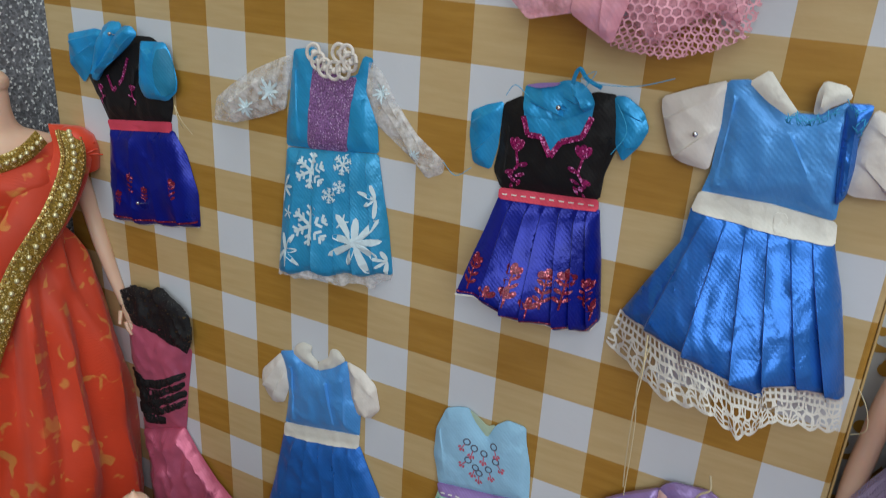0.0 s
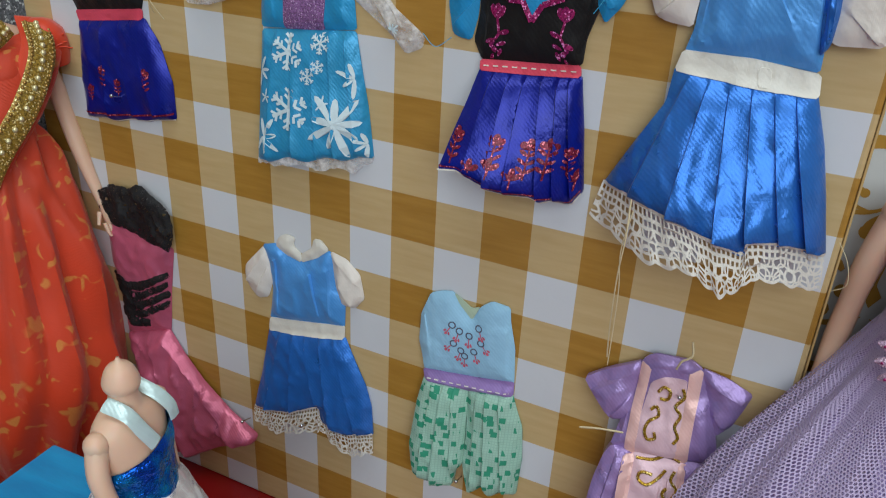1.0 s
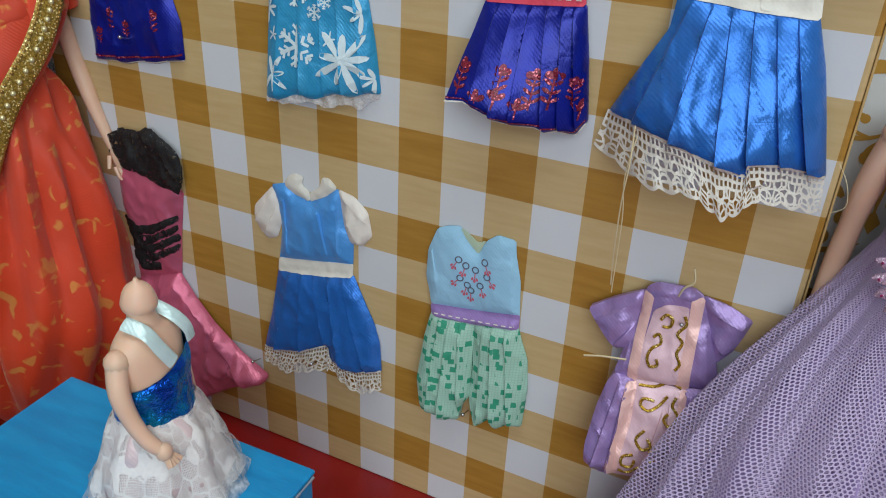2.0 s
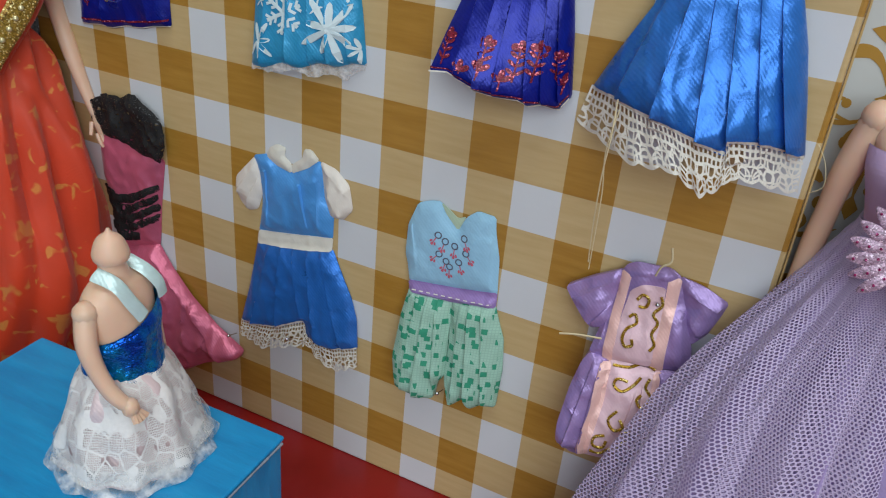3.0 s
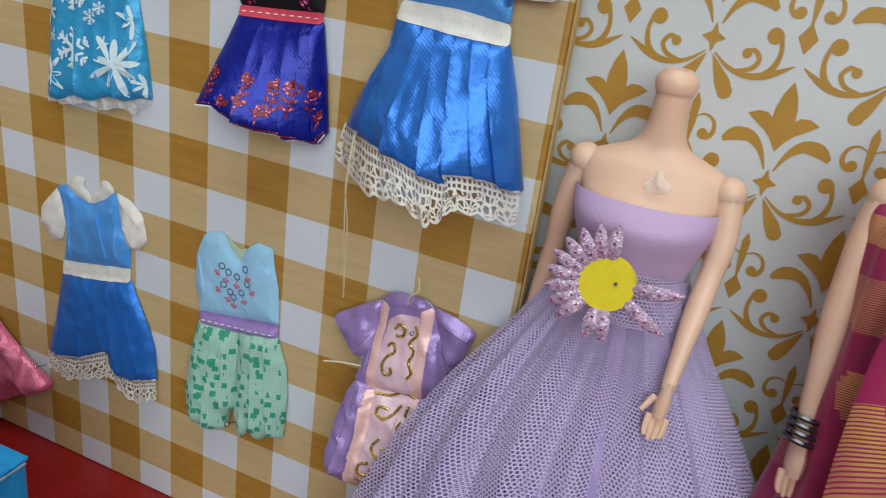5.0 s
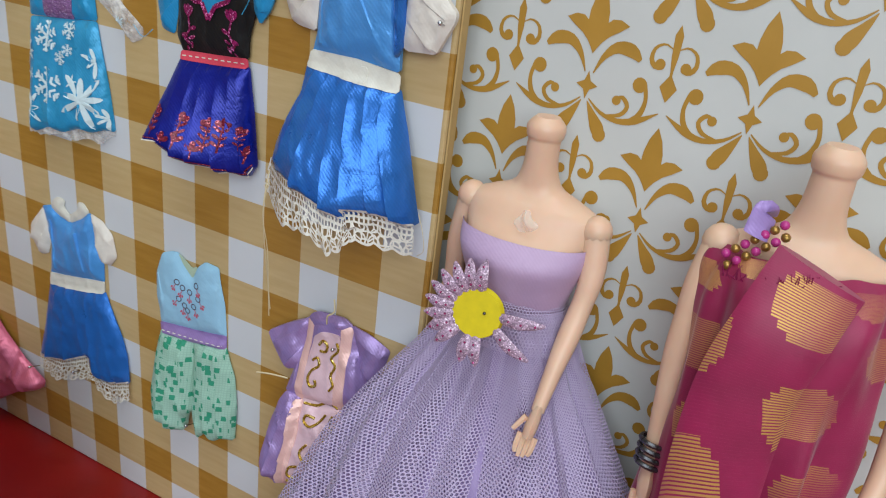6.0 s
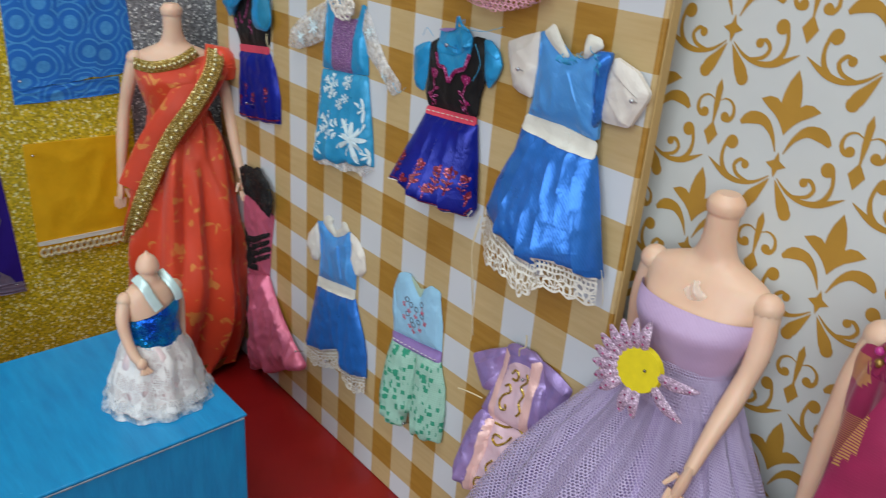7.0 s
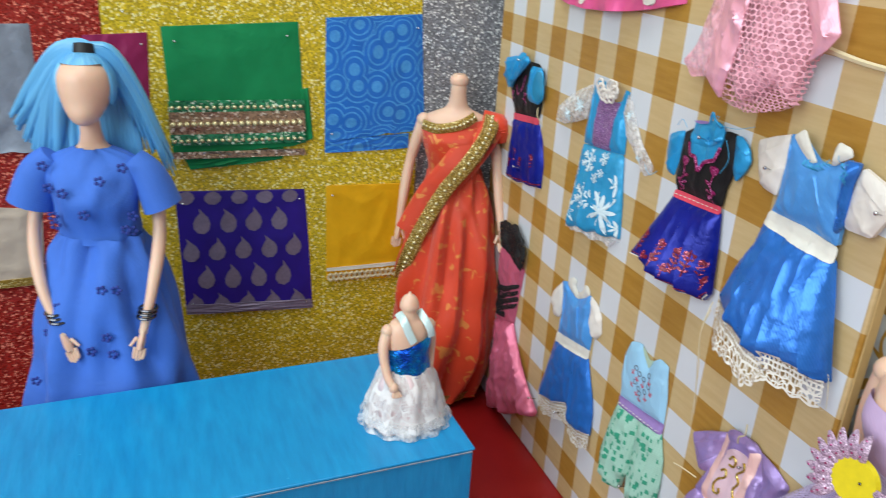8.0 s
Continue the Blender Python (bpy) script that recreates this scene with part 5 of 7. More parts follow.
Panel([(55.1, 151.6), (55.1, 156.1), (60.7, 160.2), (61.9, 165.1), (65.6, 165.5), (69.9, 161.5), (63.8, 156.3)], d=2.0, soft=2, wr=0.4, seed=46, on=[bo]).make("collar", "cream", g, "cream ribbon collar")
Panel([(35.8, 117.5), (56.5, 121.2), (77.7, 125.5), (77.3, 118.4), (56.8, 114), (35.4, 110.6)], d=1.3, soft=2, wr=0.2, on=[bo, sk]).make("belt", "cream", g, "cream satin belt")

# sleeveless top with patterned trousers
g = garment("doll_outfit", 138, 60, "pale blue sleeveless top with mint print trousers", "doll outfit", lift=(121, 167, 125, 70, 1, 0, 9, 2, 0))
for n, (o, c) in enumerate((([(119.5, 115.3), (130.9, 115.5), (140.5, 115.6), (140.7, 98.6), (141.3, 76.9), (138.4, 72.3), (137.3, 63.2), (129.5, 61.6), (118.8, 64.3), (115.7, 79.6), (117.2, 102.2)], pleats([(124.3, 113.4), (129.3, 113.6), (134.2, 113.6)], [(122.2, 66), (128.8, 63.8), (137.5, 68.5)], 2.4, 5)),
                            ([(139.7, 115.3), (159.5, 119.1), (162.4, 111), (165.5, 103.4), (167, 87.7), (166.3, 67.7), (160.6, 67.6), (154.9, 63.3), (151.6, 67.7), (144.7, 61.1), (141.3, 76.6), (141.5, 93.3)], pleats([(144.8, 115.4), (149.1, 115.7), (154.8, 116.5)], [(146.5, 65.1), (153.4, 65.8), (161.6, 68)], 2.6, 5)))):
    Panel(o, d=5.2, soft=5, wr=1.0, seed=51 + n, creases=c).make("trouser_leg", "mint", g, "mint print trouser leg")
top_legs = Panel([(119.3, 116.3), (159.1, 121.8), (160.5, 115.7), (120.1, 111.3)], d=5.2, soft=4, wr=0)
bo = Panel([(120.1, 155.7), (125.6, 158.2), (130.4, 159.1), (132.9, 154.3), (139.2, 148.1), (142.3, 155.2), (147.1, 159.3), (155, 158.7), (155.7, 152.2), (158.6, 140.2), (159.7, 123.3), (139.8, 120.6), (119.1, 117.8), (115.5, 131.2), (116.1, 144.8)], d=5, soft=5, wr=0.5, seed=53, creases=pleats([(123, 122.1), (156.4, 126.2)], [(118.4, 144.4), (154.9, 147.7)], 0.7, 5))
bo.make("bodice", "mint_top", g)
Panel([(130.4, 158.8), (134.8, 156.3), (138.8, 153.5), (142.3, 155.5), (139.2, 148.1), (133.4, 153.9)], d=0.6, soft=1, y=0.6, wr=0.2).make("neck_lining", "mint_lining", g, "pale lining inside the neckline")
be = Panel([(118.7, 118.7), (139.7, 121.1), (159.8, 124.7), (160, 117.4), (140.2, 114.1), (119.7, 113.8)], d=1.4, soft=2, wr=0.2, on=[bo, top_legs])
be.make("belt", "lilac_belt", g, "lilac ribbon belt")
(bx0, bz0), (bx1, bz1) = [(120.7, 115.2), (159.2, 119.2)]
for k in range(11):
    f0, f1 = k / 11 + 0.02, k / 11 + 0.07
    be.print_at("belt_stitch", [bar(bx0 + (bx1 - bx0) * f0, bz0 + (bz1 - bz0) * f0, bx0 + (bx1 - bx0) * f1, bz0 + (bz1 - bz0) * f1, 0.4)], "cream", g, 0, 0, off=0.1)
ring = [[(1.7 * math.cos(s * 0.7 + a), 1.7 * math.sin(s * 0.7 + a)) if r else (1.15 * math.cos(s * 0.7 + a), 1.15 * math.sin(s * 0.7 + a)) for a, r in ((0, 1), (0.7, 1), (0.7, 0), (0, 0))] for s in range(9)]
for (x, z), f in zip([(131.5, 144.7), (134.9, 142.7), (139.3, 141.7), (143.1, 146.2), (132.7, 136.3), (136.2, 133.7), (138, 131.6), (142, 135), (144.8, 140)], (-30, -15, 0, 25, -40, -15, 0, 20, 40)):
    bo.print_at("embroidery", ring, "grey_print", g, x, z, off=0.2)
    bo.print_at("embroidery", [bar(0, -1.6, 0, -4, 0.45), leaf(0, -4, 1.9, 1.4, 270), leaf(-0.8, -3.4, 1.7, 1.1, 250), leaf(0.8, -3.4, 1.7, 1.1, 290)], "rose_print", g, x, z, off=0.25, turn=f)

# lilac coat dress with gold cord
g = garment("doll_dress", 215, 60, "lilac satin doll dress with pink trim and gold cord", lift=(190, 250, 145, 85, 5, 0, 26, 10, 0))
ss = Panel([(204.7, 119.2), (212.6, 118.6), (213.9, 105.9), (212.8, 92), (212.3, 77.7), (207.7, 75.8), (200.5, 80.3), (199.6, 88.9), (200.7, 104.9), (202.5, 114.7)], d=6, soft=5, wr=1.4, seed=61, creases=pleats([(207.7, 117.8), (210.6, 117.7)], [(204.1, 82.7), (210, 78.2)], 2.4, 5))
ss.make("skirt_side", "lilac", g)
Panel([(230.1, 118.4), (242.5, 120.4), (248.1, 110.4), (253.4, 98), (244.9, 88), (234.8, 90.3)], d=6, soft=5, wr=1.4, seed=62).make("skirt_side", "lilac", g)
pk = Panel([(210.7, 118.1), (220.3, 118.4), (233.4, 118.3), (235.5, 111.6), (236, 98.9), (231.2, 91.8), (226.2, 83.8), (226.5, 78.6), (219, 76.2), (209.1, 76.8), (210.9, 91.5)], d=5.5, soft=5, wr=1.2, seed=63, creases=pleats([(225.9, 109), (227.7, 110.6)], [(223.1, 78.2), (231.2, 91.8)], 3.0, 6))
pk.make("skirt_front", "pink_sheer", g)
bo = Panel([(209.1, 154.5), (213.3, 158.1), (226.1, 159.1), (230.4, 156.6), (238.8, 135.2), (242.8, 120.1), (224.6, 118.7), (204.2, 119.1), (205.7, 128.7), (207.6, 139.7)], d=5.5, soft=5, wr=1.0, seed=64, creases=pleats([(207.4, 122.2), (239, 121.7)], [(208, 139.9), (234.7, 142.9)], 1.2, 4))
bo.make("bodice", "lilac", g)
Panel([(209.2, 154.1), (199.3, 148.3), (189.4, 141.4), (192.3, 137.8), (199.3, 130.6), (202.6, 128.4), (206.7, 129.9), (210.1, 133.9)], d=4.2, soft=5, wr=1.2, seed=65, y=0.5, creases=pleats([(207.2, 148.7), (208, 139.9)], [(193.8, 138.2), (201.8, 129.9)], 1.4, 5)).make("sleeve", "lilac", g)
Panel([(229.9, 157), (239.6, 155), (248.8, 150.8), (247, 143.9), (244.2, 136.4), (239.8, 131), (235.9, 138.9)], d=4.2, soft=5, wr=1.2, seed=66, y=0.5, creases=pleats([(232.4, 152.8), (236.2, 141.2)], [(245.4, 147.3), (242, 135.1)], 1.4, 5)).make("sleeve", "lilac", g)
fp = Panel([(214, 147.8), (217.8, 151.4), (226.3, 152.1), (227.7, 136.5), (228.8, 119.4), (212.9, 118.3), (212.7, 132.4)], d=0.6, soft=1.5, wr=0.2, on=[bo])
fp.make("front_panel", "pink_sheer", g, "pale pink front panel")
Panel([(209.1, 154.5), (213.1, 154.3), (212.9, 136.8), (213.9, 117.6), (209.6, 118.1), (209.1, 135.8)], d=0.9, soft=1.2, wr=0.2, on=[bo]).make("trim_band", "pink_trim", g)
Panel([(226.4, 156.1), (230.9, 156.1), (231.7, 137.7), (232.6, 118.1), (227.8, 118.2), (227.5, 136.5)], d=0.9, soft=1.2, wr=0.2, on=[bo]).make("trim_band", "pink_trim", g)
Panel([(210, 117.5), (213.9, 117.6), (214.9, 101.6), (213.6, 77.5), (208.9, 78.4), (210.9, 99.5)], d=0.9, soft=1.2, wr=0.2, on=[pk, ss]).make("trim_band", "pink_trim", g)
Panel([(230, 117.9), (234.3, 118.1), (236.1, 107.1), (233.7, 94.8), (229.6, 98.4), (231.1, 108.1)], d=0.9, soft=1.2, wr=0.2, on=[pk]).make("trim_band", "pink_trim", g)
Panel([(209.2, 154.1), (210.5, 156.8), (213.7, 158.7), (225.7, 159.2), (230, 156.5), (226.9, 154.6), (221.5, 154.9), (214.5, 153.8), (213, 152.4)], d=2.0, soft=2, wr=0.6, on=[bo], seed=68).make("collar", "lilac", g)


def cord(pan, pts, parent):
    bm = bmesh.new()
    tube(bm, [pan.at(x, z, 0.3) for x, z in pts], [0.00062], 6, 44)
    part("gold_cord", bm, "gold_cord", parent, "gold glitter cord")


for line in ([(217.3, 145), (219.1, 147.5), (221.5, 146.3), (221, 143), (218.4, 142.7)], [(216.1, 138.1), (217.9, 139.5), (219.2, 136.3), (216.4, 133.4), (215.6, 129.9), (217.3, 126.6), (219.7, 127.7), (219.1, 130.1)], [(225.5, 148.3), (226.6, 145), (224.3, 141.1), (226.7, 138), (225.6, 133.7), (227.5, 129.8), (226.4, 127.3)]):
    cord(fp, line, g)
for line in ([(214.6, 116.9), (220.6, 117.2), (225.4, 119.8), (230.1, 118.4)], [(221.8, 112.5), (217.8, 112.8), (217.2, 109.9), (220.6, 108.6), (223.9, 111.2), (226, 115)], [(229.3, 115.4), (228.6, 111.6), (231.4, 108.6), (229.4, 104.9), (226.8, 106.5), (227.9, 109.1)], [(220.9, 100.4), (218.5, 96.1), (221.5, 92.7), (224.5, 94.8), (222.6, 97.1)], [(218.8, 89.7), (215.3, 88), (215.2, 84.6), (218.8, 83.9), (219.8, 87.2)], [(224.2, 92.4), (227.4, 93.2), (227.5, 89.5), (225.1, 87), (224, 83.7)], [(214.4, 81.1), (218.4, 80.5), (221.5, 83), (224.5, 80.5)]):
    cord(pk, line, g)
for pts in ([(222, -7, 158), (223.5, -9, 163), (226.5, -9, 166), (225.5, -8, 171)], [(193, -7.5, 127), (200, -9, 129), (209, -9.5, 130)]):
    yarn(g, "loose_thread", "thread", pts, 0.4, 12)

# pink net skirt at the top of the board
g = garment("doll_skirt", 185, 310, "pale pink net and satin doll skirt with glitter", "doll skirt", lift=(150, 210, 400, 320, 4, 4, 10, 10, 4))
nt = Panel([(157.4, 383.7), (190.6, 384.6), (207.3, 356.4), (215.4, 339.6), (212.9, 332.2), (209.7, 315), (201.3, 321.3), (182.6, 308.1), (171.4, 309.6), (164.9, 322.4), (164.3, 351.7)], d=8, soft=9, wr=2.2, seed=81, creases=pleats([(170.5, 375.2), (180.5, 375.7), (188.8, 376.1)], [(188, 312.3), (198.7, 321.7), (208.8, 317.8)], 4.0, 7))
nt.make("net_layer", "tutu", g, "pink net layer")
Panel([(158.2, 383.7), (188.2, 384.5), (203.5, 356), (211.1, 339.8), (209.1, 332.4), (206.9, 317.4), (199.6, 322.4), (183.8, 311.4), (171.8, 323.7), (168.2, 352.1)], d=4, soft=8, wr=2.0, seed=82).make("satin_layer", "tutu_sheer", g, "pink sheer lining")
Panel([(181.3, 308.8), (201, 322.2), (210.1, 315.8), (201.3, 311), (188.1, 307.2)], d=1.5, soft=4, wr=0.6, seed=83).make("net_layer", "tutu", g, "pink net layer")
Panel([(154.4, 383.6), (168.3, 384), (178.5, 353.2), (178.4, 336.9), (176.9, 322.2), (173, 310.2), (158.9, 317.7), (159.3, 333), (159.4, 351.2)], d=3, soft=4, y=3, wr=1.2, seed=84, on=[nt], creases=pleats([(169.2, 366.1)], [(169.4, 315.8)], 2.0, 6)).make("ribbon", "tutu_satin", g, "pink satin ribbon")
Panel([(190.6, 384.6), (199.1, 384.8), (219.5, 357.7), (225.9, 345.8), (221.1, 339), (213.7, 333.4), (214.4, 339.8), (205.8, 356.2)], d=3, soft=4, y=3, wr=1.2, seed=85, on=[nt], creases=pleats([(205.5, 368.8)], [(220, 345.4)], 2.0, 6)).make("ribbon", "tutu_satin", g, "pink satin ribbon")
Panel([(149.6, 374.2), (158.4, 374.6), (160.2, 351.3), (159.7, 334.1), (158.9, 317.7), (143.7, 314.2), (136.3, 320.9), (142.9, 328.9), (148, 349.9)], d=3, soft=4, y=1, wr=1.6, seed=86).make("ribbon", "tutu_sheer", g, "sheer pink ribbon")

# pink gown with black lace
g = garment("doll_gown", -25, 20, "pink satin doll gown with black lace bodice", "doll gown", lift=(-40, 33, 95, 40, 0, 0, 4, 6, 0))
sk = Panel([(-58.7, 80.1), (-29.8, 89.9), (-20.7, 77.9), (-8.7, 65.6), (8.5, 53.3), (26.1, 44.9), (24.5, 40), (0.9, 27.6), (-15.7, 15.7), (-35.3, 8.7), (-54.6, -4.5), (-53.5, 30), (-55.5, 55.8)], d=10, soft=8, wr=2.0, seed=71, creases=pleats([(-49, 77.8), (-39.3, 82.3), (-31.2, 83.7)], [(-41.9, 3.6), (-18.5, 15.2), (15.3, 37.7)], 4.5, 9))
sk.make("skirt", "pink", g)
bo = Panel([(-64.3, 145.1), (-44.2, 145.6), (-21.1, 138.1), (-26, 112.3), (-29.1, 88.5), (-58.8, 78.4), (-61.3, 104.2), (-64.8, 127.5)], d=9, soft=8, wr=1.2, seed=72)
bo.make("bodice", "pink", g)
Panel([(-64.2, 160.6), (-53.7, 167.1), (-42.1, 166.5), (-36.4, 170.3), (-25.8, 165.8), (-17.1, 158.1), (-16.6, 148.2), (-19.8, 138.6), (-29.1, 139.5), (-38.4, 141.6), (-45.7, 144.4), (-57.6, 144.7), (-64.6, 151.2)], d=3.0, soft=3, wr=2.4, seed=73, on=[bo], y=4, fray=0.5).make("lace_top", "black_lace", g, "black lace neckline")
for k in range(4):
    Panel([(x - 0.4 * k, z - 5.6 * k) for x, z in [(-60.8, 111), (-42.4, 115.9), (-26.1, 124.9), (-26, 121), (-43.3, 110.4), (-60.3, 106.2)]], d=0.8, soft=1, wr=0.8, seed=74 + k, on=[bo], fray=0.4).make("lace_band", "black_lace", g, "black lace band")
Panel([(-64.2, 115.6), (-54.7, 114.6), (-49.7, 104.1), (-45.7, 93.9), (-39, 94.7), (-40.5, 89.3), (-51.4, 86.9), (-59.5, 92.3)], d=1.2, soft=2, wr=1.0, seed=79, on=[bo], fray=0.4).make("lace_sash", "black_lace", g, "black lace sash")

# pink net skirt and spotted pink skirt at the top of the board
g = garment("doll_skirt", 50, 328, "bright pink doll skirt with white spots", "doll skirt")
sk = Cloth([(15, 400), (-2, 362), (-14, 334)], [(95, 400), (112, 372), (117, 345)], d=8, pl=5, pa=3, wr=2, seed=86, sag=(0, 6))
sk.make("skirt", "hot_pink", g, nu=50)
for u, v in ((0.3, 0.9), (0.55, 0.8), (0.82, 0.9), (0.15, 0.72), (0.68, 0.62), (0.42, 0.66), (0.9, 0.7)):
    sk.print_on("spot", [[(4 * math.cos(q * 0.6283), 4 * math.sin(q * 0.6283)) for q in range(10)]], "cream", g, u, v, off=0.4)
bm = bmesh.new()
tube(bm, [(0.21, -0.003, 0.339), (0.235, -0.004, 0.3365), (0.2635, -0.0015, 0.3355)], [0.0016, 0.0012, 0.0013], 6, 16)
solo("string", bm, "thread", "cream ribbon string tied across the checked board", "string")

for p in ((-45, -10, 289), (157, -10.5, 288), (200, -8, 286), (260, -9.5, 287), (-39, -9, 214), (225, -8, 146), (21, -9, 55), (57, -8, 66), (140, -8, 68)):
    pin((p[0] / 1000, p[1] / 1000, p[2] / 1000))


# ---- folded cloths pinned on the glitter wall ----
def folded(name, label, L, R, mat, d=3.0, pl=0, pa=0.0, seed=0, wr=1.0, foot=0.6):
    o = ((L[0][0] + R[0][0]) / 2000, L[-1][1] / 1000)
    g = thing(name, (-0.1217, o[0], o[1]), label, "folded cloth", "folded cloths on the glitter wall")
    c = Cloth(L, R, y=0.3, d=d, pl=pl, pa=pa, wr=wr, seed=seed, axis="x", face=-0.122, foot=foot)
    c.make("cloth", mat, g)
    return g, c


g, c = folded("folded_cloth", "green folded cloth with gold and silver sequin border", [(-241, 299), (-239, 249), (-239, 207)], [(-148, 303), (-145, 247), (-143, 214)], "green_cloth", seed=91, d=3.5)
for z0, z1, y, mat in ((241, 233, 2.8, "sequin_green"), (233, 217, 3.2, "sequin"), (217, 209, 3.4, "sequin_green"), (204, 199, 3.0, "sequin")):
    Cloth([(-240, z0 + 8), (-240, z1 + 8)], [(-145, z0 + 7), (-144, z1 + 7)], y=y, d=1.8, wr=0.6, seed=z0, axis="x", face=-0.122).make("border_band", mat, g, nv=5, nu=40)
for r in range(3):
    studs("sequin", "stone", g, [(-0.1165, -0.2375 + 0.0047 * k, (0.2445, 0.2325, 0.2205)[r] - 0.00005 * k) for k in range(20)], 0.0014 if r != 1 else 0.002)
Cloth([(-147, 255), (-143, 216)], [(-141, 256), (-138, 218)], y=0.5, d=2, wr=0.8, seed=5, axis="x", face=-0.122).make("fold", "green_cloth", g)
Cloth([(-232, 208), (-228, 198)], [(-160, 212), (-161, 203)], y=0.5, d=3, wr=1.5, seed=6, axis="x", face=-0.122).make("fold", "green_cloth", g)
g, c = folded("folded_cloth", "bright blue folded cloth with pale drop print", [(-128, 306), (-128.5, 260), (-129, 215)], [(-55, 309.5), (-52, 262), (-49, 222)], "blue_print", seed=92)
Cloth([(-129, 216), (-129, 206)], [(-62, 219), (-62, 207)], y=0.4, d=2, wr=0.8, seed=7, axis="x", face=-0.122).make("fold", "blue_print", g)
g, c = folded("folded_cloth", "purple folded brocade cloth with grey paisleys", [(-240, 182), (-239, 132), (-238, 84)], [(-145, 178), (-142, 130), (-139.5, 77)], "purple_cloth", seed=93)
for i in range(5):
    for j in range(5):
        u, v = 0.08 + 0.2 * i + (0.1 if j % 2 else 0), 0.06 + 0.21 * j
        if u < 0.97:
            c.print_on("paisley", [[(x * 1.0, z) for x, z in ((-5, -3), (-3.4, -6), (0, -7.4), (3.8, -6), (5.6, -2.4), (5, 1.6), (2.2, 4.4), (-1.4, 5.8), (-5.2, 7.4), (-3.4, 4.6), (-4.6, 1.2))]], "paisley", g, u, v, 1.12, turn=-35 + 9 * ((i + j) % 3), off=0.5)
Cloth([(-238, 90), (-238, 82)], [(-141, 84), (-139.5, 76)], y=2.4, d=1.8, wr=1.2, seed=9, axis="x", face=-0.122).make("border", "paisley", g)
g, c = folded("folded_cloth", "yellow folded cloth with a cream braid edge", [(-128, 179.5), (-128, 140), (-128, 98.5)], [(-60, 178), (-60, 140), (-62, 96)], "yellow_cloth", seed=94)
Cloth([(-128, 110), (-128, 107)], [(-62, 110), (-62, 107)], y=2.2, d=2.0, wr=0.5, seed=94, axis="x", face=-0.122).make("edge_tape", "cream", g, nv=3)
bm = bmesh.new()
for k in range(15):
    y = -0.1275 + 0.0044 * k
    tube(bm, [(-0.1175, y, 0.1025), (-0.1165, y + 0.002, 0.106), (-0.1175, y + 0.0045, 0.1025), (-0.1165, y + 0.002, 0.100), (-0.1175, y, 0.1025)], [0.0011], 5, 12)
part("braid_edge", bm, "thread", g)
g, c = folded("folded_cloth", "magenta folded cloth pinned near the red sheet", [(-290, 293), (-290, 226)], [(-249.5, 295), (-252.5, 226)], "magenta_cloth", seed=95)
g, c = folded("folded_cloth", "grey crumpled folded cloth with dark marks", [(-392, 299), (-392, 217)], [(-320, 300), (-320, 216)], "grey_cloth", seed=96, wr=2.2)
g, c = folded("folded_cloth", "plain beige folded cloth with gold edge", [(-392, 182), (-392, 118)], [(-328, 175), (-333, 119)], "beige_cloth", seed=97)
Cloth([(-392, 124), (-392, 118)], [(-332.5, 125), (-333, 119)], y=2.2, d=1.6, wr=0.3, axis="x", face=-0.122).make("gold_edge", "braid", g, nv=3)
for p in ((-233, 290), (-157, 294), (-254, 288), (-125, 222), (-150, 172), (-146, 84), (-233, 92), (-124, 173), (-235, 174), (-264, 309), (-60, 300)):
    pin((-0.1165, p[0] / 1000, p[1] / 1000), "x")


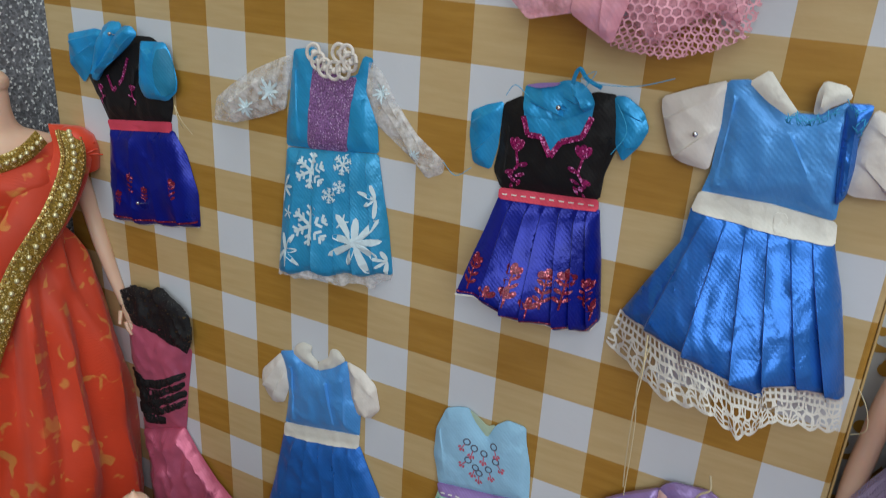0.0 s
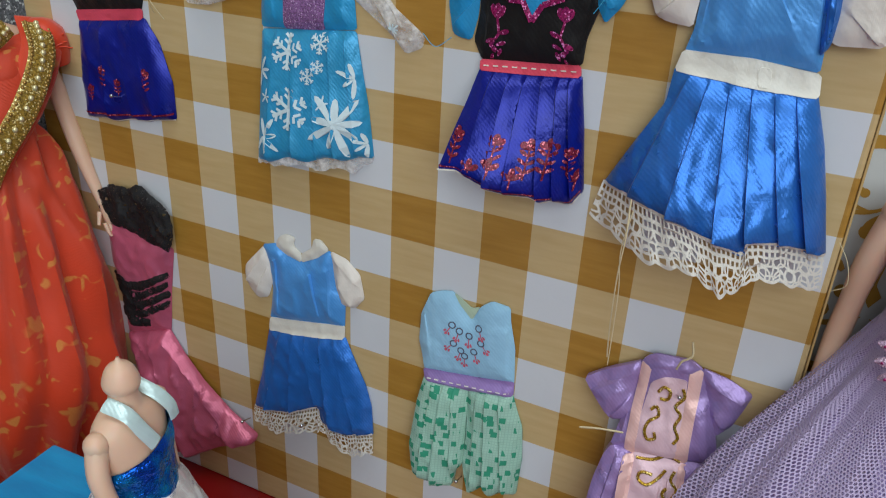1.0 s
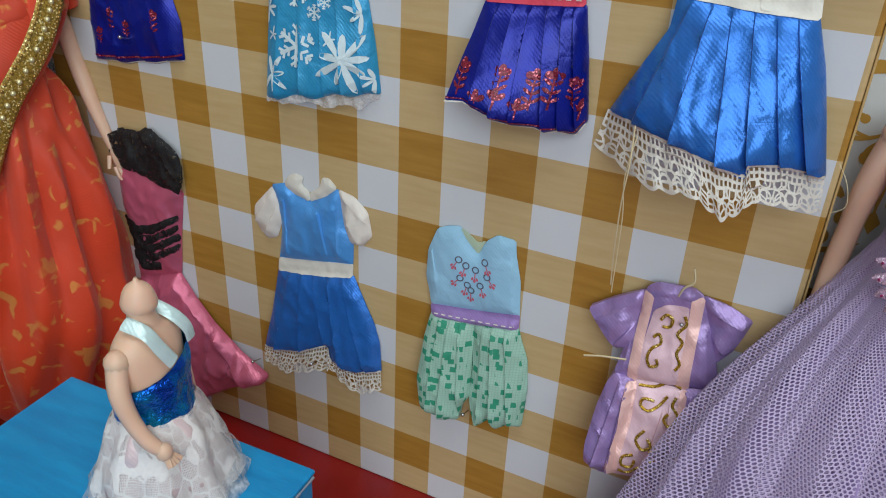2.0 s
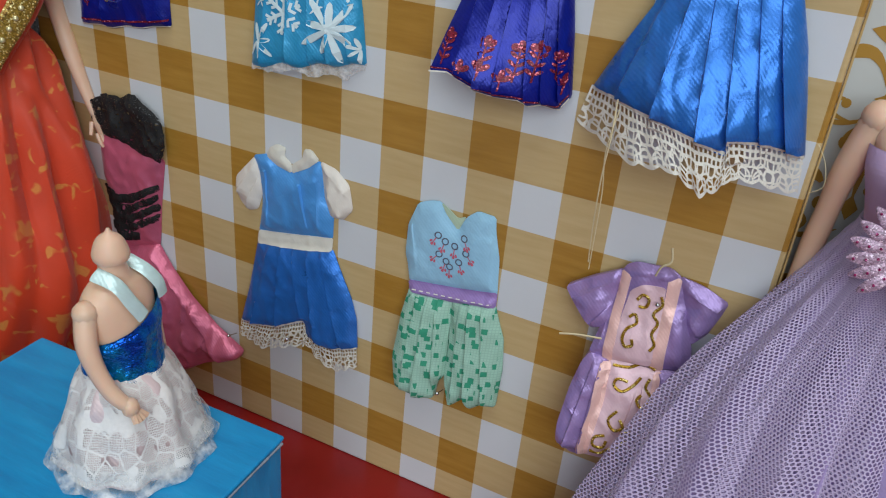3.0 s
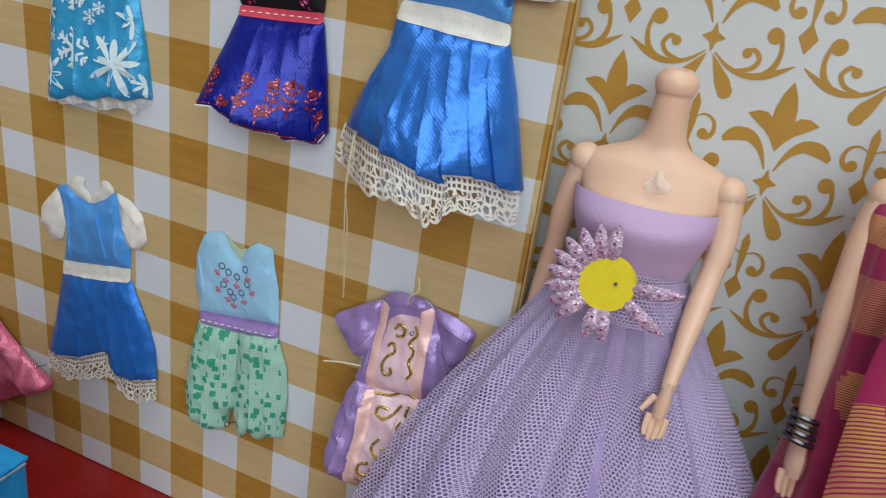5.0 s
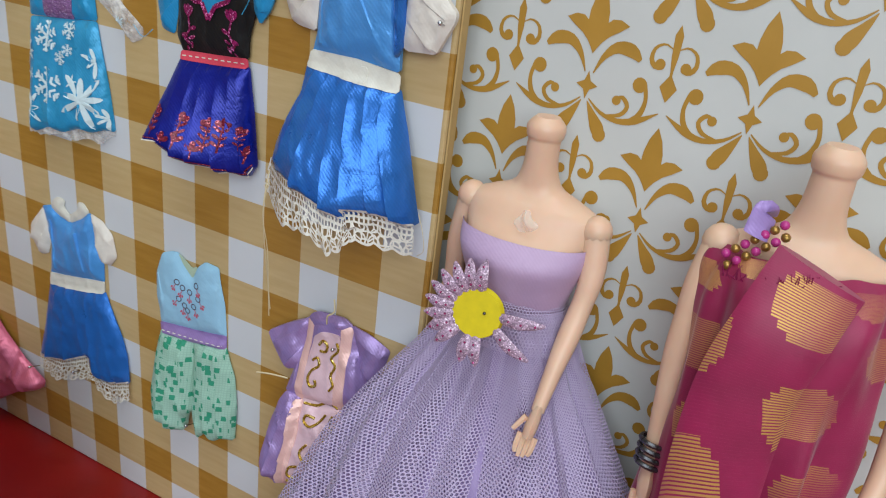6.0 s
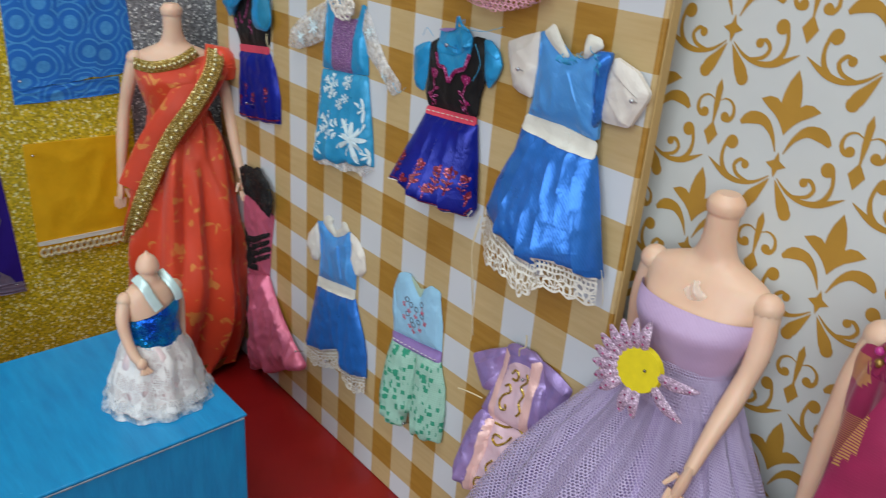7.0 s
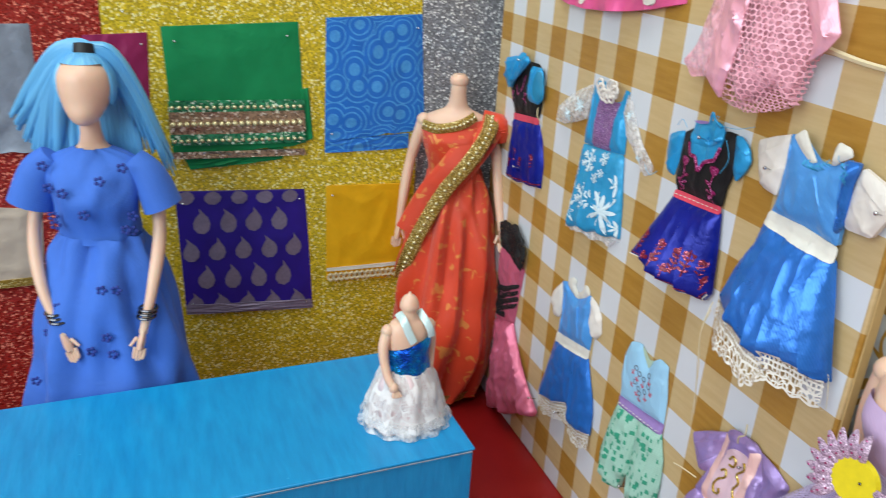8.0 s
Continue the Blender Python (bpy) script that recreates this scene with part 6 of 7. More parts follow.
# ---- dolls: each one plain mesh ----
def doll(at, yaw, label, arms, s=1.0, lean=0.0, head=False, legs=True):
    """arms: lists of (x, y, z) from shoulder to finger tips, in mm, as seen from the front (x to the viewer's right)."""
    bm = bmesh.new()
    rows = [(0.150, 0.0235, 0.0145, 0.001), (0.165, 0.024, 0.015, 0.001), (0.180, 0.0185, 0.0125, 0.0), (0.190, 0.0165, 0.0115, 0.0), (0.2, 0.018, 0.012, -0.001), (0.211, 0.0215, 0.0165, -0.003), (0.219, 0.022, 0.0155, -0.002),
            (0.226, 0.024, 0.012, 0.0), (0.2325, 0.0238, 0.0095, 0.001), (0.2360, 0.0168, 0.0082, 0.002), (0.2395, 0.0092, 0.0070, 0.002), (0.246, 0.0064, 0.0062, 0.001), (0.254, 0.0058, 0.0058, 0.0), (0.2565, 0.0058, 0.0058, 0.0), (0.258, 0.0066, 0.0066, 0.0), (0.2615, 0.0067, 0.0067, 0.0), (0.2645, 0.0042, 0.0045, 0.0)]
    fn = lambda u, v: (lambda r: Vector((r[1] * math.cos(6.2832 * u), r[3] + r[2] * math.sin(6.2832 * u), r[0])))(curve_at(rows, v))
    vs = grid(bm, fn, 28, 60, closed=True)
    bm.faces.new(vs[0])
    bm.faces.new(vs[-1])
    if legs:
        for f in (1, -1):
            tube(bm, [(f * 0.012, 0, 0.155), (f * 0.011, 0, 0.09), (f * 0.010, 0.001, 0.02), (f * 0.01, -0.006, 0.002)], [0.0115, 0.0085, 0.005, 0.004], 10, 16)
    for f, pts in zip((-1, 1), arms):
        p = [Vector(q) / 1000 for q in pts]
        ball(bm, p[0], 0.0056, 12)
        tube(bm, p, [0.0050, 0.0046, 0.0039, 0.0040, 0.0031, 0.0024], 12, 30)
        d = (p[-1] - p[-2]).normalized()
        side = d.cross(Vector((0, 1, 0))).normalized()
        tube(bm, [p[-1] - d * 0.002, p[-1] + d * 0.005, p[-1] + d * 0.010], [0.003, 0.0043, 0.0036], 8, 8, flat=0.55)
        for k in range(4):
            o = p[-1] + d * 0.009 + side * 0.0019 * (k - 1.5)
            tube(bm, [o, o + d * 0.005, o + d * (0.0085 - 0.001 * abs(k - 1.3)) - side * 0.0004 * (k - 1.5)], [0.0011, 0.001, 0.0007], 6, 5)
        tube(bm, [p[-1] + d * 0.003 - f * side * 0.003, p[-1] + d * 0.009 - f * side * 0.0058], [0.0012, 0.0009], 6, 4)
    if head:
        skull = [(0.2545, 0.0015, 0.002, -0.010), (0.2565, 0.0062, 0.008, -0.0075), (0.2610, 0.0098, 0.0125, -0.005), (0.2680, 0.0132, 0.0150, -0.002), (0.2760, 0.0150, 0.0160, -0.0008), (0.2840, 0.0140, 0.0155, 0.0), (0.2900, 0.0095, 0.0110, 0.001), (0.2930, 0.0015, 0.002, 0.001)]
        vs = grid(bm, lambda u, v: (lambda r: Vector((r[1] * math.cos(6.2832 * u), r[3] + r[2] * math.sin(6.2832 * u), r[0])))(curve_at(skull, v)), 28, 32, closed=True)
        bm.faces.new(vs[0])
        bm.faces.new(vs[-1])
    m = Matrix.Translation(at) @ pose(0, 0, 0, 0, 0, yaw) @ pose(0, 0, 0, lean, 0, 0) @ Matrix.Diagonal((s, s, s, 1))
    bmesh.ops.transform(bm, matrix=m, verts=bm.verts)
    solo("doll", bm, "skin", label, "doll", "fashion dolls", at=at)
    return m


def wrap(parent, name, mat, m, rows, label="", folds=0, amp=0.0, nv=40, nu=72, wr=0.0, seed=0, tilt=0.0, twist=0.0):
    """A garment piece lofted round a doll: rows of (z, half width, half depth, forward shift), metres."""
    bm = bmesh.new()
    per = 6.2832 * (rows[len(rows) // 2][1] + rows[len(rows) // 2][2]) / 2
    h = abs(rows[0][0] - rows[-1][0])

    def fn(u, v):
        r = curve_at(rows, v)
        a = 6.2832 * u
        k = 1.0
        q = noise.noise(Vector((3 * math.cos(a) + seed, 3 * math.sin(a), 4 * v)))
        f = amp * (pleat(u + twist * v + 0.05 * noise.noise(Vector((5 * u, v * 2, seed))), folds, 0.35) - 0.5) * v ** 0.7 if folds else 0.0
        d = f + wr * q
        return m @ Vector(((r[1] + d) * math.cos(a), r[3] + (r[2] + d) * math.sin(a), r[0] + 0.4 * wr * q * v + tilt * math.cos(a) * (1 - v)))

    grid(bm, fn, nu, nv, closed=True, uv=lambda u, v: (u * per, v * h))
    return part(name, bm, mat, parent, label)


def strip(parent, name, mat, m, pts, width, label="", n=40, thick=0.0012, side=(0, 0, 1)):
    """A flat band along a line on a doll."""
    bm = bmesh.new()

    def fn(u, v):
        p = curve_at(pts, v)
        t = (curve_at(pts, min(1, v + 0.02)) - curve_at(pts, max(0, v - 0.02))).normalized()
        w = t.cross(Vector((0, -1, 0))).normalized()
        a = 6.2832 * u
        return m @ (p + w * math.cos(a) * width / 2 + Vector((0, -1, 0)) * math.sin(a) * thick)

    vs = grid(bm, fn, 12, n, closed=True, uv=lambda u, v: (u * width * 2, v * 0.1))
    bm.faces.new(vs[0])
    bm.faces.new(vs[-1])
    return part(name, bm, mat, parent, label)


# lavender gown doll, leaning on the papered wall beside the checked board
at = (0.299, -0.004, 0.0)
m = doll(at, 4, "headless fashion doll leaning on the papered wall", ([(-23.5, 1, 230), (-27.5, 4, 210), (-29, 7, 190), (-31, 5, 172), (-33, 2, 155)], [(24.5, -1, 229), (26.5, -4, 213), (25, -8, 198), (23, -17, 182), (21.5, -25, 167)]), s=0.99, lean=-1.5)
g = thing("doll_gown", (0.299, -0.03, 0.0), "lavender tulle doll gown with glitter flower at waist", "doll gown")
wrap(g, "bodice", "lavender", m, [(0.2225, 0.0245, 0.0145, -0.0015), (0.215, 0.0236, 0.0178, -0.003), (0.205, 0.0205, 0.0155, -0.002), (0.195, 0.0182, 0.0132, -0.001), (0.186, 0.0195, 0.0138, -0.001)], "lavender knit bodice")
wrap(g, "lining", "tulle_under", m, [(0.196, 0.0185, 0.0135, -0.002), (0.170, 0.029, 0.015, -0.003), (0.12, 0.058, 0.027, -0.014), (0.06, 0.078, 0.036, -0.026), (0.003, 0.092, 0.042, -0.036)], folds=14, amp=0.011, nu=140, seed=2)
wrap(g, "tulle_layer", "tulle", m, [(0.197, 0.0195, 0.0145, -0.002), (0.172, 0.032, 0.0165, -0.0035), (0.12, 0.064, 0.030, -0.0155), (0.06, 0.086, 0.039, -0.0285), (0.002, 0.101, 0.045, -0.038)], "outer lavender tulle layer", folds=17, amp=0.012, nu=170, seed=5)
wrap(g, "tulle_layer", "tulle", m, [(0.197, 0.019, 0.014, -0.002), (0.172, 0.0305, 0.0158, -0.003), (0.12, 0.061, 0.0285, -0.0145), (0.06, 0.082, 0.0375, -0.0275), (0.002, 0.097, 0.0435, -0.037)], folds=13, amp=0.009, nu=140, seed=9)
wrap(g, "sash", "tulle", m, [(0.2, 0.0185, 0.0145, -0.001), (0.195, 0.0205, 0.0165, -0.001), (0.188, 0.0215, 0.0172, -0.001), (0.182, 0.0235, 0.018, -0.002)], "gathered tulle sash", wr=0.0012, nv=12, seed=3)
fl = Vector((0.2955, -0.0268, 0.1975))
flower = part("flower", (lambda b: (bmesh.ops.create_cone(b, cap_ends=True, segments=32, radius1=0.0094, radius2=0.0088, depth=0.0022, matrix=Matrix.Translation(fl) @ pose(0, 0, 0, 82, 0, 6)), b)[1])(bmesh.new()), "yellow", g, "yellow foam flower centre", smooth=False)
fx, fz = Vector((1, 0.1, 0.0)).normalized(), Vector((0, 0.14, 1)).normalized()
for k in range(21):
    a = 6.2832 * (k + 0.3) / 21
    if k in (1, 2, 3, 4, 14, 17, 18, 20):
        continue
    d = fx * math.cos(a) + fz * math.sin(a)
    w = fx * -math.sin(a) + fz * math.cos(a)
    ln = 0.0118 if k not in (0, 19) else 0.0165
    bm = bmesh.new()
    lay = [fl + d * 0.0075 + Vector((0, -0.0002, 0)), fl + d * (0.0075 + ln * 0.5) + Vector((0, -0.0022, 0)), fl + d * (0.0075 + ln) + Vector((0, -0.0006, 0))]
    grid(bm, lambda u, v: curve_at(lay, v) + w * max(0.05, math.sin(3.1416 * min(1, 0.12 + v * 0.88))) ** 0.7 * 0.0023 * math.cos(6.2832 * u) + Vector((0, -0.0007, 0)) * math.sin(6.2832 * u), 10, 10, closed=True)
    pt = part("petal", bm, "petal", flower)
    bm = bmesh.new()
    for q in range(3):
        ball(bm, curve_at(lay, 0.3 + 0.25 * q) + Vector((0, -0.0009, 0)), 0.00045, 6)
    part("glitter_dot", bm, "mag_glitter", pt)
bm = bmesh.new()
ball(bm, fl + Vector((0.003, -0.0012, 0.0012)), 0.0006, 8)
part("pin_head", bm, "dark_metal", flower)

bm = bmesh.new()
grid(bm, lambda u, v: Vector((0.302 + 0.0062 * (u - 0.5) * (1 + 0.4 * math.sin(5 * v)), -0.0115 - 0.0016 * math.sin(3.1416 * u) * math.sin(3.1416 * v) - 0.0006 * math.sin(9 * u + 5 * v), 0.2285 + 0.0065 * (v - 0.5) * (1 + 0.3 * math.sin(4 * u)))), 12, 12)
solo("tape", bm, CLEAR, "crumpled clear sticky tape on the doll's chest", "tape")

rnd0 = random.Random(9)
# magenta sari doll further along the papered wall
at = (0.389, -0.011, 0.0)
m = doll(at, 8, "headless fashion doll dressed in a magenta sari", ([(-23.5, -1, 231), (-26.5, -4, 217), (-27.5, -6, 203), (-27.5, -10, 181), (-27, -14, 158)], [(28, 0, 236), (34, 0, 215), (36, -6, 195), (34, -14, 178), (30, -22, 165)]), s=1.04, lean=-1.0)
g = thing("doll_sari", (0.389, -0.02, 0.0), "magenta cotton doll sari with woven gold checks", "doll sari")
wrap(g, "drape", "magenta", m, [(0.2325, 0.0225, 0.0125, -0.002), (0.2265, 0.0258, 0.0175, -0.003), (0.215, 0.0268, 0.0215, -0.004), (0.195, 0.0268, 0.022, -0.005), (0.175, 0.0262, 0.0225, -0.006), (0.145, 0.0275, 0.0235, -0.006), (0.1, 0.033, 0.0255, -0.006), (0.05, 0.04, 0.027, -0.005), (0.002, 0.044, 0.028, -0.005)], folds=8, amp=0.005, wr=0.0042, nu=150, nv=70, seed=12)
strip(g, "shoulder_fold", "magenta", m, [(0.002, -0.0175, 0.2345), (-0.004, -0.0265, 0.22), (-0.009, -0.029, 0.2), (-0.010, -0.031, 0.17), (-0.008, -0.034, 0.13)], 0.026, thick=0.0028)
bm = bmesh.new()
for k in range(46):
    q = rnd0.random()
    p = m @ Vector((-0.0245 + 0.03 * q, -0.0175 - 0.006 * math.sin(3 * q), 0.2275 + 0.004 * q))
    tube(bm, [p, p + Vector((rnd0.uniform(-0.002, 0.002), -0.001, rnd0.uniform(0.001, 0.005)))], [0.00022, 0.00012], 4, 3)
part("frayed_edge", bm, "magenta_cloth", g, "frayed magenta threads")
strip(g, "blouse_strap", "lilac_belt", m, [(-0.016, -0.012, 0.2385), (-0.0145, -0.004, 0.2435), (-0.014, 0.004, 0.24)], 0.007)
beads = [(m @ Vector((-0.022 + 0.0021 * k + 0.001 * r, -0.011 - 0.001 * r, 0.2315 + 0.0019 * k - 0.003 * r)), (k + r) % 2) for k in range(7) for r in (0, 1)]
nl = thing("bead_necklace", tuple(beads[6][0]), "pink and gold bead string on the doll's shoulder", "necklace")
studs("bead", "bead", nl, [p for p, q in beads if q == 0], 0.0014)
studs("bead", "gold_bead", nl, [p for p, q in beads if q == 1], 0.0014)
for k in range(4):
    bm = bmesh.new()
    c, d = m @ Vector((-0.0271, -0.0125 - 0.0004 * k, 0.1665 - 0.0024 * k)), Vector((-0.08, -0.24, -0.96)).normalized()
    a, b = d.orthogonal().normalized(), d.cross(d.orthogonal().normalized())
    tube(bm, [c + (a * math.cos(6.2832 * q / 12) + b * math.sin(6.2832 * q / 12)) * 0.0046 for q in range(13)], [0.0009], 6, 24, caps=False)
    solo("bangle", bm, "dark_metal", "thin dark metal bangle on the doll's wrist", "bangle", "bangles")

# orange sari doll in the corner
at = (-0.088, -0.036, 0.0)
m = doll(at, 66, "headless fashion doll in an orange sari in the corner", ([(-24.5, 0, 229), (-31, 2, 208), (-35, 2, 190), (-38, -2, 165), (-40, -5, 145)], [(24.5, 0, 229), (31, 0, 208), (34, -2, 190), (37, -8, 168), (40, -14, 150)]), s=1.02, lean=-2.0)
g = thing("doll_sari", (-0.088, -0.036, 0.0), "orange brocade doll sari with gold braid border", "doll sari")
wrap(g, "skirt", "orange", m, [(0.192, 0.019, 0.0145, -0.001), (0.17, 0.027, 0.0195, -0.002), (0.135, 0.034, 0.026, -0.004), (0.095, 0.0385, 0.030, -0.006), (0.055, 0.0405, 0.031, -0.007), (0.022, 0.034, 0.028, -0.006), (0.004, 0.0255, 0.023, -0.005)], folds=10, amp=0.009, wr=0.007, nu=130, nv=60, seed=21, twist=0.16)
wrap(g, "blouse", "orange", m, [(0.2275, 0.0258, 0.0145, -0.001), (0.218, 0.0252, 0.0185, -0.003), (0.208, 0.0228, 0.018, -0.0025), (0.195, 0.0195, 0.0145, -0.001), (0.185, 0.021, 0.0155, -0.001)], wr=0.0006, seed=22)
line = [(0.0265, -0.004, 0.2365), (0.0235, -0.0175, 0.2245), (0.0115, -0.0245, 0.205), (-0.006, -0.0225, 0.18), (-0.021, -0.0235, 0.15), (-0.031, -0.0225, 0.125), (-0.036, -0.012, 0.105)]
strip(g, "drape", "orange", m, [(x + 0.002, y + 0.0052, z + 0.001) for x, y, z in line], 0.017, "pleated shoulder drape", thick=0.0024)
strip(g, "drape", "orange", m, [(x - 0.0105, y + 0.002, z - 0.003) for x, y, z in line[:5]], 0.019, thick=0.002)
bd = strip(g, "braid_border", "braid", m, [(x, y - 0.0022, z) for x, y, z in line], 0.0112, "gold braid border", thick=0.0011)
studs("stone", "stone", bd, [m @ curve_at([(x, y - 0.0035, z) for x, y, z in line], k / 33) for k in range(34)], 0.0013)
for s in (-1, 1):
    pts = []
    for k in range(64):
        v = k / 63
        t = (curve_at(line, min(1, v + 0.02)) - curve_at(line, max(0, v - 0.02))).normalized()
        pts.append(m @ (curve_at([(x, y - 0.0031, z) for x, y, z in line], v) + t.cross(Vector((0, -1, 0))).normalized() * 0.0043 * s))
    studs("bead", "gold_bead", bd, pts, 0.0008)
nk = strip(g, "neck_braid", "braid", m, [(-0.025, -0.008, 0.2275), (-0.015, -0.0165, 0.2265), (-0.004, -0.0175, 0.228), (0.006, -0.0165, 0.2315), (0.014, -0.012, 0.2365)], 0.0075, "gold braid neckline", thick=0.0009)
studs("stone", "stone", nk, [m @ curve_at([(-0.025, -0.0095, 0.2275), (-0.015, -0.018, 0.2265), (-0.004, -0.019, 0.228), (0.006, -0.018, 0.2315), (0.014, -0.0135, 0.2365)], (k + 0.5) / 14) for k in range(14)], 0.0011)
bm = bmesh.new()
for k in range(60):
    a = random.random() * 6.2832
    p = m @ Vector((0.031 + 0.004 * math.cos(a), -0.006 + 0.006 * math.sin(a), 0.2255 + 0.010 * (random.random() - 0.5)))
    tube(bm, [p, p + Vector((0.004 * (random.random() - 0.2), 0.005 * random.random(), 0.004 * (random.random() - 0.5)))], [0.0005, 0.0003], 4, 2)
tube(bm, [m @ Vector(q) for q in ((0.024, 0.0, 0.232), (0.031, -0.004, 0.229), (0.033, -0.004, 0.217))], [0.006, 0.0085, 0.006], 12, 10)
part("sleeve_puff", bm, "orange", g, "frayed orange sleeve")
wrap(g, "hem_border", "braid", m, [(0.012, 0.0285, 0.0255, -0.006), (0.003, 0.025, 0.0235, -0.005)], "gold hem", nv=4)

# blue-haired doll behind the counter
at = (-0.045, -0.287, 0.0)
m = doll(at, 76, "fashion doll with blue ponytail standing behind the counter", ([(-25, 2, 226), (-35, 0, 205), (-38, -8, 182), (-31, -24, 154), (-18, -36, 130)], [(25, 2, 226), (34, 0, 205), (36, -8, 184), (33, -26, 156), (28, -36, 132)]), s=1.0, head=True)
g = thing("doll_gown", at, "blue cotton doll gown with small dark flower print", "doll gown")
wrap(g, "bodice", "gown_blue", m, [(0.2395, 0.010, 0.009, 0.001), (0.233, 0.0245, 0.0125, 0.0), (0.222, 0.0272, 0.0185, -0.002), (0.21, 0.0262, 0.0205, -0.003), (0.195, 0.0235, 0.018, -0.002), (0.182, 0.0235, 0.0175, -0.001)], wr=0.0026, seed=31)
sk = wrap(g, "skirt", "gown_blue", m, [(0.186, 0.024, 0.018, -0.001), (0.165, 0.033, 0.025, -0.003), (0.12, 0.045, 0.034, -0.006), (0.07, 0.053, 0.040, -0.008), (0.004, 0.058, 0.044, -0.008)], folds=7, amp=0.008, wr=0.006, nu=100, seed=33)
for f in (-1, 1):
    bm = bmesh.new()
    tube(bm, [m @ Vector((f * 0.022, 0.0, 0.232)), m @ Vector((f * 0.0315, -0.001, 0.222)), m @ Vector((f * 0.0385, -0.002, 0.203))], [0.0095, 0.0125, 0.0145], 16, 14, flat=0.8)
    part("sleeve", bm, "gown_blue", g)
for f, z in ((-1, 0.139), (1, 0.142)):
    bm = bmesh.new()
    for r in range(3):
        c = m @ Vector((-0.0215 - 0.0012 * r if f < 0 else 0.0300 + 0.0005 * r, -0.032 + 0.001 * r, z + 0.0022 * r))
        tube(bm, [c + Vector((0.0052 * math.cos(6.2832 * q / 10), 0.0052 * math.sin(6.2832 * q / 10), 0)) for q in range(11)], [0.0009], 6, 20, caps=False)
    solo("bracelet", bm, "dark_metal", "silver bracelet on the doll's wrist", "bracelet", "bracelets")
rnd = random.Random(5)
for k in range(34):
    z, a = rnd.uniform(0.07, 0.235), rnd.uniform(-2.75, -0.4)
    rx, ry, sh = (0.0275, 0.0208, -0.003) if z > 0.19 else (0.033 + (0.165 - z) * 0.22, 0.026 + (0.165 - z) * 0.15, -0.004 - (0.165 - z) * 0.04)
    if 0.165 < z < 0.19:
        continue
    o = Vector((rx * math.cos(a), sh + ry * math.sin(a) - 0.0028, z))
    bm = bmesh.new()
    for q in range(5):
        ball(bm, m @ (o + Vector((0.0022 * math.cos(1.2566 * q), 0, 0.0022 * math.sin(1.2566 * q)))), 0.0012, 6, scale=(1, 1, 1))
    part("flower_print", bm, "gown_print", sk)
# hair: a cap and many locks drawn back to a black band
hd = m @ Vector((0, 0.0, 0.2745))
hg = thing("doll_wig", hd, "long bright blue doll hair tied with a black band", "doll hair")
bm = bmesh.new()
grid(bm, lambda u, v: m @ Vector((0.0172 * math.cos(6.2832 * u) * math.sin((2.1 if math.sin(6.2832 * u) > -0.35 else 0.78) * v + 0.02), 0.0015 + 0.0178 * math.sin(6.2832 * u) * math.sin((2.1 if math.sin(6.2832 * u) > -0.35 else 0.78) * v + 0.02), 0.2755 + 0.0195 * math.cos((2.1 if math.sin(6.2832 * u) > -0.35 else 0.78) * v))), 40, 14, closed=True, uv=lambda u, v: (u * 0.1, v * 0.03))
part("hair_cap", bm, "hair", hg)
bm = bmesh.new()
tube(bm, [m @ Vector(q) for q in ((0, 0.004, 0.292), (0, 0.006, 0.2985))], [0.0062, 0.0058], 14, 6)
part("hair_band", bm, "black_band", hg, "black hair band")
for k in range(130):
    side = -1 if k % 2 else 1
    w = rnd.uniform(0, 1)
    top = Vector((rnd.uniform(-0.003, 0.003), 0.007, 0.2985))
    if side > 0:
        end = Vector((0.020 + 0.024 * w, 0.014 + 0.01 * rnd.random(), 0.222 + 0.028 * (1 - w) + rnd.uniform(-0.008, 0.008)))
        mid = Vector((0.0165 + 0.008 * w, 0.010, 0.274 + 0.012 * rnd.random()))
    else:
        end = Vector((-0.026 - 0.026 * w, 0.014 + 0.008 * rnd.random(), 0.220 + 0.035 * w + rnd.uniform(-0.01, 0.006)))
        mid = Vector((-0.0165 - 0.009 * w, 0.010, 0.274 + 0.012 * rnd.random()))
    bm = bmesh.new()
    tube(bm, [m @ q for q in (top, top * 0.4 + mid * 0.6 + Vector((0, 0, 0.004)), mid * 0.7 + end * 0.3, end)], [0.0022, 0.0038, 0.0034, 0.0008], 7, 14, flat=0.5)
    part("hair_lock", bm, "hair", hg)
for k in range(22):
    x = rnd.uniform(-0.016, 0.016)
    bm = bmesh.new()
    tube(bm, [m @ Vector(q) for q in ((x, 0.010, 0.286), (x * 1.25, 0.017, 0.262), (x * 1.5, 0.017, 0.235), (x * 1.7, 0.016, 0.20 + 0.02 * rnd.random()))], [0.002, 0.003, 0.0028, 0.0008], 6, 12, flat=0.6)
    part("hair_lock", bm, "hair", hg)

# small headless doll on the counter
at = (0.0795, -0.1255, CT)


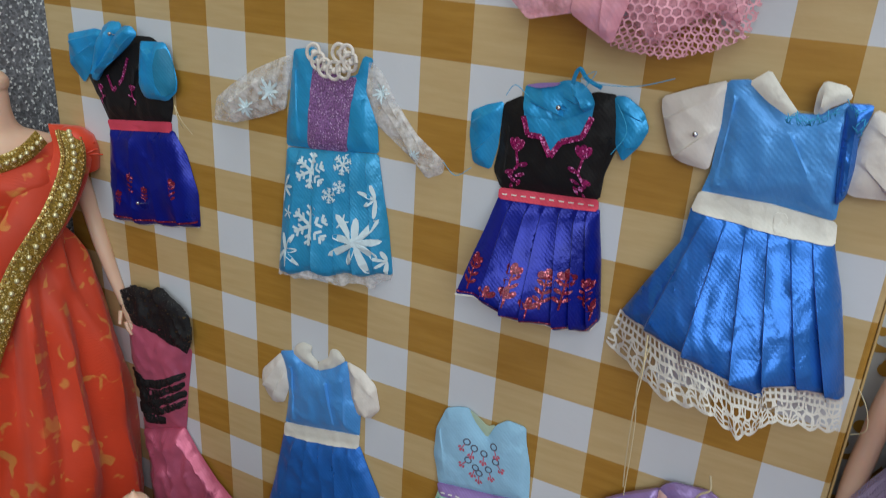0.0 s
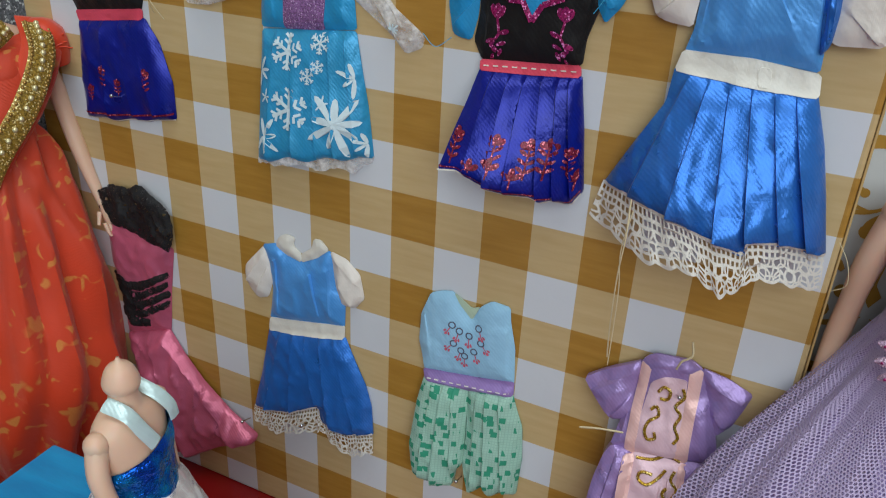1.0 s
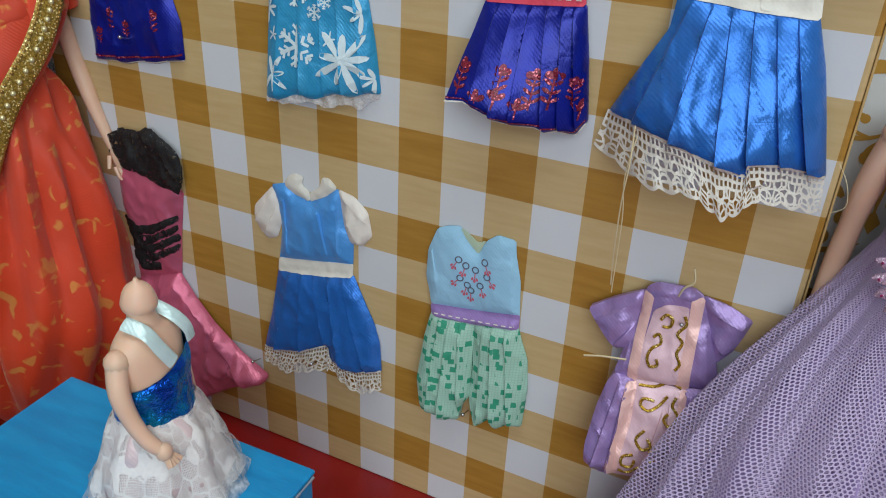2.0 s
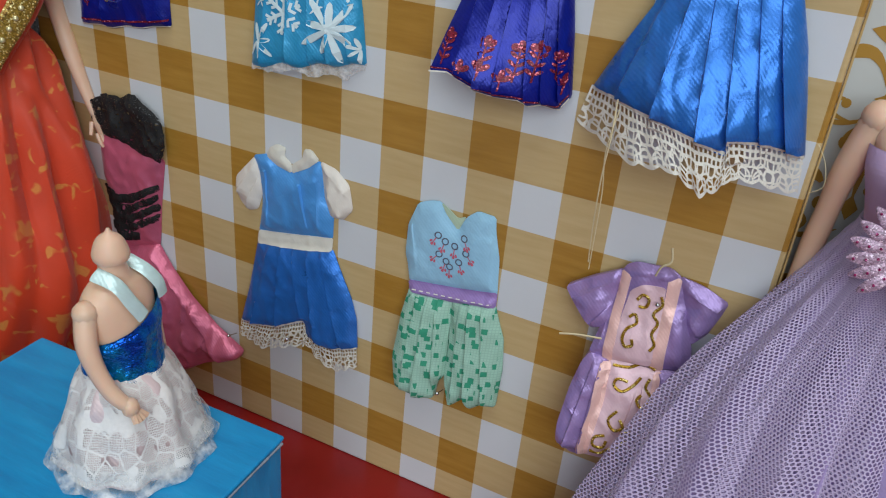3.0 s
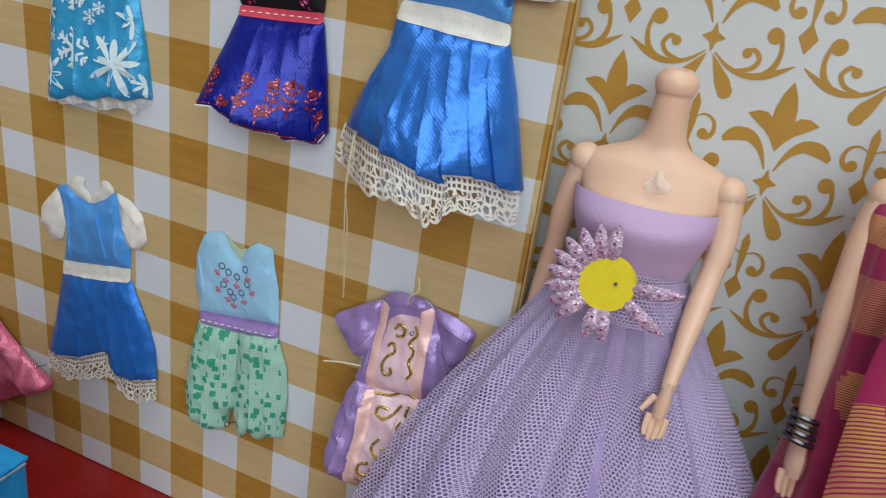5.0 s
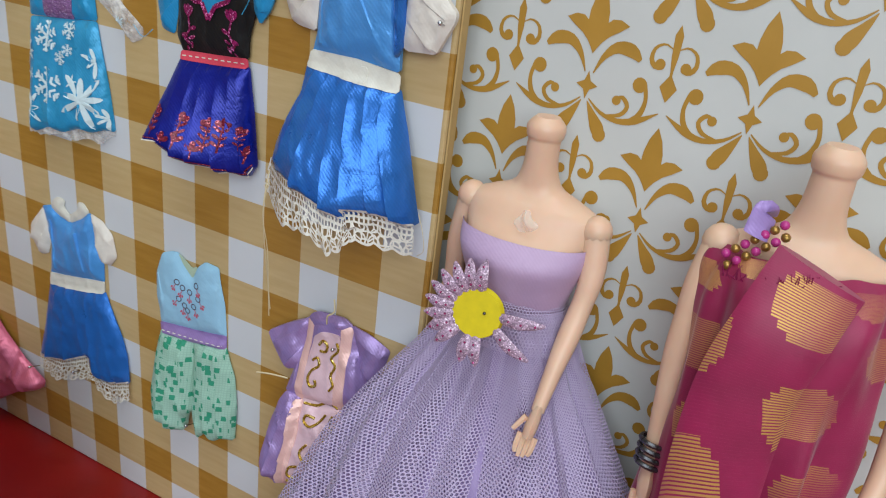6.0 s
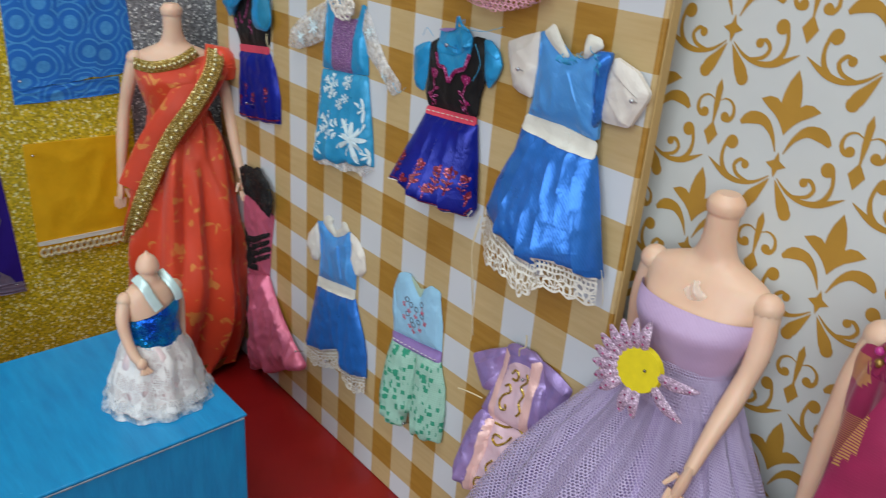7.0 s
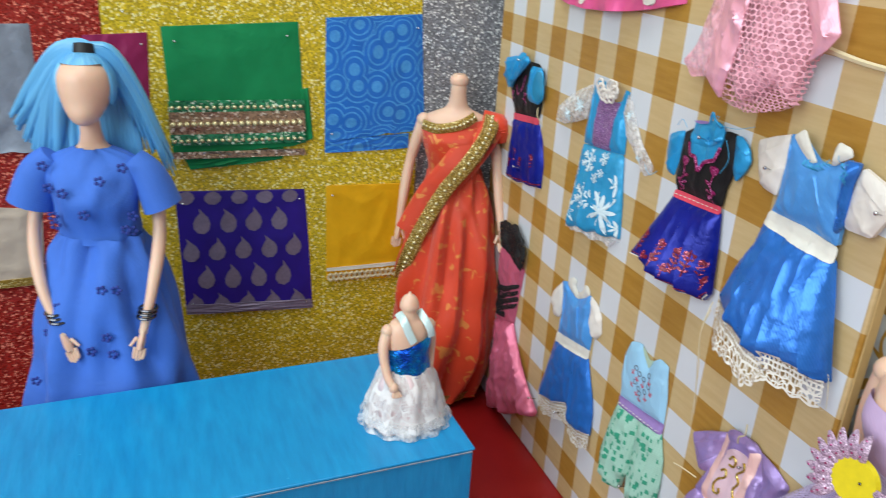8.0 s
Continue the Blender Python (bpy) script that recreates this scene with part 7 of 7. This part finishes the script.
def small_doll(at, yaw):
    bm = bmesh.new()
    rows = [(0.0, 0.010, 0.010, 0), (0.02, 0.0115, 0.0105, 0), (0.034, 0.0115, 0.0098, 0), (0.044, 0.0122, 0.0098, 0), (0.053, 0.0128, 0.0085, 0), (0.058, 0.0105, 0.0066, 0), (0.0605, 0.0056, 0.005, 0), (0.0648, 0.0040, 0.0040, 0), (0.0656, 0.0050, 0.0050, 0), (0.0678, 0.0054, 0.0054, 0), (0.0718, 0.0038, 0.0038, 0), (0.0738, 0.0012, 0.0012, 0), (0.0752, 0.0004, 0.0004, 0)]
    vs = grid(bm, lambda u, v: (lambda r: Vector((r[1] * math.cos(6.2832 * u), r[3] + r[2] * math.sin(6.2832 * u), r[0])))(curve_at(rows, v)), 24, 48, closed=True)
    bm.faces.new(vs[0])
    for f in (-1, 1):
        p = [Vector(q) / 1000 for q in ((f * 12.4, 0, 54), (f * 15.4, -2, 46), (f * 15.6, -5, 38), (f * 14.6, -9, 31), (f * 12.8, -13, 27))]
        if f > 0:
            p = [Vector(q) / 1000 for q in ((12.4, 0, 54), (14.4, 1, 46), (14.2, 0, 38), (13.2, -2, 31), (12.2, -4, 26))]
        ball(bm, p[0], 0.0039, 10)
        tube(bm, p, [0.0034, 0.0032, 0.0027, 0.0025, 0.0021], 10, 20)
        ball(bm, p[-1], 0.0028, 10, scale=(1, 1, 1.1))
        for k in range(4):
            tube(bm, [p[-1], p[-1] + Vector((-f * 0.001 + 0.0016 * (k - 1.5), -0.003, -0.0045 + 0.0004 * abs(k - 1.5)))], [0.0013, 0.0009], 6, 4)
    m = Matrix.Translation(at) @ pose(0, 0, 0, 0, 0, yaw) @ Matrix.Diagonal((1.02, 1.02, 1.1, 1))
    bmesh.ops.transform(bm, matrix=m, verts=bm.verts)
    solo("doll", bm, "skin", "small headless toddler doll standing on the blue counter", "doll", at=at)
    return m


m = small_doll(at, 94)
g = thing("doll_dress", at, "blue foil and white lace dress on the small doll", "doll dress")
wrap(g, "bodice", "foil", m, [(0.0490, 0.0132, 0.0104, 0), (0.045, 0.0134, 0.0112, -0.0003), (0.038, 0.0127, 0.0114, 0), (0.029, 0.0132, 0.0124, 0)], "crinkled blue foil bodice", wr=0.0008, nv=16, seed=41, tilt=0.0045)
wrap(g, "underskirt", "white_underskirt", m, [(0.033, 0.0125, 0.0112, 0), (0.025, 0.0165, 0.0150, 0), (0.012, 0.0205, 0.0190, 0), (0.001, 0.0235, 0.0225, 0)], folds=9, amp=0.003, wr=0.001, seed=42)
wrap(g, "lace_skirt", "lace_big", m, [(0.0325, 0.0132, 0.0118, 0), (0.025, 0.0175, 0.0160, 0), (0.012, 0.0220, 0.0205, 0), (0.003, 0.0250, 0.0240, 0)], "white flower lace overskirt", folds=9, amp=0.003, wr=0.001, seed=43)
wrap(g, "hem_net", "sheer", m, [(0.008, 0.0235, 0.0225, 0), (0.0005, 0.0275, 0.0265, 0)], folds=12, amp=0.0025, nv=6, seed=44)
strip(g, "neck_ribbon", "ribbon_pale", m, [(-0.0062, 0.001, 0.0632), (-0.0052, -0.0058, 0.0612), (-0.0035, -0.0088, 0.0560), (-0.001, -0.0108, 0.0505)], 0.0045, "pale satin ribbon", thick=0.0006, n=20)
strip(g, "neck_ribbon", "ribbon_pale", m, [(0.0062, 0.001, 0.0632), (0.0075, -0.0052, 0.0605), (0.0095, -0.0082, 0.056), (0.0105, -0.0085, 0.0515)], 0.004, "pale satin ribbon", thick=0.0006, n=20)
